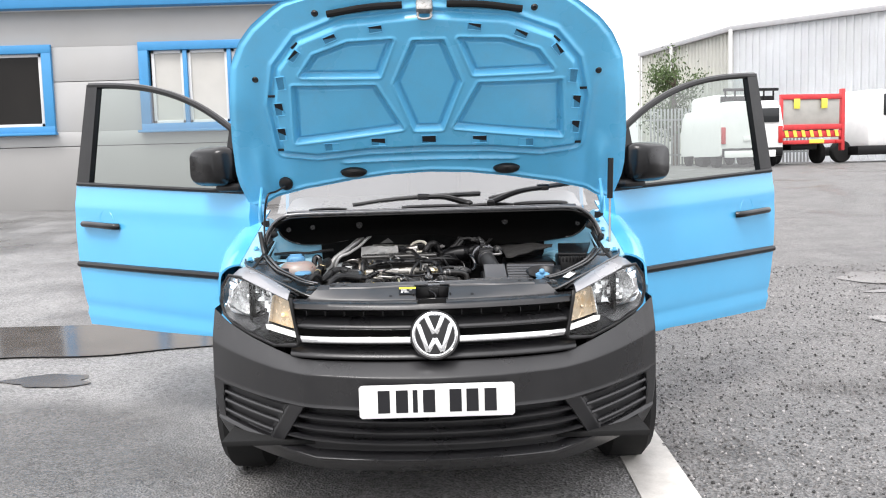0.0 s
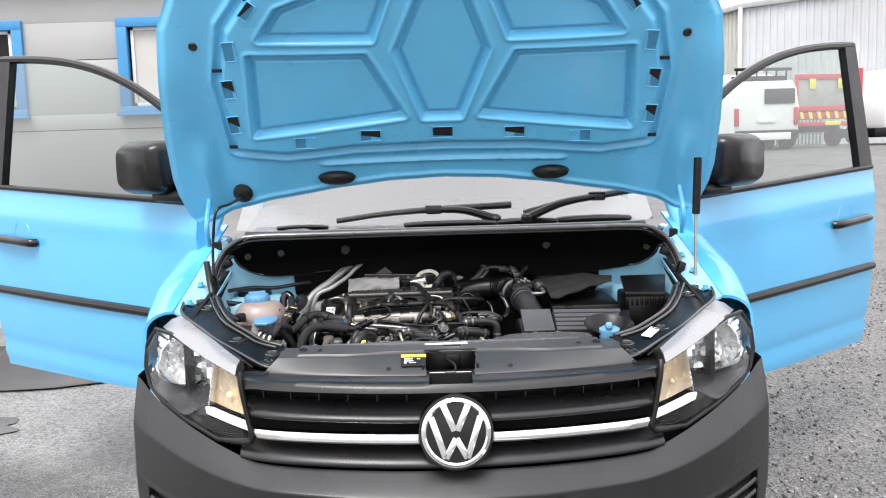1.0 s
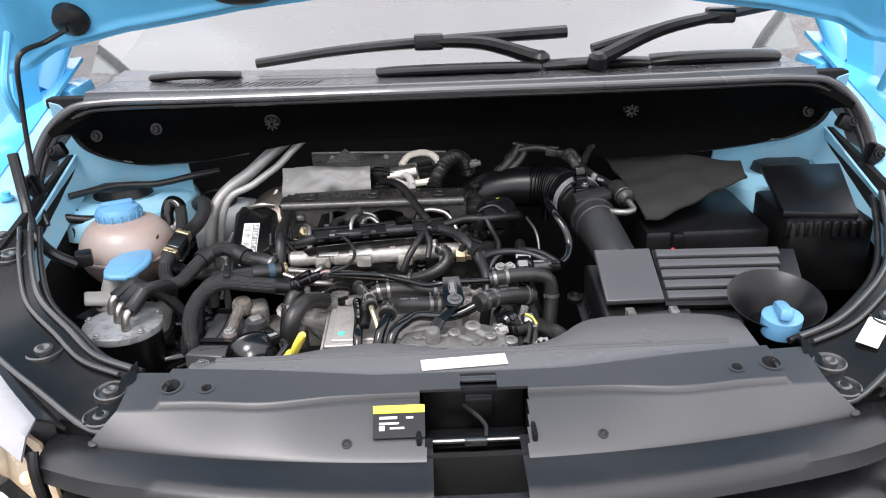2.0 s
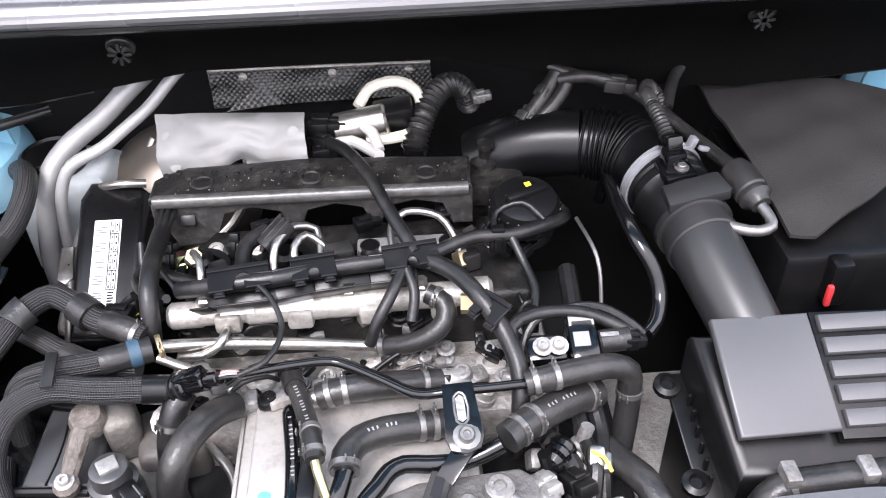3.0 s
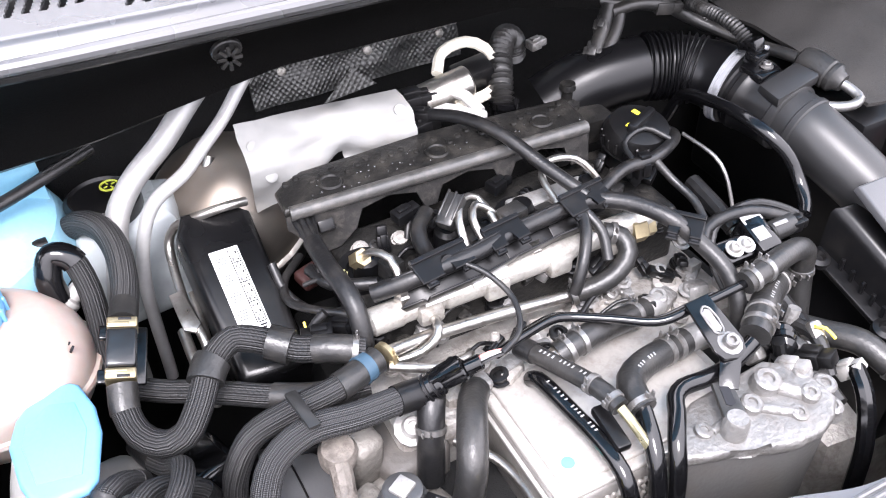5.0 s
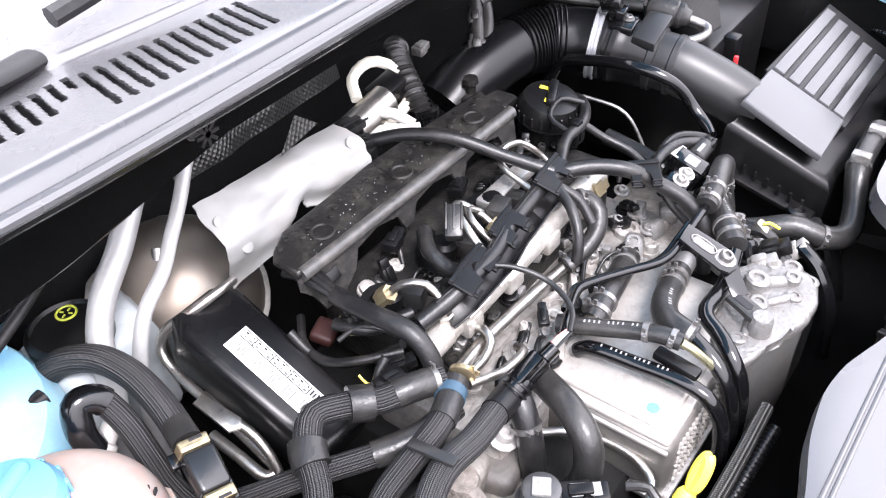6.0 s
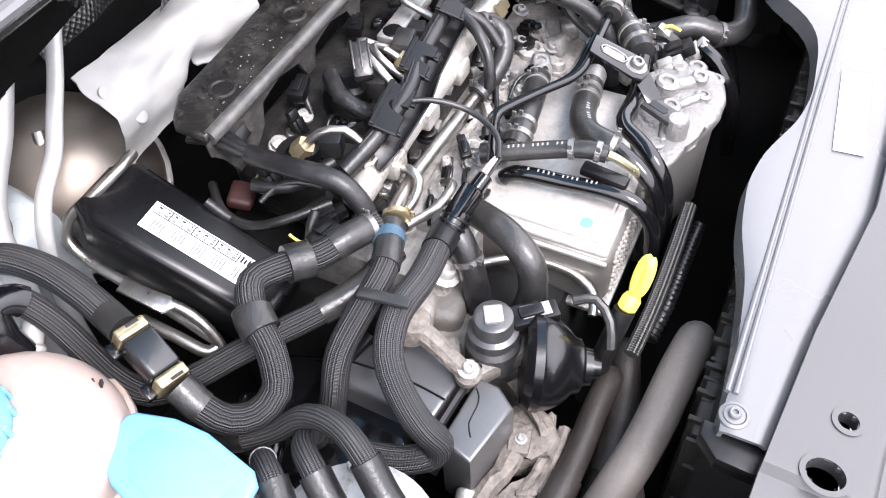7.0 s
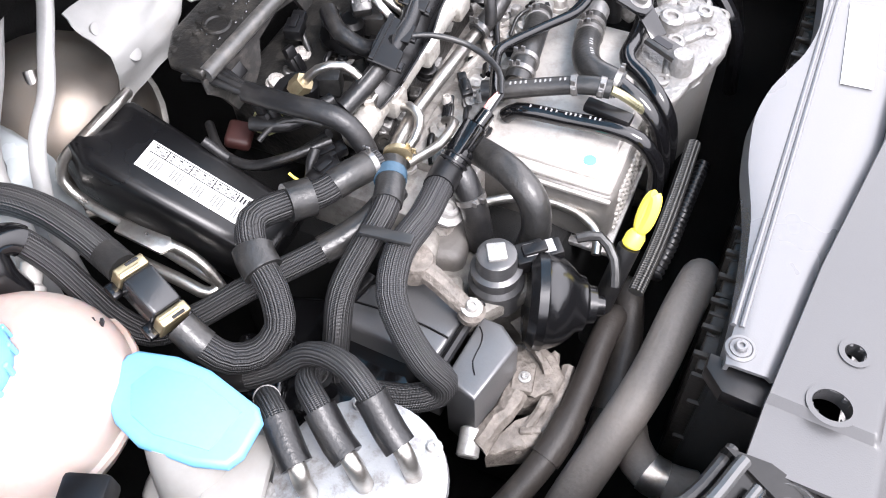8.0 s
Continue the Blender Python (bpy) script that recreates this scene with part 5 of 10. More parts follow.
for q in (-1, 1):
    bm = B()
    tube(bm, [bon(q * 0.08, 0.704, -0.016), bon(q * 0.2, 0.700, -0.02), bon(q * 0.352, 0.675, -0.016)], 0.013, 10)
    part("foam_seal", bm, MATT_BLACK, bonnet)
    bm = B()
    lathe(bm, bon(q * 0.312, 0.0, 0.0), -BN, [(0.012, 0), (0.055, 0.004), (0.05, 0.016), (0.03, 0.022), (0.0, 0.022)], 24)
    for v in bm.verts:
        c0 = bon(q * 0.312, 0.0, 0.0)
        o = v.co - c0
        v.co = c0 + o - BS * o.dot(BS) * 0.6
    part("rubber_stop", bm, RUBBER, bonnet)
    for u, s, r in ((0.658, 0.406, 0.013), (0.722, 0.319, 0.013), (0.398, 0.672, 0.011)):
        bm = B()
        lathe(bm, bon(q * u, s, 0.004), -BN, [(r + 0.006, 0), (r, 0.006), (r * 0.8, 0.010), (0.0, 0.007)], 16)
        part("rubber_plug", bm, RUBBER, bonnet)
    bm = B()
    tube(bm, [bon(q * 0.685, 0.05, -0.012), bon(q * 0.70, -0.06, -0.02), (q * 0.70, 0.765, 1.10), (q * 0.705, 0.80, 1.04)], 0.007, 8)
    part("hinge", bm, PAINT_IN, bonnet)
bm = B()
box(bm, bon(0.0, 0.700, -0.025), (0.06, 0.05, 0.03), 0.008, (58, 0, 0))
tube(bm, [bon(-0.022, 0.69, -0.03), bon(-0.02, 0.675, -0.07), bon(0.02, 0.675, -0.07), bon(0.022, 0.69, -0.03)], 0.005, 8)
part("striker", bm, ALU, bonnet)
bm = B()
tube(bm, [bon(-0.60, -0.06, -0.03), bon(-0.64, -0.08, -0.04), (-0.665, 0.76, 1.15), (-0.685, 0.775, 1.07), (-0.690, 0.775, 0.99), (-0.685, 0.76, 0.93), (-0.66, 0.72, 0.885)], 0.0042, 10)
part("washer_hose", bm, RUBBER, bonnet)
bm = B()
lathe(bm, bon(-0.60, -0.062, 0.0), -BN, [(0.03, 0), (0.028, 0.012), (0.015, 0.02), (0.0, 0.02)], 18)
part("grommet", bm, RUBBER, bonnet)
strut = thing("gas_strut", "black gas strut with a thin rod holding the bonnet open", "strut")
bm = B()
rod(bm, (0.727, 0.715, 1.262), (0.722, 0.715, 1.10), 0.0115)
part("cylinder", bm, BLACK, strut)
bm = B()
rod(bm, (0.722, 0.715, 1.10), (0.716, 0.70, 0.90), 0.0045)
part("rod", bm, STEEL, strut)

# ---- open front doors ----
MIRROR_SHELL = mat("satin_mirror_shell", (0.004, 0.004, 0.0045), 0.24, 0, 0.2, 10, 0.15, 700, bdist=0.0005, spec=0.35)
belt = table([0.0, 0.5, 1.30], [1.128, 1.150, 1.178])
frame_fit = np.polyfit([-0.12, 0.0, 0.215, 0.497, 0.796, 1.147, 1.24], [1.315, 1.40, 1.506, 1.60, 1.664, 1.700, 1.702], 3)
frame_top = lambda d: float(np.polyval(frame_fit, d))
for s, h0, dirn in ((-1, (-0.890, 1.075, 0.023), (-0.789, 0.615)), (1, (0.894, 1.116, -0.009), (0.746, 0.666))):
    H, D = Vector(h0), Vector((*dirn, 0))
    N = D.cross(Vector((0, 0, 1)))
    if N.y > 0:
        N = -N                      # towards the van's front: the door's outer face

    def dp(d, z, o=0.0, H=H, D=D, N=N):
        bulge = 0.035 * (1 - ((z - 0.85) / 0.5) ** 2) if z < 1.2 else 0.035 * (1 - (0.35 / 0.5) ** 2) - 0.12 * (z - 1.2)
        return H + D * d + Vector((0, 0, z)) + N * (bulge + o - 0.03)
    out = [(-0.08, 0.475), (0.6, 0.445), (1.262, 0.428), (1.30, 0.75), (1.315, 0.96), (1.305, 1.176)]
    out += [(d, belt(d)) for d in (0.9, 0.5, 0.0, -0.12)] + [(-0.12, 0.9), (-0.11, 0.6)]
    bm = B()
    patch(bm, out, lambda d, z: dp(d, z, 0.006 * math.exp(-((z - 0.50) / 0.02) ** 2) - 0.012 * math.exp(-((z - 0.53) / 0.015) ** 2) + 0.006 * math.exp(-((z - 1.03 - 0.03 * d) / 0.03) ** 2)), 0.03, 0.05, N)
    door = part("front_door", bm, PAINT, van, "open light blue front door with a black rub strip", 40)
    bm = B()
    tube(bm, [dp(-0.06, 0.755, 0.0), dp(0.7, 0.755, 0.004), dp(1.298, 0.757, 0.0)], 0.017, 8)
    part("rub_strip", bm, BLACK, door)
    # window frame
    fr = [(d, frame_top(d)) for d in (-0.12, -0.04, 0.06, 0.215, 0.35, 0.497, 0.65, 0.796, 0.98, 1.147, 1.235)]
    bm = B()
    tube(bm, [dp(d, z, -0.01) for d, z in fr], 0.016, 8)
    part("window_frame", bm, BLACK, door)
    bm = B()
    tube(bm, [dp(d, belt(d) + 0.008, 0.002) for d in (-0.12, 0.4, 0.8, 1.29)], 0.011, 8)
    part("belt_seal", bm, BLACK, door)
    bm = B()
    patch(bm, [(1.18, 1.18), (1.303, 1.18), (1.248, 1.71), (1.145, 1.695)], lambda d, z: dp(d, z, 0.002), 0.06, 0.03, N)
    part("pillar_trim", bm, BLACK, door, "matt black door pillar")
    bm = B()
    patch(bm, [(1.1845, 1.18), (1.188, 1.18), (1.153, 1.68), (1.1495, 1.66)], lambda d, z: dp(d, z, -0.004), 0.06, 0.015, N)
    part("glass_channel", bm, PAINT_IN, door)
    gl = [(d, frame_top(d) - 0.012) for d in (0.0, 0.215, 0.497, 0.796, 1.138)] + [(1.165, 1.18), (0.0, 1.13)]
    bm = B()
    patch(bm, gl, lambda d, z: dp(d, z, -0.014), 0.1)
    g = part("glass", bm, GLASS_CLEAR, door)
    g.visible_shadow = False
    bm = B()
    patch(bm, [(-0.12, 1.12), (0.08, 1.135), (0.04, 1.42), (-0.12, 1.31)], lambda d, z: dp(d, z, 0.0), 0.05, 0.02, N)
    part("quarter_trim", bm, BLACK, door)
    # handle with its scoop
    bm = B()
    lathe(bm, dp(1.015, 0.985, -0.012), N, [(0.066, 0.0), (0.068, 0.008), (0.064, 0.014), (0.05, 0.008), (0.0, 0.003)], 28)
    part("handle_scoop", bm, PAINT, door)
    bm = B()
    tube(bm, [dp(1.215, 0.972, 0.004), dp(1.20, 0.975, 0.022), dp(1.05, 0.972, 0.032), dp(0.91, 0.966, 0.022), dp(0.90, 0.965, 0.004)], 0.017, 12)
    part("handle", bm, GLOSS_BLACK, door)
    # mirror
    bm = B()
    mc = H + D * 0.062 + N * 0.045 + Vector((0, 0, 1.252))
    mx = D
    sh = []
    for k in range(9):
        t = k / 8
        sc = math.sin(math.pi * (0.16 + 0.66 * t)) ** 0.45
        ring = []
        for a in range(24):
            an = 2 * math.pi * a / 24
            cx, cz = math.cos(an), math.sin(an)
            ex = math.copysign(abs(cx) ** 0.40, cx) * 0.118 * sc
            ez = math.copysign(abs(cz) ** 0.40, cz) * 0.088 * sc
            ring.append(bm.verts.new(mc + D * (ex - 0.01 * t) + Vector((0, 0, ez)) + N * (0.06 - 0.12 * t)))
        sh.append(ring)
    for a, b in zip(sh, sh[1:]):
        for k in range(24):
            bm.faces.new((a[k], a[(k + 1) % 24], b[(k + 1) % 24], b[k]))
    bm.faces.new(sh[0])
    bm.faces.new(sh[-1][::-1])
    mir = part("mirror", bm, MIRROR_SHELL, door, "black door mirror", 60)
    bm = B()
    box(bm, H + D * -0.02 + N * 0.01 + Vector((0, 0, 1.158)), (0.16, 0.07, 0.04), 0.02, (0, 0, math.degrees(math.atan2(D.y, D.x))))
    part("mirror_arm", bm, BLACK, mir)
    bm = B()
    patch(bm, [(0.05, 0.5), (1.24, 0.47), (1.27, 1.14), (0.05, 1.10)], lambda d, z: dp(d, z, -0.085), 0.2, 0.04, N)
    part("inner_trim", bm, TRIM, door)

# ---- engine bay: panels round it ----
def bolt(parent, p, axis=(0, 0, 1), r=0.008, material=None, washer=True):
    bm = B()
    prof = [(r * 1.7, 0), (r * 1.7, r * 0.25), (r * 1.05, r * 0.3)] if washer else [(r * 1.05, 0)]
    lathe(bm, p, axis, prof + [(r, r * 0.95), (r * 0.85, r * 1.15), (r * 0.5, r * 1.15), (r * 0.45, r * 0.7), (0, r * 0.7)], 12)
    return part("bolt", bm, material or ALU_CLEAN, parent, smooth=30)


def clamp(parent, p, axis, r, w=0.0055, material=None, lug=True):
    """A spring band round a hose with its two lugs."""
    ax = Vector(axis).normalized()
    bm = B()
    p = Vector(p) - ax * w / 2
    lathe(bm, p, ax, [(r + 0.0003, 0), (r + 0.0012, 0.0004), (r + 0.0012, w - 0.0004), (r + 0.0003, w)], 24)
    if lug:
        o = ax.orthogonal().normalized()
        o = (o + Vector((0, 0, 1.2))).normalized()
        o = (o - ax * o.dot(ax)).normalized()
        side = ax.cross(o)
        for k in (-1, 1):
            c = p + ax * w / 2 + o * (r + 0.003) + side * k * 0.0035
            box(bm, c, (0.0016, w * 0.7, 0.006), 0.0005, seg=1)
    return part("clamp", bm, material or CLAMP, parent)


def hose(name, label, pts, r, material, category="hose", clamps=(), rib=0.0, pitch=0.006, parent=None, r1=None, group=""):
    bm = B()
    tube(bm, pts, r, 16, rib, pitch, r1=r1)
    ob = part(name, bm, material, parent, "" if parent else label, 60)
    if not parent:
        tagged(ob, label, category, group)
    path = spline(pts, 0.004)
    for f in clamps:
        i = min(len(path) - 2, max(1, int(f * (len(path) - 1))))
        clamp(ob, path[i], path[i + 1] - path[i - 1], r)
    return ob


def sleeve(parent, pts, f0, f1, r, material, name="sleeve"):
    """A collar that sits on a hose between two fractions of its length."""
    path = spline(pts, 0.003)
    a, b = int(f0 * (len(path) - 1)), int(f1 * (len(path) - 1))
    seg = path[a:b + 1]
    if len(seg) < 2:
        seg = path[a:a + 2]
    bm = B()
    tube(bm, seg, r, 16, curve=False)
    return part(name, bm, material, parent)


def plug(parent, p, axis, s=0.016, l=0.034, material=None, name="connector"):
    """A small moulded electrical connector with a latch and a wire boot."""
    ax = Vector(axis).normalized()
    m = Matrix.Translation(p) @ turn_to(ax)
    bm = B()
    for c, z in (((0, 0, l * 0.3), (s, s * 0.75, l * 0.6)), ((0, 0, l * 0.75), (s * 0.8, s * 0.6, l * 0.4)), ((0, s * 0.45, l * 0.4), (s * 0.5, s * 0.2, l * 0.5))):
        box(bm, c, z, 0.0015)
    bmesh.ops.transform(bm, matrix=m, verts=bm.verts)
    return part(name, bm, material or BLACK, parent)


# slam panel cover: a sloping front, a raised plate with holes, the latch bay in the middle
PANEL = mat("grey_moulded_panel", (0.030, 0.030, 0.0315), 0.40, 0, 0.12, 5, 0.25, 900, bdist=0.0005, dirt=(0.034, 0.034, 0.033), dirt_amt=0.4, spec=0.7)
AIR_PLATE = mat("satin_air_guide", (0.085, 0.085, 0.088), 0.26, 0, 0.08, 5, 0.12, 900, bdist=0.0005, spec=0.7)
slam = thing("front_panel_cover", "grey moulded plastic panel cover over the radiator", "panel")
NX, NYP = 328, 60


rear_y = table([-0.42, -0.364, -0.253, -0.117, -0.05, 0.05, 0.117, 0.253, 0.364, 0.42], [0.328, 0.324, 0.312, 0.290, 0.289, 0.289, 0.290, 0.312, 0.324, 0.328])


def slam_pt(i, j):
    t = j / NYP
    x = (-0.41 + 0.82 * i / NX) * (1 + 0.085 * max(0.0, 0.5 - t) / 0.5)
    fy, fz = 0.180 + 0.29 * x * x, 0.789 + 0.035 * x * x
    ky = 0.254 - 0.01 * math.exp(-((abs(x) - 0.24) / 0.06) ** 2)
    if t < 0.1:
        y, z = fy - 0.002 * t / 0.1, fz - 0.018 * (1 - t / 0.1)
    elif t < 0.5:
        k = (t - 0.1) / 0.4
        y, z = fy + (ky - fy) * k, fz + (0.824 - fz) * k ** 0.85
    else:
        k = (t - 0.5) / 0.5
        y, z = ky + 0.002 + (rear_y(x) - ky) * k, 0.824 + 0.006 * k
        z += 0.006 * float(smooth(0.368, 0.362, abs(x))) * float(smooth(0.0, 0.05, k))
    return (x, y, z)


HOLES = [(-0.355, 0.289, 0.0105, 0.0125), (-0.312, 0.282, 0.0065, 0.0070), (0.312, 0.282, 0.0065, 0.0070), (0.355, 0.289, 0.0105, 0.0125)]


def panel_hole(i, j):
    x, y, z = slam_pt(i + 0.5, j + 0.5)
    if (abs(x) < 0.062 - 0.1 * (0.25 - y) and y < 0.262) or (abs(x - 0.006) < 0.021 and y < 0.288):
        return True
    return any(((x - a) / rx) ** 2 + ((y - b) / ry) ** 2 < 1 for a, b, rx, ry in HOLES)


bm = B()
grid(bm, NX, NYP, slam_pt, panel_hole)
bmesh.ops.recalc_face_normals(bm, faces=bm.faces)
bmesh.ops.solidify(bm, geom=bm.faces[:], thickness=0.004)
part("cover", bm, PANEL, slam, smooth=40)
for a, b, rx, ry in HOLES:
    bm = B()
    rise_y = 0.006 / (rear_y(a) - 0.254)
    grid(bm, 32, 2, lambda i, j: (a + (rx + 0.0038 * (j == 0)) * math.cos(i * math.pi / 16), b + (ry + 0.0038 * (j == 0)) * math.sin(i * math.pi / 16), 0.8312 + rise_y * (b + (ry + 0.0038 * (j == 0)) * math.sin(i * math.pi / 16) - 0.256) - 0.014 * (j == 2)))
    bmesh.ops.solidify(bm, geom=bm.faces[:], thickness=0.0002)
    part("hole_collar", bm, PANEL, slam)
for x, y, z in ((-0.288, 0.218, 0.7995), (-0.144, 0.204, 0.801), (0.14, 0.204, 0.801), (0.286, 0.218, 0.7995)):
    bm = B()
    lathe(bm, (x, y, z), (0, -0.5, 0.85), [(0.006, -0.002), (0.006, 0.0012), (0.004, 0.0014), (0.003, 0.0004), (0, 0.0004)], 12)
    part("clip", bm, INK, slam)
for x in (-0.435, 0.435):
    bm = B()
    lathe(bm, (x, 0.236, 0.793), (0, -0.3, 0.95), [(0.007, 0), (0.006, 0.003), (0.003, 0.004), (0, 0.004)], 14)
    part("lip_screw", bm, TRIM, slam)
bm = B()
box(bm, (0.0, 0.235, 0.750), (0.13, 0.085, 0.03), 0.004)
box(bm, (-0.064, 0.235, 0.785), (0.006, 0.075, 0.05), 0.002)
box(bm, (0.064, 0.235, 0.785), (0.006, 0.075, 0.05), 0.002)
box(bm, (0, 0.284, 0.79), (0.12, 0.012, 0.06), 0.002)
part("latch_bay", bm, BLACK, slam)
bm = B()
box(bm, (0, 0.240, 0.778), (0.116, 0.022, 0.014), 0.003)
box(bm, (0.006, 0.272, 0.800), (0.034, 0.014, 0.03), 0.003)
tube(bm, [(-0.012, 0.262, 0.808), (0.0, 0.247, 0.806), (0.012, 0.238, 0.796), (0.012, 0.23, 0.786)], 0.003, 8)
part("latch", bm, BLACK, slam, "black bonnet latch")
bm = B()
rod(bm, (-0.05, 0.229, 0.782), (0.05, 0.229, 0.782), 0.0028)
box(bm, (0.0, 0.226, 0.782), (0.026, 0.006, 0.009), 0.002)
part("latch_wire", bm, STEEL, slam)

# the smooth air guide behind it, scalloped along the engine
edge_y = table([-0.36, -0.348, -0.319, -0.273, -0.221, -0.169, -0.12, -0.083, -0.03, 0.007, 0.07, 0.10, 0.128, 0.148, 0.18, 0.28, 0.34, 0.36], [0.350, 0.357, 0.356, 0.360, 0.367, 0.382, 0.388, 0.383, 0.364, 0.360, 0.366, 0.374, 0.396, 0.424, 0.436, 0.440, 0.430, 0.41])
guide = thing("air_guide_plate", "smooth grey plastic air guide behind the front panel", "panel")
bm = B()


def guide_pt(i, j):
    x = -0.348 + 0.708 * i / 72
    ye = (edge_y(x - 0.012) + edge_y(x) * 2 + edge_y(x + 0.012)) / 4
    yf = rear_y(x) + 0.0015
    y = yf + (ye - yf) * min(1.0, j / 6)
    return (x, y + 0.002 * (j == 7), 0.828 - 0.004 * (j == 0) - 0.0015 * (j == 6) - 0.022 * (j == 7))


grid(bm, 72, 7, guide_pt)
bmesh.ops.recalc_face_normals(bm, faces=bm.faces)
bmesh.ops.solidify(bm, geom=bm.faces[:], thickness=0.003)
part("plate", bm, AIR_PLATE, guide, smooth=50)
bm = B()
lathe(bm, (-0.334, 0.349, 0.8272), (0, 0, 1), [(0.0105, 0), (0.0100, 0.0016), (0.0080, 0.0022), (0.0072, 0.0012), (0, 0.0012)], 24)
part("bolt_seat", bm, AIR_PLATE, guide)
bolt(guide, (-0.334, 0.349, 0.8284), (0, 0, 1), 0.0042, AIR_PLATE)
bm = B()
prism(bm, [(-0.352, 0.318), (-0.366, 0.322), (-0.364, 0.352), (-0.350, 0.366), (-0.338, 0.366), (-0.338, 0.318)], 0.016, Matrix.Translation((0, 0, 0.803)), 0.003, 2)
part("end_flange", bm, BLACK, guide)
bm = B()
for y in (0.3520, 0.3575):
    tube(bm, [(-0.318, y, 0.8282), (-0.18, y, 0.8282), (0.0, y, 0.8282), (0.18, y, 0.8282), (0.325, y, 0.8282)], 0.0020, 8, step=0.02)
part("ridge", bm, AIR_PLATE, guide)
sticker = thing("warning_sticker", "small black warning sticker with a yellow heading", "sticker")
sm = plane_at((-0.086, 0.224, 0.8135), (1, 0, 0), (0, 0.88, 0.45)) @ Matrix.Diagonal((1, 0.75, 1, 1))
for nm, x0, x1, y0, y1, h, mm in (("backing", -0.029, 0.029, -0.028, 0.026, 0.0, INK), ("heading", -0.029, 0.029, 0.013, 0.026, 0.0012, YELLOW_TAG), ("bar", -0.022, -0.002, 0.003, 0.007, 0.0012, PAPER), ("bar", -0.022, 0.000, -0.006, -0.003, 0.0012, PAPER), ("bar", -0.022, -0.016, -0.016, -0.008, 0.0012, PAPER), ("bar", 0.008, 0.016, 0.003, 0.006, 0.0012, PAPER), ("bar", -0.010, 0.006, -0.014, -0.011, 0.0012, PAPER)):
    bm = B()
    prism(bm, [(x0, y0), (x1, y0), (x1, y1), (x0, y1)], 0.0012, sm @ Matrix.Translation((0, 0, 0.0018 + h)))
    part(nm, bm, mm, sticker, smooth=0)
tag2 = thing("blank_sticker", "plain white label on the grey air guide", "sticker")
bm = B()
box(bm, (-0.008, 0.325, 0.8296), (0.105, 0.025, 0.0010), 0, (0, 0, 5))
part("backing", bm, PAPER, tag2)
slab = thing("white_sticker", "blank white label on the black lamp carrier", "sticker")

CARRIER = mat("carrier_black_plastic", (0.0045, 0.0045, 0.0045), 0.24, 0, 0.2, 10, 0.08, 500, bdist=0.0006, spec=0.28, dirt=(0.016, 0.015, 0.014), dirt_amt=0.4, dirt_scale=26)
SEAL = mat("pale_edged_seal", (0.032, 0.032, 0.032), 0.22, 0, 0.15, 14, 0.05, 300, spec=0.9)

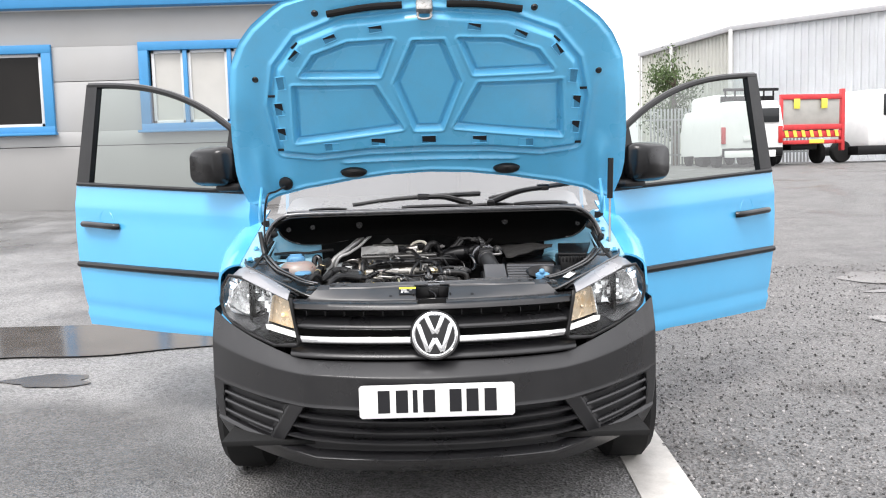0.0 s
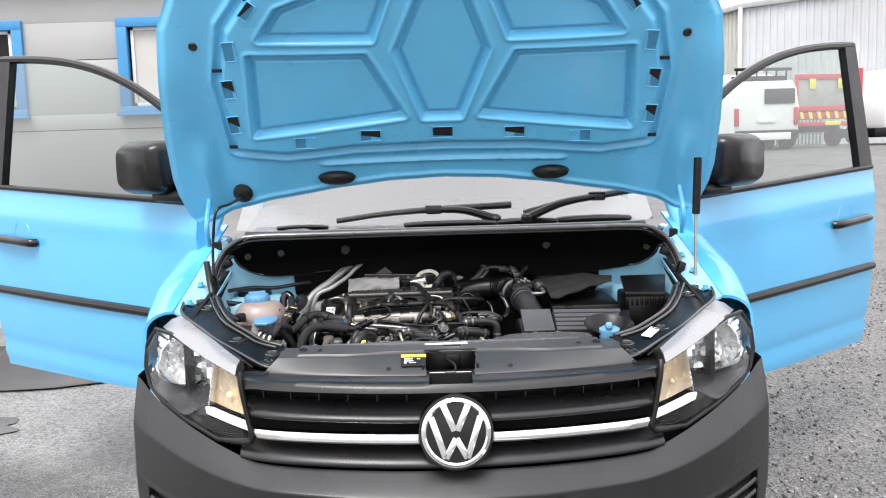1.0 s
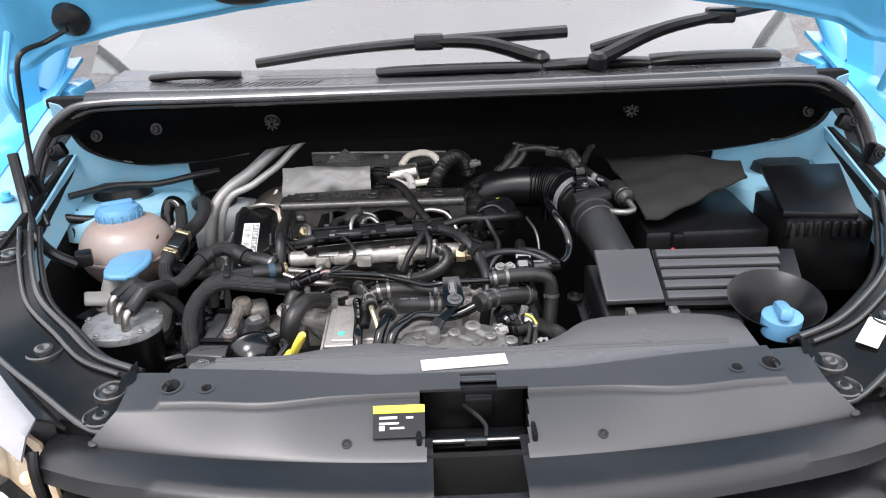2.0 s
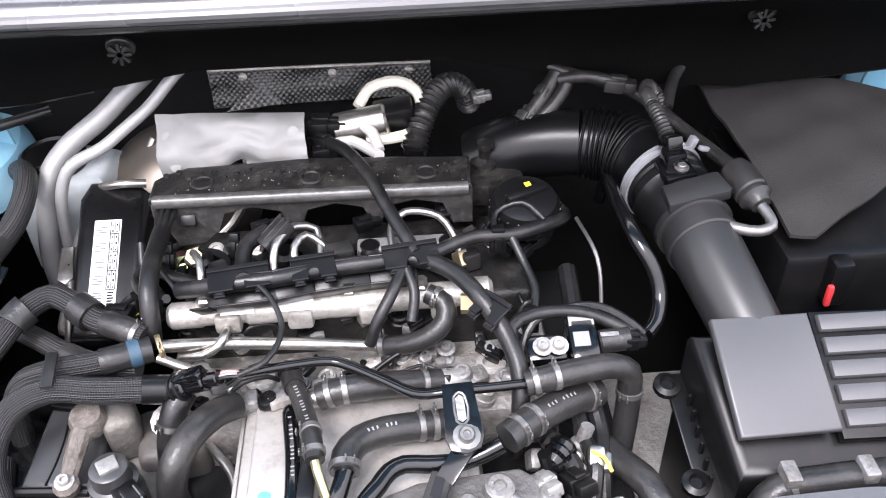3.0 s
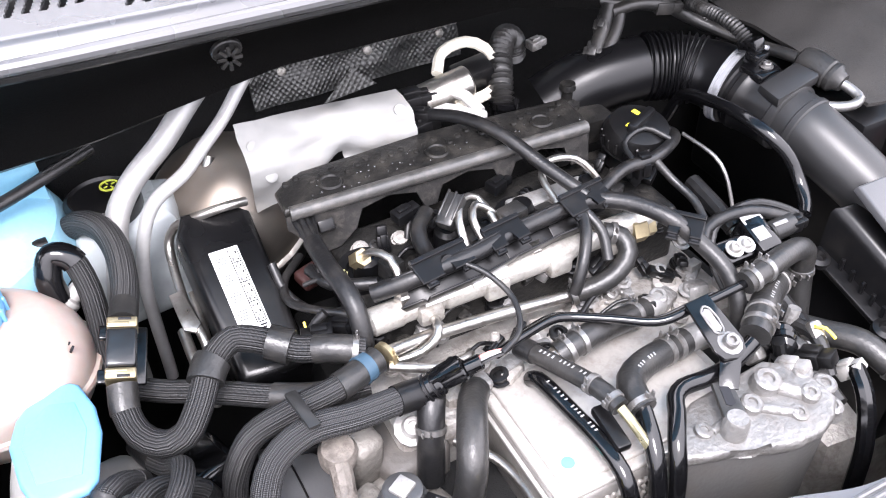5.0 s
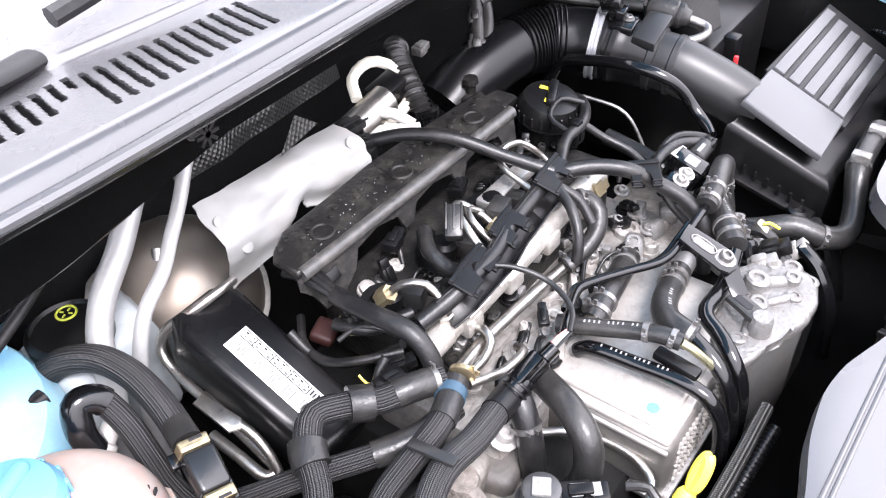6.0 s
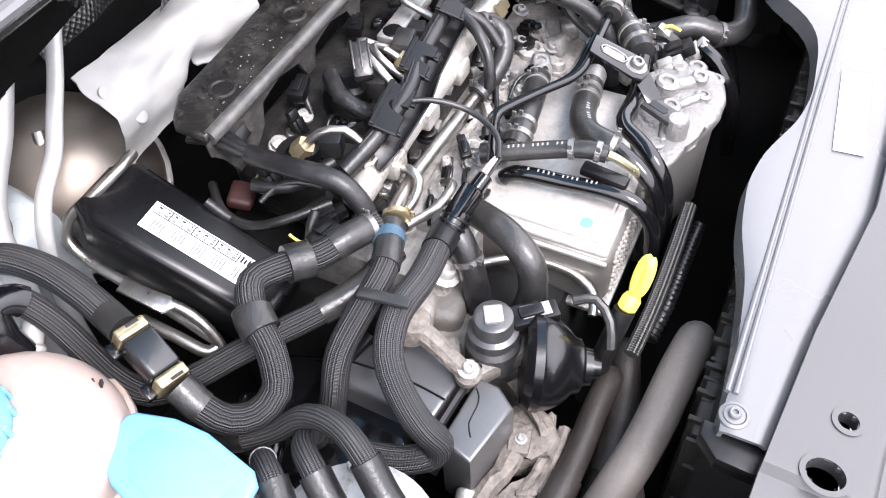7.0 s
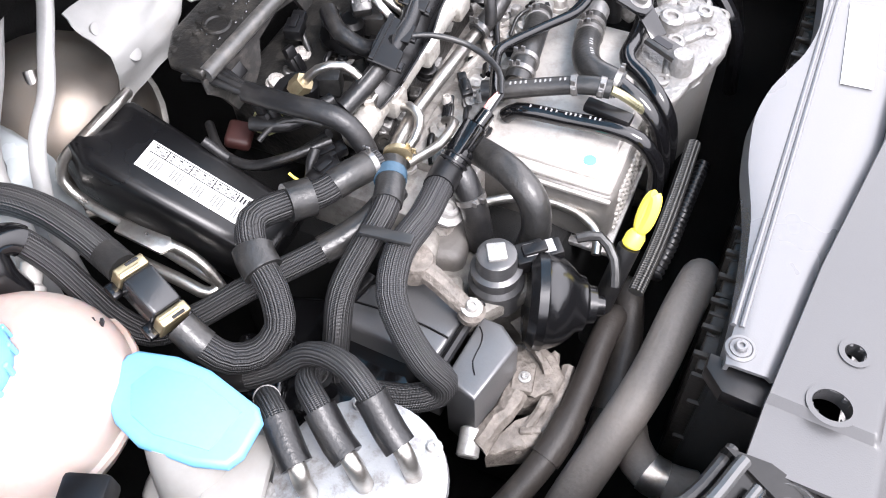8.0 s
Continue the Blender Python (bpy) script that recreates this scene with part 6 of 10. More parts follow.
# dark lamp carriers either side, with deep bolts and doubled seals
for s in (-1, 1):
    car = thing("lamp_carrier", "glossy black lamp carrier with recessed bolts", "panel", group="lamp carriers")
    bead = [(0.735, 0.610, 0.900), (0.714, 0.522, 0.888), (0.645, 0.422, 0.871), (0.578, 0.340, 0.852), (0.510, 0.290, 0.828), (0.448, 0.248, 0.806)]
    seal = [(0.655, 0.655, 0.908), (0.615, 0.552, 0.890), (0.567, 0.456, 0.873), (0.509, 0.395, 0.856), (0.464, 0.364, 0.842), (0.411, 0.345, 0.832)]
    if s < 0:
        seal[-2:] = [(0.462, 0.350, 0.842), (0.413, 0.330, 0.833)]
    mid = [tuple((Vector(a) + Vector(b)) / 2 + Vector((0, 0, -0.004))) for a, b in zip(bead, seal)]
    rails = [[(s * x, y, z) for x, y, z in r] for r in (bead, mid, seal)]
    bm = B()
    sheet(bm, rails, 0.008)
    part("plate", bm, CARRIER, car, smooth=50)
    bm = B()
    vs = [bm.verts.new(p) for p in ((s * 0.448, 0.248, 0.806), (s * 0.43, 0.297, 0.816), (s * 0.411, 0.345, 0.832), (s * 0.402, 0.30, 0.815), (s * 0.404, 0.246, 0.802))]
    bm.faces.new(vs)
    bmesh.ops.recalc_face_normals(bm, faces=bm.faces)
    bmesh.ops.solidify(bm, geom=bm.faces[:], thickness=0.008)
    part("end_plate", bm, CARRIER, car)
    for dx, dy, dz, rr, mm in ((0.0, 0.0, 0.003, 0.0046, SEAL), (0.013, -0.011, 0.002, 0.0034, SEAL), (-0.009, 0.007, -0.006, 0.0045, RUBBER)):
        bm = B()
        tube(bm, [(s * (x + dx), y + dy, z + dz) for x, y, z in seal], rr, 10)
        part("seal", bm, mm, car)
    bm = B()
    tube(bm, [(s * x, y, z + 0.003) for x, y, z in bead] + [(s * 0.43, 0.243, 0.804), (s * 0.408, 0.246, 0.803)], 0.004, 10)
    part("edge_bead", bm, SEAL, car)
    for x, y, z, r in ((0.532, 0.366, 0.845, 0.025), (0.430, 0.298, 0.822, 0.020), (0.432, 0.262, 0.810, 0.021), (0.657, 0.575, 0.890, 0.024), (0.690, 0.628, 0.901, 0.015)):
        bm = B()
        lathe(bm, (s * x, y, z), (0, -0.1, 1), [(r, -0.004), (r, 0.004), (r * 0.9, 0.005), (r * 0.78, 0.001), (r * 0.5, 0.001), (r * 0.46, 0.006), (r * 0.3, 0.007), (0, 0.004)], 20)
        part("bolt", bm, SEAL, car)
    bm = B()
    lathe(bm, (s * 0.628, 0.462, 0.869), (0, 0, 1), [(0.006, 0), (0.004, 0.002), (0, 0.001)], 10)
    part("clip", bm, INK, car)
    if s > 0:
        bm = B()
        m = plane_at((0.500, 0.338, 0.8395), (0.62, 0.70, 0.24), (-0.60, 0.62, 0.10))
        if m.to_3x3().col[2].z < 0:
            m = m @ Matrix.Rotation(math.pi, 4, "X")
        prism(bm, [(-0.026, -0.013), (0.024, -0.013), (0.026, -0.011), (0.026, 0.011), (0.024, 0.013), (-0.026, 0.013)], 0.0015, m @ Matrix.Translation((0, 0, 0.001)))
        part("backing", bm, PAPER, slab)

# scuttle: felt-lined bulkhead, its lip, the cowl with louvres
scuttle = thing("scuttle", "black felt-lined bulkhead under a pale grey cowl lip", "panel")
SCUT = mat("scuttle_felt", (0.0022, 0.0021, 0.002), 0.85, 0, 0.3, 12, 0.5, 500, spec=0.06)
LIP_GLOSS = mat("gloss_rubber_lip", (0.012, 0.012, 0.012), 0.2, 0, 0.15, 12, 0.03, 300, spec=0.8)
COWL = mat("cowl_grey_plastic", (0.075, 0.075, 0.078), 0.27, 0, 0.08, 6, 0.10, 700, bdist=0.0005, spec=0.8, coat=0.3)
low = table([-0.652, -0.645, -0.635, -0.613, -0.574, -0.521, -0.43, -0.25, 0.0, 0.16, 0.31, 0.49, 0.543, 0.598, 0.632, 0.645, 0.652], [1.02, 0.995, 0.972, 0.951, 0.934, 0.930, 0.935, 0.962, 0.962, 0.925, 0.910, 0.922, 0.928, 0.939, 0.960, 0.985, 1.02])
bm = B()


def felt(i, j):
    x = 0.652 * (1 - (1 - abs(i / 40 - 1)) ** 1.5) * (1 if i > 40 else -1)
    t = j / 14
    e = max(0.0, (abs(x) - 0.56) / 0.092)
    zt = 1.055 - 0.03 * e * e
    z = low(x) + (zt - low(x)) * t
    y = 0.90 - 0.085 * t + 0.03 * math.sin(math.pi * t) - 0.045 * e * e
    return (x, y, z)


grid(bm, 80, 14, felt)
bmesh.ops.recalc_face_normals(bm, faces=bm.faces)
bmesh.ops.solidify(bm, geom=bm.faces[:], thickness=0.012)
part("felt", bm, SCUT, scuttle)
for x in (-0.305, 0.305):
    bm = B()
    lathe(bm, (x, 0.847, 1.012), (0, -0.9, -0.45), [(0.0135, -0.002), (0.0135, 0.001), (0.0125, 0.002), (0.005, 0.0025), (0.004, 0.004), (0, 0.004)], 24)
    for a in range(4):
        an = a * math.pi / 4
        box(bm, (x, 0.840, 1.008), (0.022, 0.003, 0.003), 0, (0, math.degrees(an), 0))
    part("clip", bm, RUBBER_GREY, scuttle)
for x, y, z in ((-0.60, 0.85, 1.0), (0.612, 0.865, 0.994), (-0.50, 0.855, 1.007)):
    bolt(scuttle, (x, y - 0.015, z), (0, -1, 0.2), 0.006, BLACK)
for s in (-1, 1):
    bm = B()
    edge = [s * q for q in (0.36, 0.42, 0.47, 0.52, 0.56, 0.595, 0.62, 0.636, 0.645, 0.651)]
    ends = [max(0.0, (abs(x) - 0.56) / 0.092) for x in edge]
    tube(bm, [(x, 0.893 - 0.045 * e * e, low(x) + 0.002) for x, e in zip(edge, ends)] + [(s * 0.650, 0.83, 1.036)], 0.0048, 10)
    part("felt_edge", bm, LIP_GLOSS, scuttle)
# pale rim along the cowl's front, turning down at both ends to the carriers
rim = [(0.700, 0.765, 0.915), (0.694, 0.775, 0.955), (0.676, 0.785, 1.000), (0.648, 0.790, 1.036), (0.612, 0.792, 1.059), (0.56, 0.792, 1.0655), (0.42, 0.786, 1.0665), (0.25, 0.782, 1.067), (0.0, 0.780, 1.0675)]
rim = [(-x, y, z) for x, y, z in rim] + [(x, y, z) for x, y, z in rim[-2::-1]]
bm = B()
tube(bm, rim, 0.0058, 10)
part("rim", bm, COWL, scuttle, "pale grey rim of the cowl")
bm = B()
tube(bm, [(x * 0.985, y + 0.008, z - 0.011) for x, y, z in rim], 0.0052, 10)
part("lip_seal", bm, LIP_GLOSS, scuttle)
for s in (-1, 1):
    bm = B()
    sheet(bm, [[(s * x, y, z) for x, y, z in r] for r in (
        [(0.698, 0.765, 0.935), (0.684, 0.780, 0.985), (0.655, 0.788, 1.028), (0.612, 0.792, 1.060)],
        [(0.690, 0.790, 0.940), (0.672, 0.805, 0.988), (0.640, 0.815, 1.028), (0.600, 0.830, 1.058)],
        [(0.672, 0.815, 0.950), (0.655, 0.830, 0.990), (0.625, 0.845, 1.022), (0.590, 0.870, 1.045)])], 0.004)
    part("rim_end", bm, COWL, scuttle)
    bm = B()
    box(bm, (s * 0.690, 0.765, 0.935), (0.022, 0.03, 0.045), 0.006, (0, s * 20, 0))
    box(bm, (s * 0.655, 0.80, 0.985), (0.03, 0.02, 0.026), 0.006, (0, s * 25, 0))
    part("end_clip", bm, BLACK, scuttle)
    for q in ((0.662, 0.79, 0.99), (0.692, 0.745, 0.945)):
        bolt(scuttle, (s * q[0], q[1], q[2]), (0, -1, 0.3), 0.005, BLACK)
    bm = B()
    tube(bm, [(s * 0.700, 0.762, 0.925), (s * 0.706, 0.742, 0.905), (s * 0.700, 0.71, 0.895), (s * 0.68, 0.68, 0.900)], 0.0065, 10)
    part("drain_hose", bm, RUBBER, scuttle)
bm = B()


def cowl_uv(i, j):
    return -0.60 + 1.20 * i / 780, j / 60


def cowl_pt(i, j):
    x, t = cowl_uv(i, j)
    y = 0.779 + 0.02 * (x / 0.6) ** 2 + t * (0.178 + 0.05 * (x / 0.6) ** 2)
    z = 1.080 - 0.010 * t - 0.004 * math.sin(math.pi * t) + 0.004 * smooth(0.68, 0.72, t)
    z -= 0.018 * smooth(0.10, 0.0, t)
    return (x, y, float(z))


# slanting round-ended slots: a run of twelve each side and a shorter run beyond it
SLOTS = [(-0.3705 + 0.0129 * k, 0.830 - 0.0008 * k, 0.890 - 0.0008 * k) for k in range(12)]
SLOTS += [(-0.3830, 0.880, 0.896), (-0.3955, 0.870, 0.896)] + [(-0.4085 - 0.0129 * k, 0.857, 0.896) for k in range(5)]


def louvre(i, j):
    x, y, z = cowl_pt(i + 0.5, j + 0.5)
    x = -abs(x)
    for x0, y0, y1 in SLOTS:
        if abs(x - x0) < 0.022:
            c = min(max(y, y0), y1)
            if (x - x0 - 0.21 * (c - 0.838)) ** 2 + (y - c) ** 2 < 0.0032 ** 2:
                return True
    return False


grid(bm, 780, 60, cowl_pt, louvre)
bmesh.ops.recalc_face_normals(bm, faces=bm.faces)
bmesh.ops.solidify(bm, geom=bm.faces[:], thickness=0.003)
part("cowl", bm, COWL, scuttle, "pale grey cowl with louvres", 40)
bm = B()
box(bm, (0, 0.91, 1.045), (1.14, 0.14, 0.015), 0)
part("cowl_drain", bm, INK, scuttle)
for x0, x1, y, r in ((-0.52, -0.37, 0.925, 0.015), (-0.12, 0.15, 0.900, 0.020), (0.17, 0.34, 0.912, 0.022), (0.36, 0.57, 0.925, 0.026)):
    bm = B()
    tube(bm, [(x0, y + 0.01, 1.080), (x0 + 0.03, y, 1.088), ((x0 + x1) / 2, y - 0.003, 1.092), (x1 - 0.03, y, 1.088), (x1, y + 0.01, 1.080)], r, 14)
    for v in bm.verts:
        v.co.z = 1.076 + (v.co.z - 1.083) * 0.42
    part("cowl_hump", bm, BLACK, scuttle)


def wiper(pivot, elbow, tip0, tip1):
    w = thing("wiper", "black windscreen wiper resting low on the glass", "wiper", group="wipers")
    bm = B()
    tube(bm, [pivot, (Vector(pivot) + Vector(elbow)) / 2 + Vector((0, 0, 0.012)), elbow], 0.014, 8, r1=0.010)
    part("arm", bm, BLACK, w)
    bm = B()
    lathe(bm, Vector(pivot) - Vector((0, 0, 0.01)), (0, -0.3, 1), [(0.018, 0), (0.016, 0.018), (0.008, 0.024), (0, 0.024)], 16)
    part("pivot_cap", bm, BLACK, w)
    bm = B()
    tube(bm, [tip0, (Vector(tip0) + Vector(elbow)) / 2 + Vector((0, 0, 0.004)), elbow, tip1], 0.0085, 8, r1=0.0115)
    part("blade", bm, RUBBER, w)
    bm = B()
    box(bm, elbow, (0.052, 0.022, 0.028), 0.005)
    part("joint", bm, GLOSS_BLACK, w)


wiper((0.16, 0.93, 1.085), (-0.035, 0.945, 1.119), (-0.34, 0.945, 1.092), (0.21, 0.962, 1.126))
wiper((0.25, 0.875, 1.090), (0.48, 0.955, 1.146), (0.245, 0.90, 1.105), (0.64, 1.0, 1.165))

# bay floor, front crossmember and dark depths
bm = B()
box(bm, (0, 0.62, 0.30), (1.5, 0.9, 0.02), 0.004)
part("undertray", bm, MATT_BLACK, van)
bm = B()
box(bm, (0, 1.02, 0.66), (1.5, 0.03, 0.74), 0.004)
part("firewall", bm, MATT_BLACK, van)
radiator = thing("radiator_fan", "black radiator fan shroud with ribs behind the front panel", "radiator")
bm = B()
box(bm, (0.027, 0.335, 0.57), (0.746, 0.05, 0.44), 0.01)
part("shroud", bm, MATT_BLACK, radiator)
SHROUD = mat("dusty_brown_black_plastic", (0.011, 0.0095, 0.0085), 0.5, 0, 0.3, 14, 0.3, 260, dirt=(0.030, 0.026, 0.022), dirt_amt=0.7, dirt_scale=20)
for k in range(41):
    bm = B()
    box(bm, (-0.335 + 0.018 * k, 0.366, 0.68), (0.0035, 0.012 + 0.004 * math.sin(k * 2.3), 0.20), 0.0010)
    part("rib", bm, SHROUD, radiator)
for k in range(3):
    bm = B()
    box(bm, (0.025, 0.362, 0.745 - 0.06 * k), (0.73, 0.012, 0.004), 0.002)
    part("rail", bm, SHROUD, radiator)
bm = B()
box(bm, (0.02, 0.362, 0.775), (0.70, 0.016, 0.008), 0.003)
part("top_rail", bm, SHROUD, radiator)
for k in range(28):
    bm = B()
    box(bm, (-0.32 + 0.024 * k, 0.368, 0.782), (0.004, 0.014, 0.005), 0.0010)
    part("comb", bm, SHROUD, radiator)

# ---- engine ----
engine = thing("diesel_engine", "dusty turbo diesel engine with black covers and aluminium castings", "engine")
DUSTY = mat("dusty_black_cover", (0.010, 0.0097, 0.0093), 0.36, 0, 0.3, 16, 0.4, 260, dirt=(0.052, 0.048, 0.042), dirt_amt=0.6, dirt_scale=42)
RUSTY = mat("stained_casting", (0.40, 0.38, 0.355), 0.5, 0.45, 0.3, 30, 0.7, 220, dirt=(0.12, 0.09, 0.068), dirt_amt=0.6, dirt_scale=42)


def eng(name, bm, material, label="", smooth_angle=35, parent=None):
    return part(name, bm, material, parent or engine, label, smooth_angle)


bm = B()
box(bm, (-0.08, 0.67, 0.52), (0.44, 0.34, 0.40), 0.02)
eng("block", bm, MATT_BLACK)
bm = B()
box(bm, (0.26, 0.62, 0.48), (0.26, 0.30, 0.30), 0.05)
eng("gearbox", bm, RUSTY)
# cylinder head, a rough casting with bosses
bm = B()
box(bm, (-0.10, 0.655, 0.74), (0.36, 0.14, 0.06), 0.008)
box(bm, (-0.08, 0.625, 0.765), (0.30, 0.05, 0.03), 0.006)
for x in (-0.19, -0.12, -0.05, 0.02):
    lathe(bm, (x, 0.627, 0.76), (0, 0, 1), [(0.016, 0), (0.014, 0.026), (0.008, 0.028), (0.007, 0.022), (0, 0.022)], 14)
eng("cylinder_head", bm, RUSTY, "stained aluminium cylinder head")
rng = random.Random(21)
for x, y, z in ((-0.129, 0.689, 0.786), (-0.06, 0.64, 0.787), (-0.02, 0.645, 0.79), (0.02, 0.64, 0.79), (0.056, 0.655, 0.80), (-0.10, 0.605, 0.782), (0.03, 0.61, 0.785)):
    bolt(engine, (x, y, z), (0, -0.25, 1), 0.0052, ALU)
for k in range(9):
    bm = B()
    x = -0.2 + 0.034 * k
    box(bm, (x, 0.606 + rng.uniform(-0.006, 0.006), 0.782), (0.022, 0.018, 0.02), 0.004, (rng.uniform(-20, 20), 0, rng.uniform(-30, 30)))
    eng("casting_rib", bm, ALU)
# valve cover with coil wells
bm = B()
box(bm, (-0.098, 0.735, 0.795), (0.325, 0.125, 0.07), 0.008, seg=4)
eng("valve_cover", bm, DUSTY, "black plastic valve cover")
for x in (-0.245, -0.165, -0.085, -0.01):
    bm = B()
    lathe(bm, (x, 0.728, 0.832), (0, -0.15, 1), [(0.026, 0), (0.026, 0.006), (0.018, 0.006), (0.015, -0.006), (0.0, -0.006)], 18)
    lathe(bm, (x, 0.728, 0.83), (0, -0.15, 1), [(0.012, 0), (0.012, 0.022), (0.008, 0.026), (0, 0.026)], 12)
    eng("injector_well", bm, BLACK)
    bm = B()
    box(bm, (x + 0.018, 0.712, 0.842), (0.018, 0.02, 0.02), 0.003, (0, 0, 20))
    eng("injector_plug", bm, RUBBER_GREY)
# the long dusty trough bracket along its back, front skirt with arches
bm = B()
TL, TR = Vector((-0.296, 0.800, 0.878)), Vector((0.017, 0.789, 0.881))
tm = plane_at(TL, TR - TL, (0, 1, 0.05))
LN = (TR - TL).length
prism(bm, [(0, -0.022), (LN, -0.022), (LN, 0.026), (LN * 0.5, 0.032), (0.03, 0.028), (0.008, 0.016), (0, 0.008)], 0.010, tm, 0.004, 3)
trough = eng("cover_bracket", bm, DUSTY, "long dusty black bracket over the injectors")
SKIRT = mat("grey_speckled_plastic", (0.020, 0.0195, 0.019), 0.40, 0, 0.35, 60, 0.18, 320, spec=0.42, dirt=(0.075, 0.068, 0.062), dirt_amt=0.7, dirt_scale=110)
bm = B()
sk = plane_at(TL + Vector((0, -0.021, 0.004)), TR - TL, (0, -0.12, -1))
prof = [(0.0, 0.0), (LN, 0.0), (LN, 0.040), (LN - 0.02, 0.040)]
for c in (0.82, 0.57, 0.31):
    prof += [(LN * c + 0.034, 0.036), (LN * c + 0.028, 0.016), (LN * c, 0.010), (LN * c - 0.028, 0.016), (LN * c - 0.034, 0.036)]
prof += [(0.045, 0.050), (0.02, 0.052), (0.012, 0.030), (0.0, 0.018)]
prism(bm, prof, 0.004, sk, 0.001, 1)
part("skirt", bm, SKIRT, trough, "grey speckled front skirt with arches")
# rounded front edge; its lighter grey paints in the sky's reflection
bm = B()
tube(bm, [TL + Vector((0.004, -0.021, 0.003)), TL.lerp(TR, 0.5) + Vector((0, -0.021, 0.003)), TR + Vector((-0.004, -0.021, 0.003))], 0.0068, 16)
part("front_edge", bm, mat("sky_sheen_edge", (0.045, 0.044, 0.042), 0.33, 0, 0.3, 40, 0.15, 300, spec=0.6, dirt=(0.11, 0.10, 0.09), dirt_amt=0.6, dirt_scale=80), trough, "rounded front edge, coloured paler for its sky sheen", 60)
for k in range(26):
    bm = B()
    p = TL.lerp(TR, 0.04 + 0.92 * k / 25) + Vector((0, 0.012 + 0.006 * math.sin(k * 2.1), 0.0105))
    lathe(bm, p, (0, 0, 1), [(0.0035, 0), (0.003, 0.002), (0, 0.0024)], 8)
    part("stud", bm, DUSTY, trough)
for f in (0.16, 0.5, 0.86):
    bm = B()
    lathe(bm, TL.lerp(TR, f) + Vector((0, -0.002, 0.0105)), (0, 0, 1), [(0.012, 0), (0.011, 0.002), (0.009, 0.002), (0.008, 0.0005), (0, 0.0005)], 20)
    part("boss", bm, DUSTY, trough)
# water drops left on the bracket
rng = random.Random(31)
drop_bm = B()
for k in range(80):
    p = TL.lerp(TR, rng.uniform(0.08, 0.98)) + Vector((0, rng.uniform(-0.018, 0.024), 0.0102))
    r = rng.uniform(0.0005, 0.0014)
    lathe(drop_bm, p, (0, 0, 1), [(r, 0), (r * 0.85, r * 0.35), (r * 0.45, r * 0.6), (0, r * 0.65)], 8)
tagged(part("water_drops", drop_bm, mat("water_drop", (0.02, 0.02, 0.02), 0.05, 0, 0.1, 30, 0.0, rvar=0.02, spec=0.8), None), "small water drops standing on the black bracket", "water", kind="stuff")
# oil filler cap
bm = B()
lathe(bm, (0.067, 0.760, 0.835), (0, -0.18, 1), [(0.030, 0), (0.030, 0.016), (0.036, 0.022)], 24)
lathe(bm, (0.067, 0.756, 0.857), (0, -0.18, 1), [(0.034, 0), (0.035, 0.012), (0.030, 0.022), (0.020, 0.026), (0, 0.027)], 28)
cap = eng("oil_filler_cap", bm, BLACK, "black oil filler cap with yellow marks")
for k in range(20):
    bm = B()
    an = k / 20 * 2 * math.pi
    box(bm, (0.067 + 0.0345 * math.cos(an), 0.755 + 0.0345 * math.sin(an), 0.864), (0.003, 0.0035, 0.012), 0.001, (0, 0, math.degrees(an)), 1)
    part("knurl", bm, BLACK, cap)
bm = B()
box(bm, (0.067, 0.751, 0.885), (0.044, 0.010, 0.010), 0.003, (10, 0, 25))
part("grip", bm, BLACK, cap)
for dx, dy in ((0.004, 0.012), (-0.016, -0.006)):
    bm = B()
    box(bm, (0.067 + dx, 0.752 + dy, 0.8848), (0.006, 0.009, 0.0012), 0, (10, 0, 20))
    part("mark", bm, YELLOW_TAG, cap)
bm = B()
lathe(bm, (0.036, 0.836, 0.850), (0, 0, 1), [(0.016, 0), (0.014, 0.02), (0.006, 0.024), (0.006, 0.034), (0.009, 0.036), (0.008, 0.042), (0, 0.043)], 16)
box(bm, (0.03, 0.82, 0.85), (0.09, 0.05, 0.03), 0.008)
eng("rear_cover", bm, DUSTY)

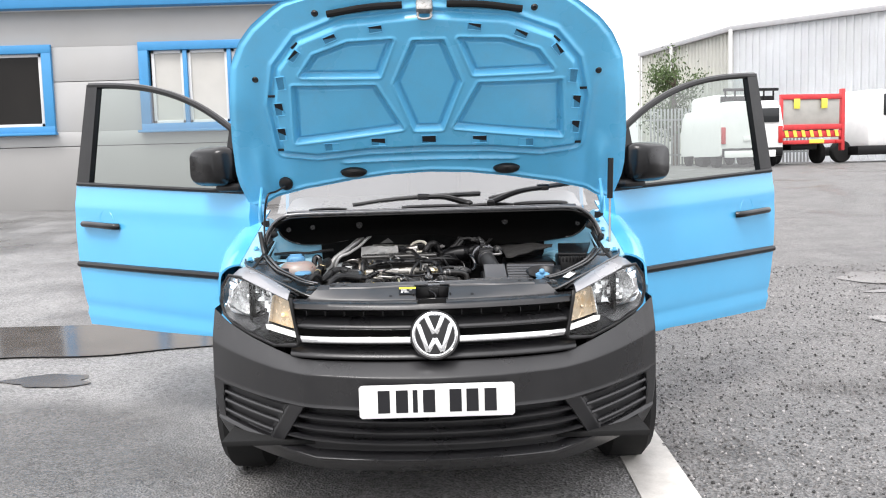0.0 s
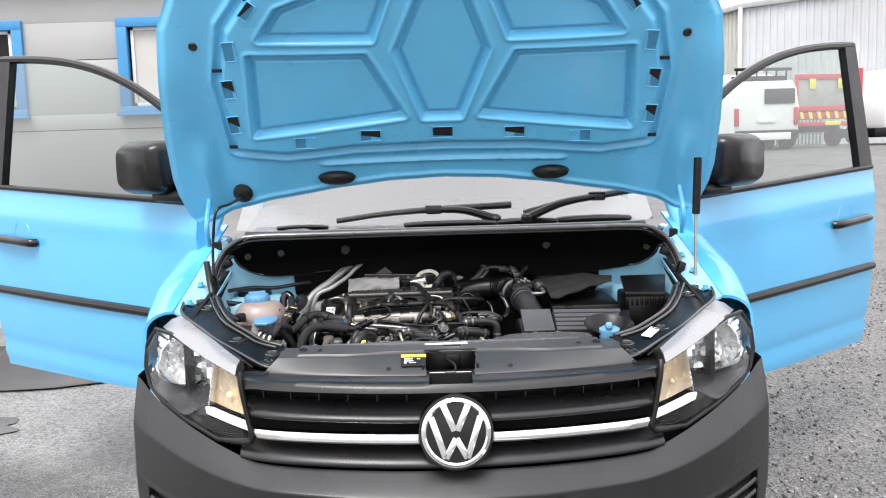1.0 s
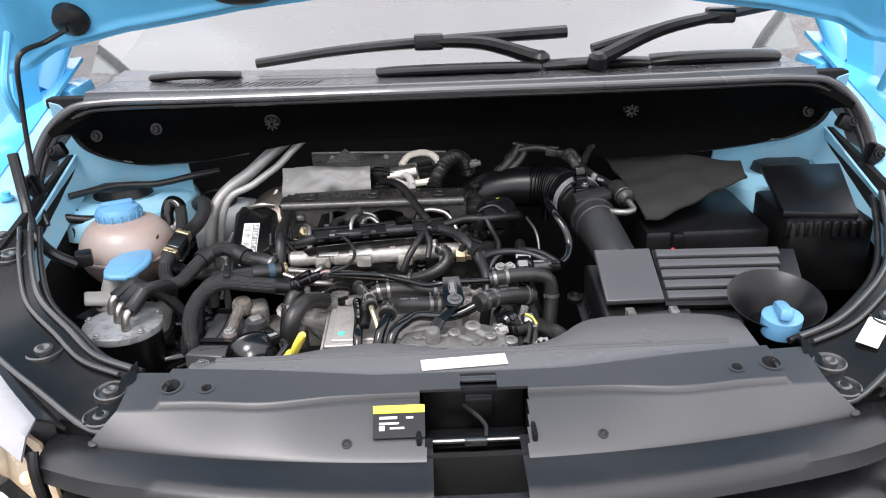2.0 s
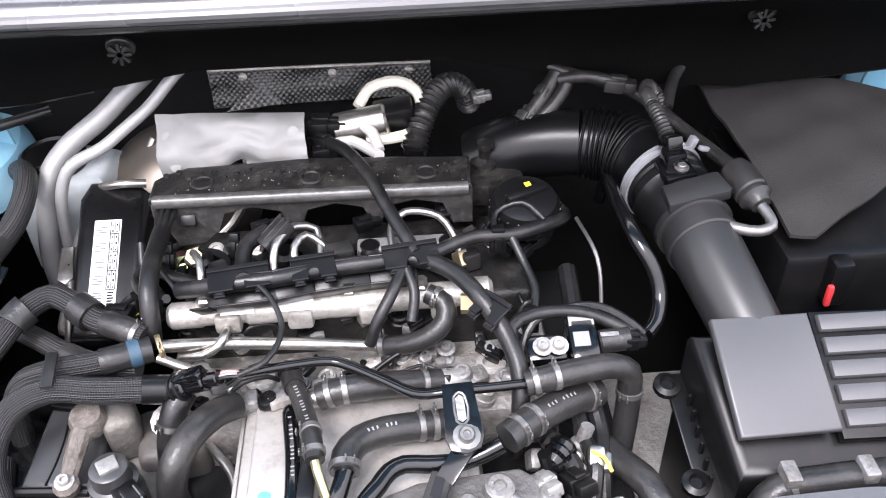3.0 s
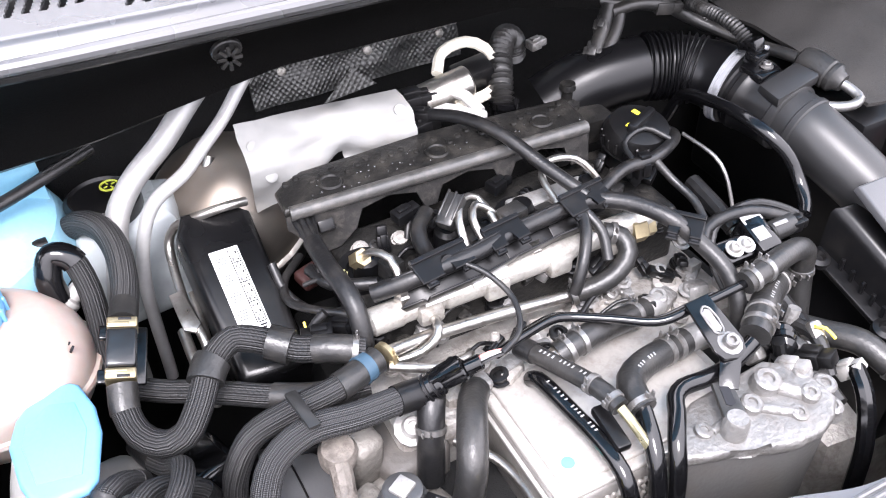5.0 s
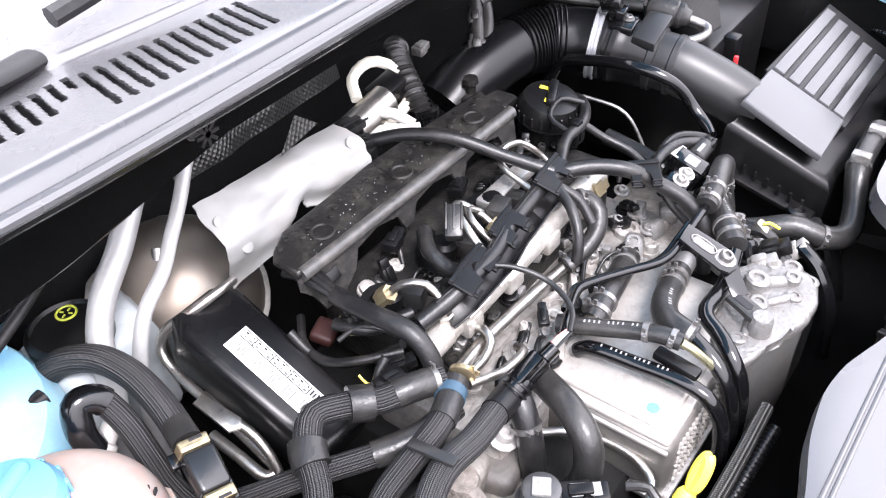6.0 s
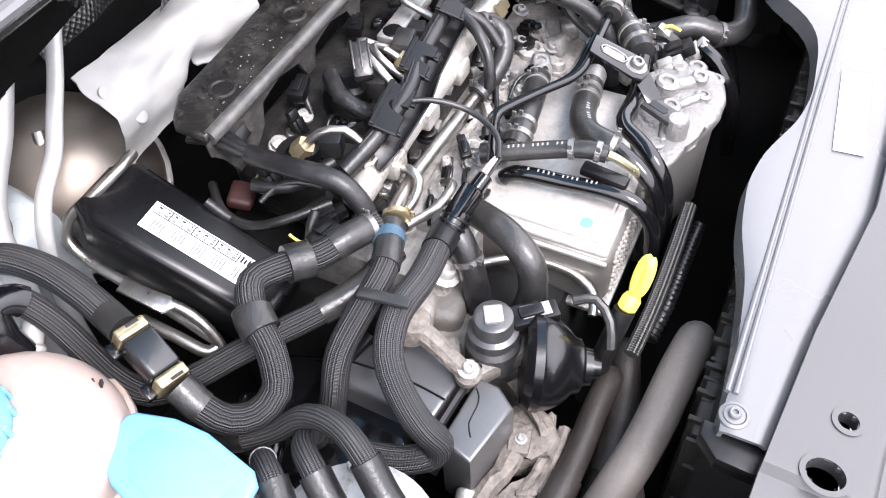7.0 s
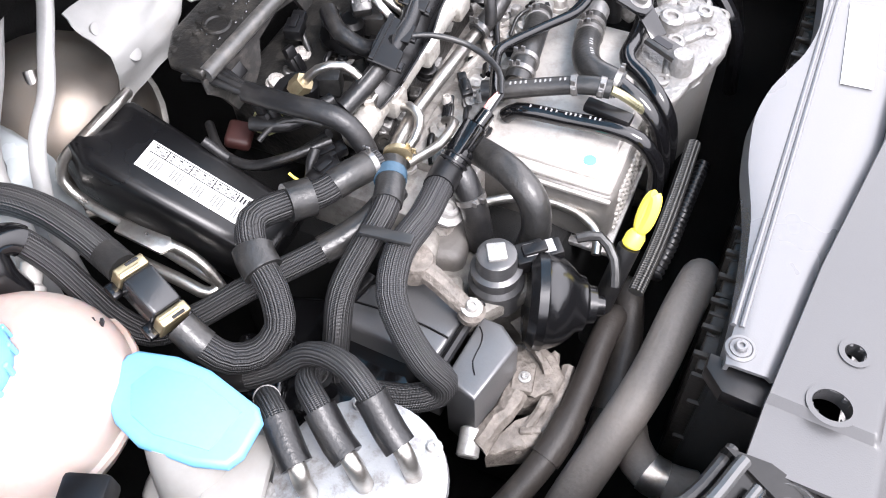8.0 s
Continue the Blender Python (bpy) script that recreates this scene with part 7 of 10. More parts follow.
# small castings, studs, ribs and plugs crowding the head and the cover
rng = random.Random(77)
for k in range(120):
    x = rng.uniform(-0.27, 0.06)
    zone = rng.random()
    if zone < 0.45:
        y, z, mm = rng.uniform(0.596, 0.650), rng.uniform(0.775, 0.792), rng.choice((ALU, RUSTY, ALU, RUSTY, BLACK))
    elif zone < 0.8:
        y, z, mm = rng.uniform(0.692, 0.765), rng.uniform(0.828, 0.838), rng.choice((BLACK, DUSTY, RUBBER_GREY, RUSTY))
    else:
        y, z, mm = rng.uniform(0.655, 0.69), rng.uniform(0.795, 0.815), rng.choice((BLACK, DUSTY, ALU))
    bm = B()
    kind = rng.random()
    if kind < 0.35:
        r = rng.uniform(0.004, 0.009)
        h = rng.uniform(0.006, 0.016)
        lathe(bm, (x, y, z - 0.004), (rng.uniform(-0.3, 0.3), rng.uniform(-0.4, 0.1), 1), [(r * 1.25, 0), (r * 1.2, h * 0.3), (r, h * 0.35), (r, h * 0.9), (r * 0.8, h), (r * 0.5, h), (r * 0.45, h * 0.8), (0, h * 0.8)], 12)
        eng("boss", bm, mm)
    elif kind < 0.65:
        box(bm, (x, y, z), (rng.uniform(0.006, 0.022), rng.uniform(0.004, 0.012), rng.uniform(0.006, 0.014)), 0.0015, (rng.uniform(-20, 20), rng.uniform(-15, 15), rng.uniform(-40, 40)))
        eng("rib", bm, mm)
    elif kind < 0.85:
        a = Vector((x, y, z + 0.004))
        b = a + Vector((rng.uniform(-0.05, 0.05), rng.uniform(-0.02, 0.04), rng.uniform(-0.004, 0.006)))
        tube(bm, [a, a.lerp(b, 0.35) + Vector((0, 0, 0.012)), a.lerp(b, 0.7) + Vector((0.004, 0.003, 0.008)), b], rng.uniform(0.0016, 0.0034), 8)
        eng("wire", bm, rng.choice((RUBBER, RUBBER_GREY, BLACK)), smooth_angle=60)
    else:
        bm.free()
        plug(engine, (x, y, z), (rng.uniform(-1, 1), rng.uniform(-1, 1), 0.4), rng.uniform(0.010, 0.014), rng.uniform(0.018, 0.028))

# common rail, its fittings and pipes
rail = B()
lathe(rail, (-0.270, 0.670, 0.830), (0.292, 0.000, 0.006), [(0.009, 0), (0.0125, 0.004), (0.0125, 0.03), (0.0112, 0.033), (0.0112, 0.07), (0.0135, 0.073), (0.0135, 0.20), (0.012, 0.203), (0.012, 0.27), (0.014, 0.272), (0.014, 0.292), (0.009, 0.296)], 18)
rl = eng("fuel_rail", rail, RAIL, "bright steel common fuel rail")
for x in (-0.235, -0.17, -0.105, -0.04):
    bm = B()
    lathe(bm, (x, 0.670, 0.838), (0, 0.25, 1), [(0.008, 0), (0.008, 0.008), (0.0065, 0.010), (0.0065, 0.016), (0, 0.016)], 6)
    part("union", bm, STEEL, rl, smooth=20)
    bm = B()
    box(bm, (x + 0.02, 0.668, 0.828), (0.024, 0.03, 0.02), 0.004)
    part("saddle", bm, RAIL, rl)
bm = B()
lathe(bm, (-0.004, 0.664, 0.832), (1, -0.1, 0), [(0.013, 0), (0.013, 0.014), (0.010, 0.016), (0.010, 0.024), (0, 0.024)], 6)
part("end_plug", bm, BRASS, rl, smooth=20)
for x, w in ((-0.155, 0.036), (-0.205, 0.03)):
    bm = B()
    box(bm, (x, 0.6615, 0.8427), (w, 0.012, 0.001), 0, (35, 0, 0))
    part("label", bm, PAPER, rl)
LOOPS = [
    [(-0.235, 0.672, 0.860), (-0.236, 0.69, 0.874), (-0.245, 0.708, 0.872), (-0.25, 0.722, 0.856)],
    [(-0.170, 0.672, 0.862), (-0.168, 0.695, 0.884), (-0.152, 0.720, 0.886), (-0.133, 0.727, 0.876), (-0.129, 0.705, 0.868), (-0.129, 0.694, 0.862)],
    [(-0.150, 0.680, 0.862), (-0.152, 0.70, 0.878), (-0.142, 0.714, 0.880), (-0.130, 0.712, 0.872), (-0.12, 0.705, 0.862)],
    [(-0.066, 0.690, 0.862), (-0.064, 0.705, 0.866), (-0.063, 0.728, 0.875), (-0.05, 0.740, 0.880), (-0.018, 0.738, 0.874), (-0.004, 0.722, 0.858), (0.0, 0.712, 0.846)],
]
for q in LOOPS:
    bm = B()
    tube(bm, q, 0.0036, 12)
    ip = eng("injector_pipe", bm, STEEL, "bent steel injector pipe", 60)
    bm = B()
    lathe(bm, q[-1], Vector(q[-1]) - Vector(q[-2]), [(0.008, -0.004), (0.009, 0.0), (0.009, 0.010), (0.006, 0.012), (0, 0.012)], 6)
    part("union_nut", bm, BRASS, ip, smooth=20)
bm = B()
box(bm, (-0.168, 0.710, 0.885), (0.032, 0.017, 0.015), 0.003, (0, -30, 35))
damper = eng("pipe_damper", bm, RUBBER_GREY)
for k in (-0.006, 0.0, 0.006):
    bm = B()
    box(bm, (-0.168 - k * 0.6, 0.710 + k, 0.8925), (0.026, 0.0022, 0.003), 0.0008, (0, -30, 35))
    part("damper_rib", bm, RUBBER_GREY, damper)
bm = B()
box(bm, (-0.112, 0.700, 0.868), (0.026, 0.018, 0.014), 0.003, (0, 0, 12))
eng("pipe_clip", bm, RUBBER_GREY)
bm = B()
box(bm, (-0.055, 0.728, 0.848), (0.085, 0.02, 0.012), 0.003)
eng("rocker_plate", bm, ALU_CLEAN)
FUEL = [(-0.272, 0.636, 0.826), (-0.250, 0.641, 0.821), (-0.215, 0.645, 0.816), (-0.174, 0.645, 0.812), (-0.12, 0.645, 0.805), (-0.078, 0.645, 0.799)]
bm = B()
tube(bm, FUEL, 0.0058, 12)
eng("return_pipe", bm, STEEL, "long silver fuel return pipe")
for q in ([(-0.216, 0.658, 0.824), (-0.216, 0.646, 0.828), (-0.221, 0.635, 0.824), (-0.236, 0.633, 0.815), (-0.258, 0.637, 0.811)],
          [(-0.272, 0.622, 0.826), (-0.235, 0.612, 0.815), (-0.205, 0.612, 0.812), (-0.195, 0.625, 0.80)]):
    bm = B()
    tube(bm, q, 0.0042, 12)
    eng("fuel_pipe", bm, STEEL, smooth_angle=60)
bm = B()
lathe(bm, (-0.216, 0.657, 0.823), (0.0, 0.8, 0.4), [(0.010, 0), (0.010, 0.012), (0.007, 0.014), (0.007, 0.02), (0, 0.02)], 6)
eng("pipe_union", bm, ALU_CLEAN, smooth_angle=20)
RET = [(-0.080, 0.645, 0.799), (-0.058, 0.638, 0.806), (-0.036, 0.636, 0.816), (-0.020, 0.643, 0.828), (-0.020, 0.656, 0.838), (-0.034, 0.665, 0.842)]
hose("return_hose", "grey curved rubber fuel return hose", RET, 0.0094, RUBBER_GREY, clamps=(0.06, 0.93))

# wiring channel above the rail
LM = [(-0.258, 0.681, 0.851), (-0.240, 0.674, 0.858), (-0.221, 0.668, 0.865), (-0.169, 0.668, 0.869), (-0.135, 0.676, 0.868), (-0.085, 0.682, 0.868), (-0.042, 0.684, 0.868), (-0.012, 0.662, 0.870), (0.010, 0.629, 0.866), (0.028, 0.603, 0.848), (0.037, 0.575, 0.832), (0.036, 0.552, 0.805), (0.03, 0.545, 0.76)]
loom = thing("wiring_loom", "black taped wiring loom in a clipped plastic channel", "wiring")
bm = B()
tube(bm, LM, 0.0080, 14)
part("main_trunk", bm, RUBBER, loom, smooth=60)
for a, b in zip(LM[1:6], LM[2:7]):
    a, b = Vector(a), Vector(b)
    bm = B()
    m = plane_at((a + b) / 2 + Vector((0, -0.006, -0.006)), b - a, (0, 1, 0.6))
    d = (b - a).length
    for c, s in (((0, 0, -0.008), (d, 0.026, 0.003)), ((0, -0.013, 0), (d, 0.002, 0.018)), ((0, 0.013, 0), (d, 0.002, 0.018))):
        k = B()
        box(k, c, s, 0.0008)
        bmesh.ops.transform(k, matrix=m, verts=k.verts)
        me = bpy.data.meshes.new("t")
        k.to_mesh(me)
        k.free()
        bm.from_mesh(me)
        bpy.data.meshes.remove(me)
    part("channel", bm, BLACK, loom)
def channel_clip(c, w, turn):
    """A flat moulded cover on the channel: notched plate, two hooks and small latches."""
    m = Matrix.Translation(c) @ Euler((radians(18), 0, radians(turn))).to_matrix().to_4x4()
    h, n = 0.0125, 0.005
    bm = B()
    prism(bm, [(-w / 2, -h), (-n, -h), (-n, -h * 0.35), (-n * 0.5, -h * 0.1), (n * 0.5, -h * 0.1), (n, -h * 0.35), (n, -h), (w / 2, -h), (w / 2, h * 0.9), (w * 0.2, h), (-w * 0.2, h), (-w / 2, h * 0.9)], 0.003, m, 0.0008, 1)
    prism(bm, [(-w / 2, h * 0.55), (w / 2, h * 0.55), (w / 2, h * 0.9), (-w / 2, h * 0.9)], 0.003, m @ Matrix.Translation((0, 0, 0.0025)), 0.0006, 1)
    for q in (-0.33, 0.33):
        prism(bm, [(w * q - 0.005, -h - 0.004), (w * q + 0.005, -h - 0.004), (w * q + 0.005, -h + 0.004), (w * q - 0.005, -h + 0.004)], 0.004, m @ Matrix.Translation((0, 0, -0.004)), 0.0008, 1)
    cl = part("clip", bm, BLACK, loom)
    for q in (-0.33, 0.33):
        bm = B()
        prism(bm, [(w * q - 0.003, -h - 0.002), (w * q + 0.003, -h - 0.002), (w * q + 0.003, -h + 0.002), (w * q - 0.003, -h + 0.002)], 0.0006, m @ Matrix.Translation((0, 0, 0.0001)))
        part("latch_hole", bm, INK, cl, smooth=0)


for x, y, z, w in ((-0.199, 0.667, 0.873, 0.054), (-0.134, 0.675, 0.873, 0.040), (-0.047, 0.681, 0.875, 0.050), (0.018, 0.616, 0.864, 0.030)):
    channel_clip((x, y, z), w, 8 if x < 0 else -50)
BRANCH = [
    ([(-0.042, 0.684, 0.874), (-0.062, 0.725, 0.888), (-0.085, 0.775, 0.905), (-0.105, 0.815, 0.905), (-0.122, 0.842, 0.898)], 0.0065),
    ([(-0.283, 0.752, 0.866), (-0.283, 0.730, 0.866), (-0.283, 0.706, 0.867), (-0.281, 0.682, 0.867), (-0.280, 0.664, 0.860), (-0.280, 0.652, 0.841), (-0.282, 0.646, 0.818)], 0.0085),
    ([(-0.290, 0.805, 0.868), (-0.289, 0.780, 0.873), (-0.287, 0.752, 0.868)], 0.0030),
    ([(-0.284, 0.808, 0.868), (-0.284, 0.780, 0.875), (-0.284, 0.752, 0.870)], 0.0030),
    ([(-0.278, 0.808, 0.868), (-0.278, 0.780, 0.874), (-0.281, 0.752, 0.869)], 0.0030),
    ([(-0.272, 0.805, 0.866), (-0.273, 0.780, 0.871), (-0.279, 0.752, 0.866)], 0.0030),
    ([(-0.316, 0.780, 0.832), (-0.313, 0.758, 0.814), (-0.300, 0.742, 0.801), (-0.286, 0.715, 0.812), (-0.274, 0.688, 0.836)], 0.0042),
    ([(-0.194, 0.575, 0.847), (-0.172, 0.586, 0.850), (-0.160, 0.615, 0.856), (-0.170, 0.645, 0.866), (-0.186, 0.664, 0.871)], 0.0026),
    ([(-0.195, 0.664, 0.872), (-0.2, 0.69, 0.862), (-0.198, 0.715, 0.87), (-0.18, 0.735, 0.872)], 0.0075),
    ([(-0.055, 0.672, 0.868), (-0.065, 0.650, 0.86), (-0.08, 0.632, 0.842), (-0.088, 0.628, 0.82)], 0.0055),
    ([(-0.052, 0.672, 0.868), (-0.046, 0.652, 0.856), (-0.05, 0.634, 0.838)], 0.005),
    ([(-0.03, 0.684, 0.872), (0.01, 0.70, 0.876), (0.045, 0.702, 0.875), (0.075, 0.715, 0.872), (0.104, 0.742, 0.862), (0.100, 0.77, 0.855)], 0.0062),
    ([(0.045, 0.702, 0.876), (0.055, 0.68, 0.86), (0.062, 0.655, 0.85), (0.058, 0.63, 0.84)], 0.004),
    ([(0.032, 0.707, 0.868), (0.036, 0.735, 0.876), (0.062, 0.738, 0.884), (0.08, 0.72, 0.876)], 0.003),
    ([(0.036, 0.585, 0.836), (0.035, 0.61, 0.846), (0.055, 0.622, 0.848), (0.10, 0.622, 0.846), (0.145, 0.605, 0.832)], 0.006),
    ([(-0.283, 0.803, 0.81), (-0.309, 0.772, 0.815), (-0.316, 0.74, 0.82), (-0.304, 0.709, 0.83), (-0.279, 0.683, 0.835)], 0.004),
    ([(-0.30, 0.684, 0.846), (-0.315, 0.683, 0.832), (-0.31, 0.672, 0.822)], 0.004),
    ([(-0.245, 0.70, 0.842), (-0.28, 0.72, 0.84), (-0.29, 0.75, 0.838)], 0.006),
]
for q, r in BRANCH:
    bm = B()
    tube(bm, q, r, 12)
    part("branch", bm, RUBBER, loom, smooth=60)
for p, a in (((-0.122, 0.842, 0.898), (-0.6, 0.5, -0.1)), ((-0.13, 0.868, 0.905), (0.8, -0.1, 0)), ((-0.262, 0.772, 0.862), (0, 0.6, -0.4)), ((-0.18, 0.735, 0.862), (0.5, 0.3, -0.3)), ((-0.2, 0.762, 0.852), (0.9, 0.2, 0.1)),
             ((-0.012, 0.765, 0.85), (0, 0.8, 0.2)), ((-0.10, 0.76, 0.852), (0.9, 0.3, 0)), ((-0.296, 0.690, 0.825), (0.8, -0.6, 0.1)), ((-0.30, 0.668, 0.838), (-0.7, 0.2, 0)), ((0.034, 0.702, 0.858), (0, 0, 1)), ((0.055, 0.632, 0.82), (0, 0, 1)), ((-0.28, 0.735, 0.832), (0, 0.4, 1))):
    plug(loom, p, a, 0.015, 0.028)
for q, c in (([(-0.302, 0.688, 0.820), (-0.309, 0.690, 0.817), (-0.314, 0.696, 0.819), (-0.314, 0.704, 0.824)], YELLOW),):
    bm = B()
    tube(bm, q, 0.0012, 8)
    part("lead", bm, c, loom)
# glow plug lead and its green sensor
bm = B()
lathe(bm, (-0.270, 0.756, 0.818), (0.15, -0.8, 0.6), [(0.012, 0), (0.012, 0.012), (0.007, 0.014), (0.007, 0.02), (0.0045, 0.02), (0.0045, 0.032)], 6)
eng("oil_sensor", bm, mat("olive_passivated", (0.55, 0.55, 0.28), 0.35, 0.6, 0.1, 30, 0.1), "olive hex oil sensor", 20)
bm = B()
box(bm, (-0.284, 0.772, 0.810), (0.026, 0.022, 0.012), 0.004, (15, 0, 20), 3)
eng("red_seal", bm, mat("red_oxide", (0.022, 0.006, 0.005), 0.6, 0, 0.2, 30, 0.1))

# thin doubled black pipe over the head, its elbow and the bracket plate
ROD = [(-0.196, 0.580, 0.842), (-0.16, 0.594, 0.834), (-0.122, 0.605, 0.825), (-0.108, 0.600, 0.824), (-0.08, 0.581, 0.825), (-0.052, 0.561, 0.826), (-0.040, 0.556, 0.829), (-0.022, 0.555, 0.832), (0.010, 0.556, 0.832), (0.046, 0.558, 0.832)]
crod = hose("coolant_pipe", "thin doubled black steel pipe across the engine", ROD, 0.0042, GLOSS_BLACK, "pipe")
bm = B()
tube(bm, [(x, y + 0.0055, z - 0.0028) for x, y, z in ROD[1:-1]], 0.0030, 10)
part("second_line", bm, GLOSS_BLACK, crod)
ELB = [(0.040, 0.557, 0.833), (0.065, 0.560, 0.836), (0.098, 0.568, 0.834), (0.118, 0.572, 0.830), (0.131, 0.574, 0.820), (0.134, 0.574, 0.800), (0.132, 0.566, 0.77), (0.125, 0.55, 0.72)]
hose("elbow_hose", "grey rubber elbow hose beside the solenoid valve", ELB, 0.0108, RUBBER_GREY, clamps=(0.05, 0.14, 0.62))
bm = B()
bmx = plane_at((-0.015, 0.529, 0.827), (0.06, -1, -0.40), (1, 0.06, 0))
prism(bm, [(-0.030, -0.0125), (0.016, -0.0155), (0.025, -0.012), (0.029, 0.0), (0.025, 0.012), (0.016, 0.0155), (-0.030, 0.0125)], 0.0035, bmx, 0.001)
brk = eng("bracket_plate", bm, GLOSS_BLACK, "black slotted bracket plate with one bolt")
bm = B()
tube(bm, [bmx @ Vector(p) for p in ((-0.018, -0.0045, 0.0040), (0.002, -0.0045, 0.0040), (0.0055, 0.0, 0.0040), (0.002, 0.0045, 0.0040), (-0.018, 0.0045, 0.0040), (-0.0215, 0.0, 0.0040), (-0.018, -0.0045, 0.0040))], 0.0011, 6)
part("slot_rim", bm, CLAMP, brk)
bm = B()
prism(bm, [(-0.017, -0.0035), (0.001, -0.0035), (0.0035, 0.0), (0.001, 0.0035), (-0.017, 0.0035), (-0.0195, 0.0)], 0.0008, bmx @ Matrix.Translation((0, 0, 0.0034)))
part("slot", bm, ALU, brk)
bolt(brk, (-0.0125, 0.5145, 0.8235), (0.03, -0.35, 1), 0.0066, CLAMP)
bm = B()
prism(bm, [(-0.020, -0.009), (0.020, -0.008), (0.020, 0.008), (-0.020, 0.009)], 0.003, plane_at((-0.020, 0.502, 0.812), (-0.60, -0.70, -0.42), (0.75, -0.65, 0)), 0.001)
part("lower_leg", bm, GLOSS_BLACK, brk)

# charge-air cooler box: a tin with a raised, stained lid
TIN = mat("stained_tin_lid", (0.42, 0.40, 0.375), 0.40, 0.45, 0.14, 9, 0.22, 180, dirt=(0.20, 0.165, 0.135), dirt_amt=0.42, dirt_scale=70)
# same tin at about half brightness, painting shade onto the box walls
TIN_SIDE = mat("shaded_tin_wall", (0.20, 0.19, 0.178), 0.38, 0.5, 0.12, 9, 0.15, 220, dirt=(0.10, 0.085, 0.07), dirt_amt=0.4, dirt_scale=40)
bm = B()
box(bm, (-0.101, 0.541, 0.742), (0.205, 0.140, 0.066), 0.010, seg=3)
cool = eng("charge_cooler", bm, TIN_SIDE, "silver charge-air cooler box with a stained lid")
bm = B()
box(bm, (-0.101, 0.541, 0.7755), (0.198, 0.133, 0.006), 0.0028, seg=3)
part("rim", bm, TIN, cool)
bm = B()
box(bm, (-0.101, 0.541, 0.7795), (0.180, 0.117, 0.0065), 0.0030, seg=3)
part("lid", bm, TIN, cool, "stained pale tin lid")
bm = B()
box(bm, (-0.101, 0.541, 0.705), (0.213, 0.150, 0.006), 0.002)
part("flange", bm, ALU, cool)
bm = B()
lathe(bm, (-0.176, 0.501, 0.7828), (0, 0, 1), [(0.0055, 0), (0.0055, 0.0008), (0, 0.0008)], 16)
part("paint_dot", bm, mat("teal_paint_dot", (0.10, 0.55, 0.45), 0.5, 0, 0.05, 20, 0.0), cool)
for k in range(14):
    for j in range(6):
        bm = B()
        box(bm, (-0.184 + 0.0062 * k, 0.4700, 0.716 + 0.0095 * j), (0.0045, 0.003, 0.0070), 0.001, (0, 25 if j % 2 else -25, 0), 1)
        part("fin", bm, TIN, cool)
bm = B()
box(bm, (-0.2035, 0.541, 0.7705), (0.004, 0.136, 0.004), 0.0015)
part("side_lip", bm, TIN, cool)
for x, y in ((-0.193, 0.600), (-0.012, 0.600)):
    bolt(cool, (x, y, 0.778), (0, 0, 1), 0.005, ALU)

# pump block at the front: cast top with bosses over a plain deep wall
def cast_block(poly, z0, z1, bevel, amp, seed):
    """A prism with slightly uneven cast faces."""
    bm = B()
    prism(bm, poly, z1 - z0, Matrix.Translation((0, 0, z0)), bevel, 3)
    bmesh.ops.subdivide_edges(bm, edges=[e for e in bm.edges if e.calc_length() > 0.02], cuts=2, use_grid_fill=True)
    for v in bm.verts:
        v.co += amp * noise.noise_vector(v.co * 55 + Vector((seed, 0, 0)))
    return bm


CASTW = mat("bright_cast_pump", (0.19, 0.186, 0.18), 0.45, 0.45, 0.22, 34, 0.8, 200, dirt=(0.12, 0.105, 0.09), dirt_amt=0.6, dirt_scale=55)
# the cast top's colour darkened: the upright wall's shade is in its base colour
PUMPW = mat("shaded_pump_wall", (0.115, 0.113, 0.110), 0.42, 0.3, 0.12, 12, 0.2, 240, dirt=(0.11, 0.095, 0.08), dirt_amt=0.35, dirt_scale=30)
pump = eng("fuel_pump", cast_block([(-0.090, 0.462), (-0.002, 0.434), (0.036, 0.438), (0.052, 0.452), (0.052, 0.488), (0.028, 0.508), (-0.052, 0.500), (-0.085, 0.486)], 0.66, 0.776, 0.007, 0.0008, 3), PUMPW, "cast aluminium fuel pump with a plain deep wall coloured as in shade")
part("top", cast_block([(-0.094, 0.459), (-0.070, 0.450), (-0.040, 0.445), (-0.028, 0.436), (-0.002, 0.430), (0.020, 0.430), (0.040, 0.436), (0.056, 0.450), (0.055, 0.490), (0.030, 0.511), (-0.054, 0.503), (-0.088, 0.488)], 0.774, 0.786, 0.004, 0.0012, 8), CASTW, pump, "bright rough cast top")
for x, y, z, r, h in ((0.010, 0.488, 0.778, 0.0120, 0.020), (-0.016, 0.476, 0.780, 0.0095, 0.014), (0.050, 0.486, 0.770, 0.0090, 0.018), (0.062, 0.470, 0.766, 0.0105, 0.016), (0.034, 0.462, 0.778, 0.0085, 0.016), (0.014, 0.452, 0.780, 0.0080, 0.010), (0.048, 0.448, 0.772, 0.0090, 0.012), (-0.066, 0.474, 0.782, 0.0075, 0.008)):
    bm = B()
    lathe(bm, (x, y, z), (0.05, -0.12, 1), [(r * 1.3, 0), (r * 1.12, h * 0.35), (r, h * 0.5), (r, h * 0.9), (r * 0.8, h), (r * 0.45, h), (r * 0.4, h * 0.85), (0, h * 0.85)], 18)
    part("boss", bm, CASTW, pump)
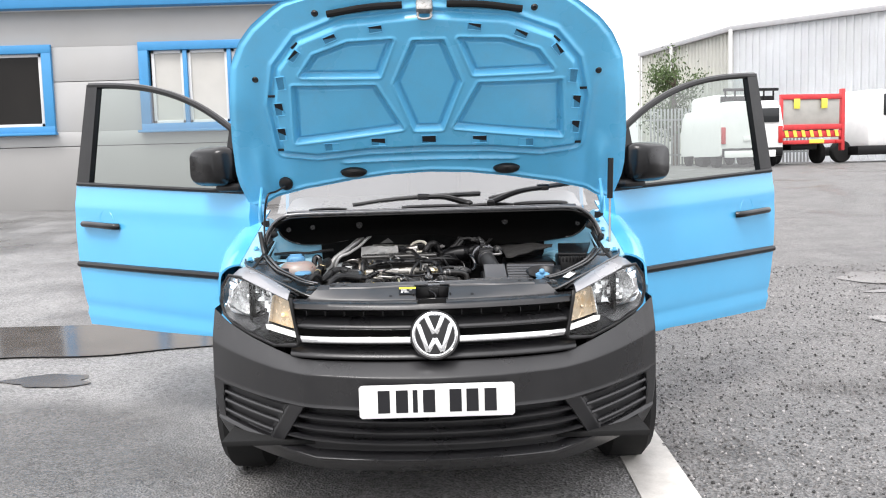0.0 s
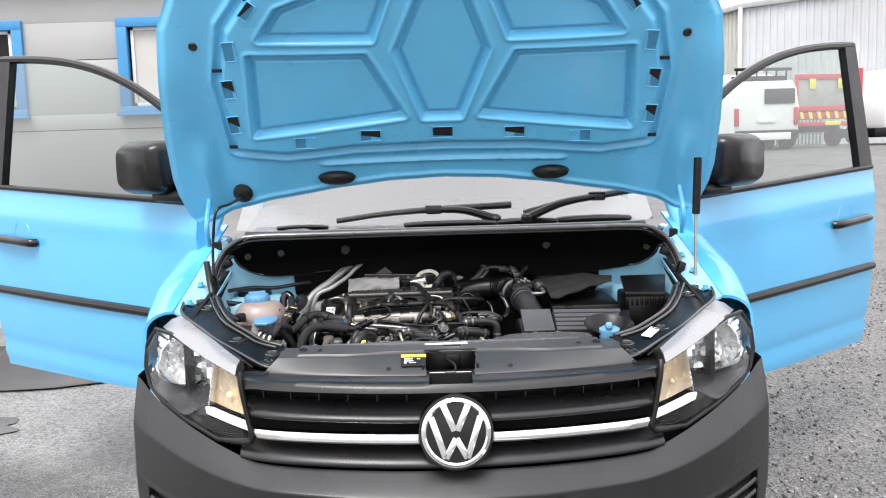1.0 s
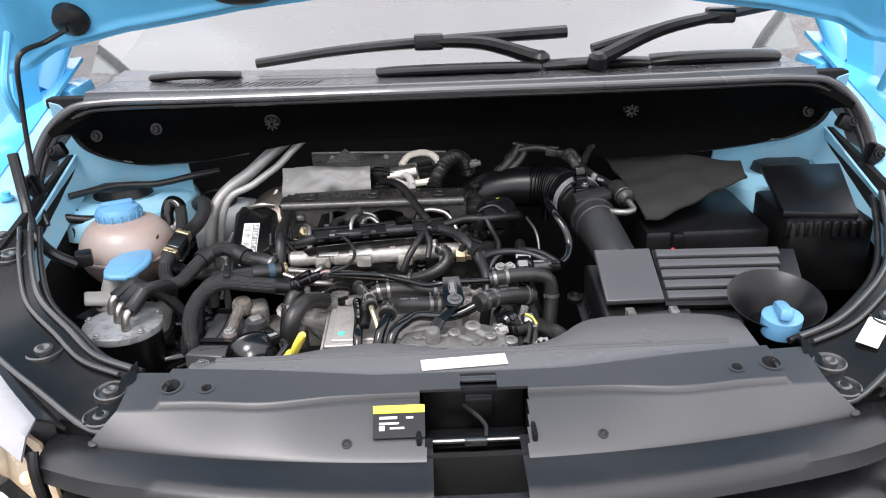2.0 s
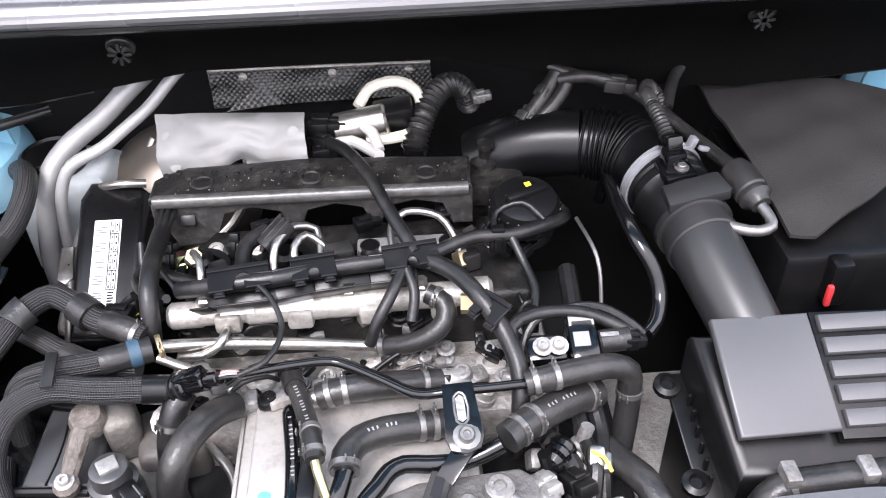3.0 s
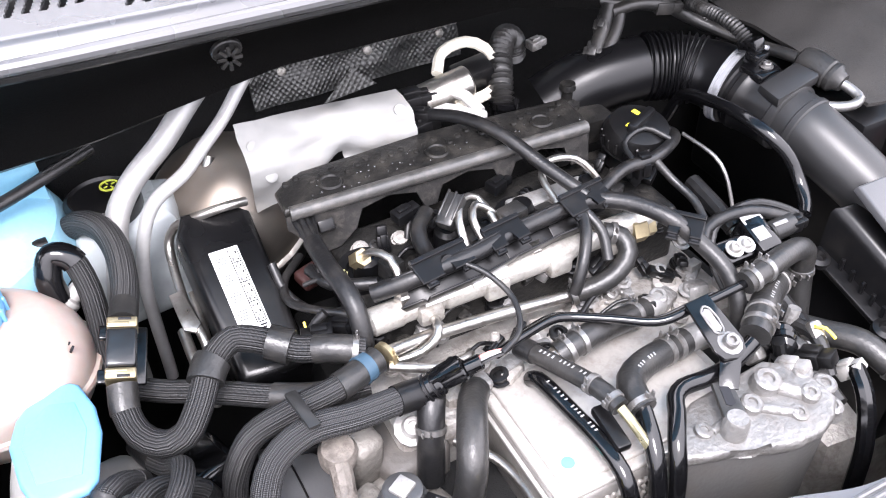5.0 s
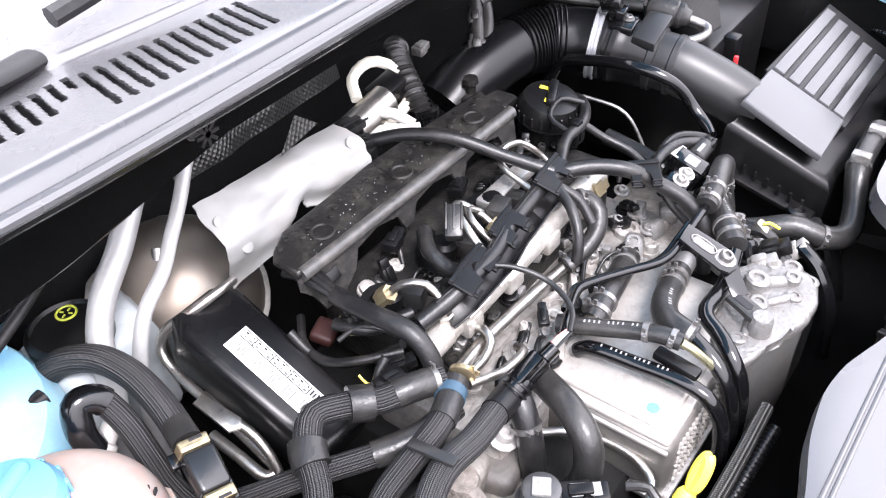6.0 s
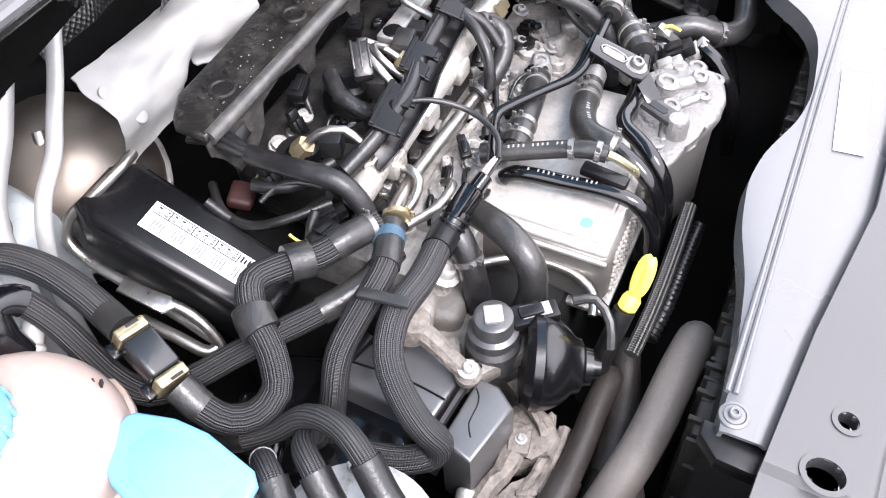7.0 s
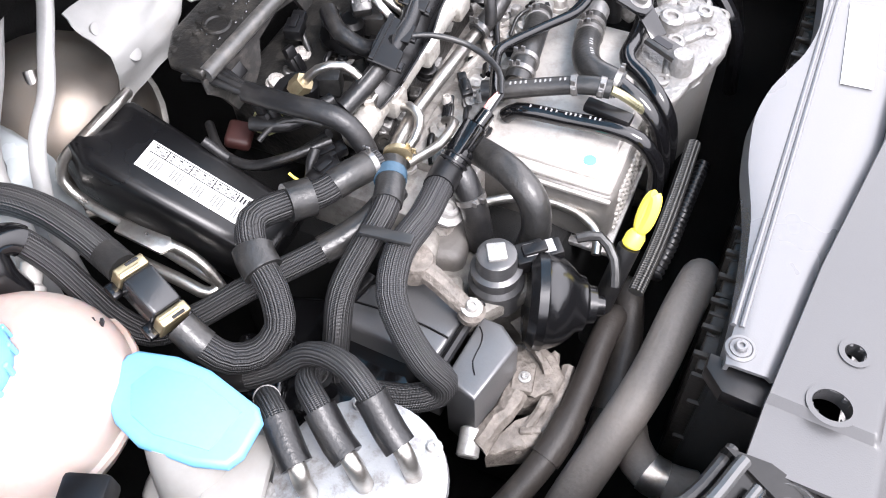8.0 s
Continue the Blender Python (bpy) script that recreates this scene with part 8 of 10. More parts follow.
for a, b, r in (((0.010, 0.488, 0.788), (0.034, 0.462, 0.786), 0.007), ((-0.016, 0.476, 0.786), (0.014, 0.452, 0.786), 0.005), ((0.034, 0.462, 0.784), (0.062, 0.470, 0.774), 0.006), ((-0.060, 0.470, 0.786), (-0.020, 0.478, 0.786), 0.004)):
    bm = B()
    rod(bm, a, b, r)
    part("web", bm, CASTW, pump)
smx = plane_at((-0.040, 0.477, 0.799), (-0.34, -0.93, -0.10), (1, -0.36, 0))
bm = B()
prism(bm, [(-0.020, -0.0085), (0.014, -0.0095), (0.021, -0.006), (0.024, 0.0), (0.021, 0.006), (0.014, 0.0095), (-0.020, 0.0085)], 0.006, smx, 0.0015)
strap = part("strap", bm, RUBBER_GREY, pump, "dark steel strap with a long slot")
bm = B()
prism(bm, [(-0.015, -0.004), (0.002, -0.004), (0.004, 0.0), (0.002, 0.004), (-0.015, 0.004)], 0.0008, smx @ Matrix.Translation((0, 0, 0.0058)))
part("slot", bm, INK, strap)
bm = B()
lathe(bm, (-0.0455, 0.4615, 0.780), (0, 0, 1), [(0.0110, 0), (0.0105, 0.022), (0.0085, 0.0255), (0, 0.026)], 20)
part("strap_boss", bm, CASTW, strap)
rng = random.Random(5)
for k in range(16):
    bm = B()
    x, y = 0.045 + rng.random() * 0.06, 0.500 + rng.random() * 0.045
    if rng.random() < 0.5:
        box(bm, (x, y, 0.755 + rng.random() * 0.03), (0.018, 0.014, 0.02), 0.004, (rng.uniform(-40, 40), rng.uniform(-40, 40), rng.uniform(0, 90)))
    else:
        lathe(bm, (x, y, 0.74 + rng.random() * 0.03), (rng.uniform(-0.6, 0.6), rng.uniform(-0.6, 0.2), 1), [(0.009, 0), (0.009, 0.012), (0.006, 0.014), (0.006, 0.03), (0, 0.03)], 10)
    part("fitting", bm, rng.choice((ALU, BLACK, BLACK, STEEL)), pump)
bm = B()
lathe(bm, (0.070, 0.530, 0.782), (-0.55, -0.75, 0.1), [(0.012, 0), (0.013, 0.004), (0.011, 0.008), (0.013, 0.012), (0.011, 0.016), (0.012, 0.022), (0.008, 0.026), (0, 0.026)], 20)
part("ringed_union", bm, GLOSS_BLACK, pump)

# coolant and vacuum hoses over the cooler
def stub(name, pts, r, clamps, label, material=RUBBER_GREY):
    return hose(name, label, pts, r, material, clamps=clamps)


def nozzle(p, d, r, l, parent, material):
    """A short bright stub on which a hose is pushed."""
    bm = B()
    lathe(bm, p, d, [(r * 0.8, -0.004), (r, 0.0), (r, l * 0.8), (r * 0.85, l), (0, l)], 18)
    part("nozzle", bm, material, parent)


H1 = [(-0.133, 0.584, 0.804), (-0.118, 0.585, 0.808), (-0.09, 0.589, 0.808), (-0.055, 0.596, 0.800), (-0.028, 0.602, 0.793)]
ho = stub("coolant_hose", H1, 0.0118, (0.10, 0.22, 0.86), "short fat grey coolant hose with band clamps")
nozzle((-0.028, 0.602, 0.793), (0.028, 0.007, -0.006), 0.0112, 0.024, ho, ALU_CLEAN)
nozzle((-0.133, 0.584, 0.804), (-0.03, -0.002, -0.008), 0.0090, 0.012, ho, STEEL)
H2 = [(-0.109, 0.499, 0.810), (-0.108, 0.513, 0.812), (-0.098, 0.530, 0.809), (-0.078, 0.541, 0.805), (-0.052, 0.547, 0.801), (-0.024, 0.551, 0.798)]
ho = stub("coolant_hose", H2, 0.0122, (0.07, 0.76, 0.90), "bent grey coolant hose with band clamps")
nozzle((-0.024, 0.551, 0.798), (1, 0.1, -0.1), 0.0115, 0.022, ho, ALU_CLEAN)
H3 = [(-0.158, 0.606, 0.808), (-0.153, 0.590, 0.811), (-0.145, 0.566, 0.815), (-0.137, 0.537, 0.821), (-0.133, 0.518, 0.824), (-0.131, 0.502, 0.823)]
ho = stub("vacuum_hose", H3, 0.0080, (0.72, 0.94), "slim black hose with faded print")
sleeve(ho, H3, 0.0, 0.16, 0.0096, RUBBER, "end_boot")
bm = B()
tube(bm, [(-0.131, 0.502, 0.823), (-0.129, 0.494, 0.819), (-0.125, 0.484, 0.810), (-0.121, 0.474, 0.800)], 0.0040, 10)
part("nozzle", bm, mat("olive_passivated_pipe", (0.32, 0.30, 0.19), 0.3, 0.8, 0.15, 30, 0.1), ho)
H4 = [(0.105, 0.574, 0.797), (0.075, 0.556, 0.807), (0.05, 0.539, 0.813), (0.034, 0.527, 0.815), (0.020, 0.517, 0.814)]
ho = stub("coolant_hose", H4, 0.0132, (0.12, 0.74, 0.90), "fat grey coolant hose with print and a clamp")
P1 = [(-0.159, 0.584, 0.788), (-0.158, 0.574, 0.797), (-0.1525, 0.530, 0.798), (-0.150, 0.490, 0.799), (-0.150, 0.468, 0.795), (-0.150, 0.453, 0.778), (-0.150, 0.446, 0.74), (-0.150, 0.444, 0.66)]
for pts, r in ((P1, 0.0070),
               ([(-0.109, 0.500, 0.810), (-0.111, 0.493, 0.808), (-0.116, 0.478, 0.803), (-0.121, 0.463, 0.791), (-0.124, 0.453, 0.770), (-0.126, 0.447, 0.73), (-0.126, 0.446, 0.66)], 0.0074),
               ([(0.016, 0.514, 0.812), (0.002, 0.511, 0.806), (-0.016, 0.508, 0.801), (-0.045, 0.507, 0.802), (-0.063, 0.507, 0.804), (-0.075, 0.501, 0.804), (-0.084, 0.488, 0.804), (-0.098, 0.470, 0.801), (-0.105, 0.456, 0.786), (-0.108, 0.449, 0.76), (-0.109, 0.446, 0.66)], 0.0074)):
    tagged(hose("steel_pipe", "", pts, r, GLOSS_BLACK), "bent glossy black steel pipe over the cooler", "pipe", "black pipes")
bm = B()
box(bm, (-0.139, 0.500, 0.805), (0.013, 0.042, 0.009), 0.0025, (4, 0, -4))
eng("pipe_clip", bm, BLACK)

# faded print along the hoses
for pts, r, f0, f1 in ((H3, 0.0080, 0.2, 0.68), (H4, 0.0132, 0.3, 0.65), (H2, 0.0122, 0.35, 0.6), (P1, 0.0070, 0.10, 0.34)):
    path = spline(pts, 0.002)
    n0, n1 = int(f0 * len(path)), int(f1 * len(path))
    hs = [o for o in bpy.data.objects if o.name.startswith(("vacuum_hose", "coolant_hose", "steel_pipe"))]
    owner = min(hs, key=lambda o: (o.data.vertices[0].co - Vector(pts[0])).length)
    for k in range(n0, n1 - 1, 2):
        if (k * 7) % 5 == 0:
            continue
        d = (path[k + 1] - path[k]).normalized()
        side = d.cross(Vector((0, -0.35, 1))).normalized()
        up = side.cross(d)
        bm = B()
        prism(bm, [(-0.0008, -0.0016), (0.0007, -0.0016), (0.0007, 0.0016 - 0.0005 * (k % 3)), (-0.0008, 0.0016)], 0.0003, plane_at(path[k] + up * (r + 0.0001), d, side))
        part("print_bar", bm, GREY_PRINT, owner, smooth=0)

# vacuum solenoid
sol = thing("vacuum_solenoid", "black vacuum solenoid valve with two bright screws", "valve")
bm = B()
box(bm, (0.064, 0.600, 0.824), (0.036, 0.026, 0.020), 0.005, (18, 0, 0))
box(bm, (0.096, 0.603, 0.826), (0.026, 0.040, 0.030), 0.005, (18, 0, 0))
box(bm, (0.092, 0.580, 0.808), (0.016, 0.014, 0.030), 0.004, (18, 0, 0))
part("body", bm, GLOSS_BLACK, sol)
bm = B()
box(bm, (0.096, 0.6145, 0.8445), (0.022, 0.010, 0.0012), 0.0004, (18, 0, 0))
box(bm, (0.094, 0.597, 0.8395), (0.014, 0.014, 0.0010), 0.0003, (18, 0, 0))
part("sticker", bm, GREY_PRINT, sol)
bm = B()
rod(bm, (0.110, 0.601, 0.830), (0.138, 0.602, 0.832), 0.0105)
part("coil", bm, RUBBER_GREY, sol)
bolt(sol, (0.0735, 0.594, 0.836), (0, -0.35, 1), 0.0052, ALU_CLEAN)
bm = B()
tube(bm, [(0.045, 0.575, 0.80), (0.044, 0.600, 0.822), (0.055, 0.618, 0.842), (0.085, 0.628, 0.848), (0.115, 0.626, 0.848), (0.140, 0.612, 0.840), (0.150, 0.603, 0.834)], 0.0040, 10)
part("loop_hose", bm, RUBBER, sol)
bolt(sol, (0.060, 0.594, 0.836), (0, -0.35, 1), 0.0052, ALU_CLEAN)
bm = B()
box(bm, (0.118, 0.5985, 0.8415), (0.016, 0.004, 0.001), 0, (18, 0, 0))
part("label", bm, ALU, sol)
plug(sol, (0.132, 0.600, 0.832), (1, -0.05, 0), 0.016, 0.020)
bm = B()
tube(bm, [(0.152, 0.602, 0.836), (0.162, 0.612, 0.840), (0.169, 0.632, 0.853), (0.164, 0.646, 0.872), (0.153, 0.664, 0.888), (0.147, 0.703, 0.894), (0.149, 0.75, 0.885), (0.154, 0.79, 0.868), (0.155, 0.81, 0.83)], 0.0066, 14)
part("vacuum_hose", bm, GLOSS_BLACK, sol)

# brackets and pipes at the far right of the engine
for pts, r, mm in (([(0.115, 0.74, 0.86), (0.125, 0.70, 0.852), (0.128, 0.685, 0.84), (0.128, 0.66, 0.80)], 0.0020, CLAMP),
                   ([(0.10, 0.70, 0.83), (0.098, 0.66, 0.825), (0.096, 0.63, 0.82)], 0.009, RUBBER),
                   ([(0.096, 0.63, 0.82), (0.094, 0.61, 0.81), (0.09, 0.59, 0.78)], 0.006, STEEL),
                   ([(0.10, 0.585, 0.79), (0.105, 0.55, 0.775), (0.10, 0.515, 0.77), (0.098, 0.49, 0.75)], 0.008, RUBBER),
                   ([(0.09, 0.58, 0.79), (0.088, 0.545, 0.78), (0.092, 0.51, 0.785), (0.085, 0.48, 0.765)], 0.007, RUBBER),
                   ([(0.06, 0.54, 0.78), (0.075, 0.51, 0.776), (0.073, 0.48, 0.765), (0.07, 0.455, 0.76)], 0.010, RUBBER_GREY),
                   ([(0.109, 0.475, 0.77), (0.10, 0.452, 0.76), (0.088, 0.43, 0.73), (0.085, 0.42, 0.66)], 0.008, GLOSS_BLACK)):
    bm = B()
    tube(bm, pts, r, 10)
    eng("side_pipe", bm, mm)
plug(engine, (0.105, 0.484, 0.756), (0.2, -0.5, 0.7), 0.017, 0.026, MILKY)
plug(engine, (0.07, 0.505, 0.775), (0.3, -0.7, 0.4), 0.02, 0.034)
plug(engine, (0.045, 0.505, 0.775), (0.3, -0.7, 0.4), 0.018, 0.03, ALU_CLEAN)
bm = B()
tube(bm, [(0.088, 0.511, 0.798), (0.098, 0.507, 0.794), (0.103, 0.498, 0.787)], 0.0016, 8)
eng("yellow_lead", bm, YELLOW)

# oil filter tower, actuator and brackets at the front left
CASTING = mat("dusty_casting", (0.16, 0.15, 0.135), 0.6, 0.3, 0.3, 30, 0.8, 160, dirt=(0.07, 0.06, 0.05), dirt_amt=0.7, dirt_scale=50)
flt = thing("oil_filter_housing", "cast oil filter housing with a black canister and sensor", "filter")
bm = B()
box(bm, (-0.283, 0.548, 0.695), (0.055, 0.10, 0.09), 0.014, (0, 0, 20), 3)
box(bm, (-0.325, 0.565, 0.742), (0.032, 0.022, 0.036), 0.008, (10, 0, 25))
box(bm, (-0.316, 0.528, 0.748), (0.07, 0.02, 0.02), 0.005, (0, 0, -35))
part("casting", bm, CASTING, flt)
bm = B()
lathe(bm, (-0.303, 0.533, 0.738), (0, 0, 1), [(0.0225, 0), (0.0225, 0.024), (0.0190, 0.028), (0.0190, 0.034), (0.0205, 0.036), (0.0205, 0.040), (0.0165, 0.042), (0.0155, 0.056), (0.0130, 0.0575), (0, 0.0575)], 28)
part("actuator", bm, mat("satin_grey_actuator", (0.035, 0.035, 0.036), 0.32, 0, 0.15, 14, 0.1, 300, spec=0.6), flt)
bm = B()
box(bm, (-0.303, 0.533, 0.7968), (0.0165, 0.015, 0.004), 0.0015, (0, 0, 30))
part("actuator_cap", bm, ALU_CLEAN, flt)
plug(flt, (-0.292, 0.522, 0.778), (0.6, -0.75, 0.05), 0.020, 0.040)
bm = B()
box(bm, (-0.279, 0.507, 0.7860), (0.012, 0.024, 0.0012), 0.0003, (0, 0, 39))
part("label", bm, GREY_PRINT, flt)
bm = B()
tube(bm, [(-0.258, 0.484, 0.784), (-0.25, 0.468, 0.785), (-0.26, 0.452, 0.776), (-0.275, 0.445, 0.762)], 0.004, 8)
part("lead", bm, RUBBER_GREY, flt)
bm = B()
lathe(bm, (-0.306, 0.500, 0.755), (0.35, -0.93, -0.1), [(0.034, -0.006), (0.0395, 0.0), (0.0400, 0.007), (0.0385, 0.009), (0.0375, 0.014), (0.034, 0.022), (0.0285, 0.029), (0.0235, 0.033), (0.0215, 0.039), (0.0155, 0.042), (0.0145, 0.048), (0.009, 0.049), (0.008, 0.055), (0, 0.056)], 36)
part("canister", bm, mat("satin_black_can", (0.004, 0.004, 0.0045), 0.25, 0, 0.2, 12, 0.05, 300), flt)
# pale cast bracket: a square pad, a stout arm to a bush, a slotted web beside it
TAUPE = mat("dull_taupe_paint", (0.075, 0.069, 0.064), 0.55, 0, 0.2, 20, 0.3, 200, dirt=(0.13, 0.115, 0.10), dirt_amt=0.5, dirt_scale=30)
BEIGE = mat("dusty_beige_casting", (0.125, 0.110, 0.096), 0.7, 0.0, 0.45, 60, 1.0, 220, dirt=(0.045, 0.036, 0.030), dirt_amt=0.75, dirt_scale=95)
bk = part("mount_bracket", box(B(), (-0.350, 0.490, 0.708), (0.026, 0.018, 0.012), 0.003, (6, -8, 12)), BEIGE, flt, "pale dusty cast bracket")
bm = B()
tube(bm, [(-0.350, 0.490, 0.702), (-0.368, 0.492, 0.702), (-0.390, 0.497, 0.700), (-0.412, 0.505, 0.694)], 0.0085, 8, r1=0.011)
for v in bm.verts:
    v.co += 0.0016 * Vector((math.sin(v.co.y * 900), math.sin(v.co.x * 700), math.sin(v.co.x * 800)))
part("arm", bm, BEIGE, bk, smooth=15)
bm = B()
rod(bm, (-0.402, 0.512, 0.700), (-0.424, 0.507, 0.694), 0.009)
part("bush", bm, ALU_CLEAN, bk)
for q in ([(-0.307, 0.512, 0.718), (-0.325, 0.488, 0.712), (-0.336, 0.474, 0.703)], [(-0.314, 0.476, 0.696), (-0.345, 0.468, 0.696), (-0.374, 0.471, 0.692), (-0.400, 0.480, 0.688)], [(-0.320, 0.461, 0.694), (-0.347, 0.459, 0.694), (-0.376, 0.463, 0.690), (-0.400, 0.476, 0.684)]):
    bm = B()
    tube(bm, q, 0.0055, 8, r1=0.0042)
    for v in bm.verts:
        v.co += 0.0012 * Vector((math.sin(v.co.y * 900), math.sin(v.co.x * 700), math.sin(v.co.x * 900)))
    part("web", bm, BEIGE, bk, smooth=15)
for x, y in ((-0.330, 0.467), (-0.352, 0.463), (-0.384, 0.470)):
    bm = B()
    box(bm, (x, y, 0.691), (0.007, 0.018, 0.010), 0.002, (0, 12, 25))
    part("tie", bm, BEIGE, bk)
bm = B()
box(bm, (-0.366, 0.466, 0.680), (0.03, 0.006, 0.006), 0.001, (0, 0, -10))
part("red_wire", bm, RED, bk)
bolt(bk, (-0.352, 0.488, 0.7145), (0, 0, 1), 0.003)
# the upper arm over the grey cover, from a round boss to a bolted eye
bm = B()
tube(bm, [(-0.333, 0.592, 0.794), (-0.337, 0.570, 0.787), (-0.342, 0.548, 0.775), (-0.344, 0.538, 0.770)], 0.0095, 10, r1=0.0075)
lathe(bm, (-0.333, 0.590, 0.782), (0, -0.2, 1), [(0.015, 0), (0.016, 0.012), (0.013, 0.019), (0, 0.020)], 20)
lathe(bm, (-0.344, 0.538, 0.764), (0, -0.2, 1), [(0.010, 0), (0.011, 0.008), (0.008, 0.012), (0, 0.012)], 18)
part("upper_arm", bm, BEIGE, bk)
bolt(bk, (-0.344, 0.5365, 0.7755), (0, -0.2, 1), 0.005)
bm = B()
box(bm, (-0.312, 0.600, 0.762), (0.030, 0.034, 0.060), 0.008, (8, 0, 15), 3)
part("boss", bm, CASTING, bk)
bm = B()
box(bm, (-0.272, 0.602, 0.728), (0.062, 0.062, 0.060), 0.010, (0, 0, 12), 3)
part("taupe_block", bm, TAUPE, bk, "dull taupe painted block")
part("bracket", cast_block([(-0.324, 0.513), (-0.310, 0.493), (-0.318, 0.472), (-0.334, 0.460), (-0.352, 0.462), (-0.356, 0.478), (-0.373, 0.495), (-0.361, 0.505)], 0.670, 0.704, 0.005, 0.0022, 5), BEIGE, flt)
part("bracket", cast_block([(-0.352, 0.462), (-0.366, 0.455), (-0.396, 0.465), (-0.411, 0.487), (-0.416, 0.495), (-0.400, 0.498), (-0.380, 0.484)], 0.664, 0.694, 0.004, 0.0022, 9), BEIGE, flt)
SATIN = mat("satin_grey_moulding", (0.062, 0.062, 0.064), 0.34, 0, 0.12, 10, 0.12, 600, spec=0.8, bdist=0.0006)
bm = B()
prism(bm, [(-0.386, 0.634), (-0.345, 0.624), (-0.325, 0.592), (-0.328, 0.541), (-0.389, 0.547)], 0.098, Matrix.Translation((0, 0, 0.662)), 0.005, 3)
cover = tagged(part("belt_cover", bm, SATIN), "smooth satin grey moulded cover in two halves beside the engine", "cover")
bm = B()
prism(bm, [(-0.396, 0.536), (-0.336, 0.531), (-0.337, 0.513), (-0.350, 0.496), (-0.405, 0.508)], 0.094, Matrix.Translation((0, 0, 0.662)), 0.0035, 3)
front = part("front_half", bm, SATIN, cover)
bm = B()
tube(bm, [(-0.392, 0.5415, 0.7595), (-0.360, 0.5385, 0.7600), (-0.328, 0.5355, 0.7600)], 0.0042, 8)
part("joint_rail", bm, BLACK, cover)
bm = B()
tube(bm, [(-0.366, 0.628, 0.7603), (-0.364, 0.60, 0.7603), (-0.364, 0.57, 0.7603), (-0.367, 0.546, 0.7603)], 0.0010, 6)
part("seam", bm, BLACK, cover)
bm = B()
box(bm, (-0.362, 0.632, 0.752), (0.05, 0.012, 0.024), 0.003, (0, 0, -13))
part("rear_edge", bm, BLACK, cover)
bm = B()
tube(bm, [(-0.346, 0.529, 0.7561), (-0.352, 0.524, 0.7561), (-0.362, 0.522, 0.7561), (-0.376, 0.522, 0.7561), (-0.386, 0.516, 0.7561)], 0.0006, 6)
part("seam", bm, BLACK, front)
bm = B()
box(bm, (-0.412, 0.618, 0.705), (0.14, 0.125, 0.06), 0.012, (0, 0, 20), 3)
mcover = tagged(part("motor_cover", bm, GLOSS_BLACK), "glossy black plastic cover low beneath the hoses", "cover")
bm = B()
box(bm, (-0.438, 0.675, 0.715), (0.07, 0.05, 0.05), 0.010, (0, 0, 20), 3)
part("rear_lobe", bm, GLOSS_BLACK, mcover)

# dipstick
dip = thing("dipstick", "yellow dipstick ring in a steel tube", "dipstick")
bm = B()
DZ = Vector((-0.228, 0.439, 0.803))
dm = plane_at(DZ, (0.45, -0.10, 0.88), (-0.4, -0.85, 0.1))
ring = [dm @ Vector((0.0150 * math.cos(a), 0.0036 * math.sin(a), 0)) for a in (k / 20 * 2 * math.pi for k in range(21))]
tube(bm, ring, 0.0050, 10, curve=False)
lathe(bm, DZ + Vector((-0.010, 0.003, -0.016)), (-0.55, 0.2, -0.80), [(0.006, -0.002), (0.008, 0.002), (0.008, 0.010), (0.006, 0.012)], 14)
part("handle", bm, YELLOW, dip)
bm = B()
tube(bm, [DZ + Vector((-0.017, 0.006, -0.026)), (-0.252, 0.447, 0.765), (-0.262, 0.452, 0.73), (-0.265, 0.46, 0.66)], 0.009, 12)
part("tube", bm, RUBBER, dip)

# black label box with its barcode
mat_grey_print = mat("grey_print", (0.10, 0.10, 0.10), 0.5, 0, 0.1, 30, 0.0)
ecu = thing("control_box", "black plastic box with a white barcode label", "box")
em = plane_at((-0.350, 0.766, 0.8175), (1, 0.03, -0.02), (-0.01, 1, 0.46))
bm = B()
prism(bm, [(-0.030, -0.078), (0.034, -0.081), (0.038, 0.082), (0.02, 0.098), (-0.024, 0.098), (-0.034, 0.078)], 0.06, em @ Matrix.Translation((0, 0, -0.055)), 0.010, 3)
part("case", bm, mat("gloss_black_case", (0.004, 0.004, 0.0045), 0.30, 0, 0.2, 10, 0.03, 300, dirt=(0.02, 0.019, 0.018), dirt_amt=0.4, dirt_scale=18), ecu)
bm = B()
prism(bm, [(-0.0140, -0.0485), (0.0125, -0.0485), (0.0125, 0.0485), (-0.0140, 0.0485)], 0.0008, em @ Matrix.Translation((0, 0, 0.0052)))
lab = part("label", bm, PAPER, ecu, "white barcode label")


def bar(x0, x1, y0, y1, material):
    bm = B()
    prism(bm, [(x0, y0), (x1, y0), (x1, y1), (x0, y1)], 0.0003, em @ Matrix.Translation((0, 0, 0.0061)))
    part("bar", bm, material, lab, smooth=0)


bar(0.0020, 0.0029, -0.030, 0.046, INK)
bar(0.0104, 0.0112, -0.030, 0.046, INK)
bar(0.0064, 0.0070, -0.030, 0.046, INK)
for k in range(12):
    y = -0.030 + 0.0069 * k
    if k % 3 == 0:
        bar(0.0029, 0.0104, y - 0.0005, y + 0.0005, INK)
    if k < 11:
        bar(0.0036, 0.0056, y + 0.0016, y + (0.0050, 0.0032, 0.0042)[k % 3], mat_grey_print)
        bar(0.0080, 0.0096, y + 0.0018, y + (0.0034, 0.0046, 0.0042)[k % 3], INK)
for k in range(5):
    for q in range(4):
        y = -0.042 + 0.0182 * k + 0.0028 * q
        bar(-0.0116 + 0.0012 * (q % 2), -0.0010, y, y + 0.0011, mat_grey_print)
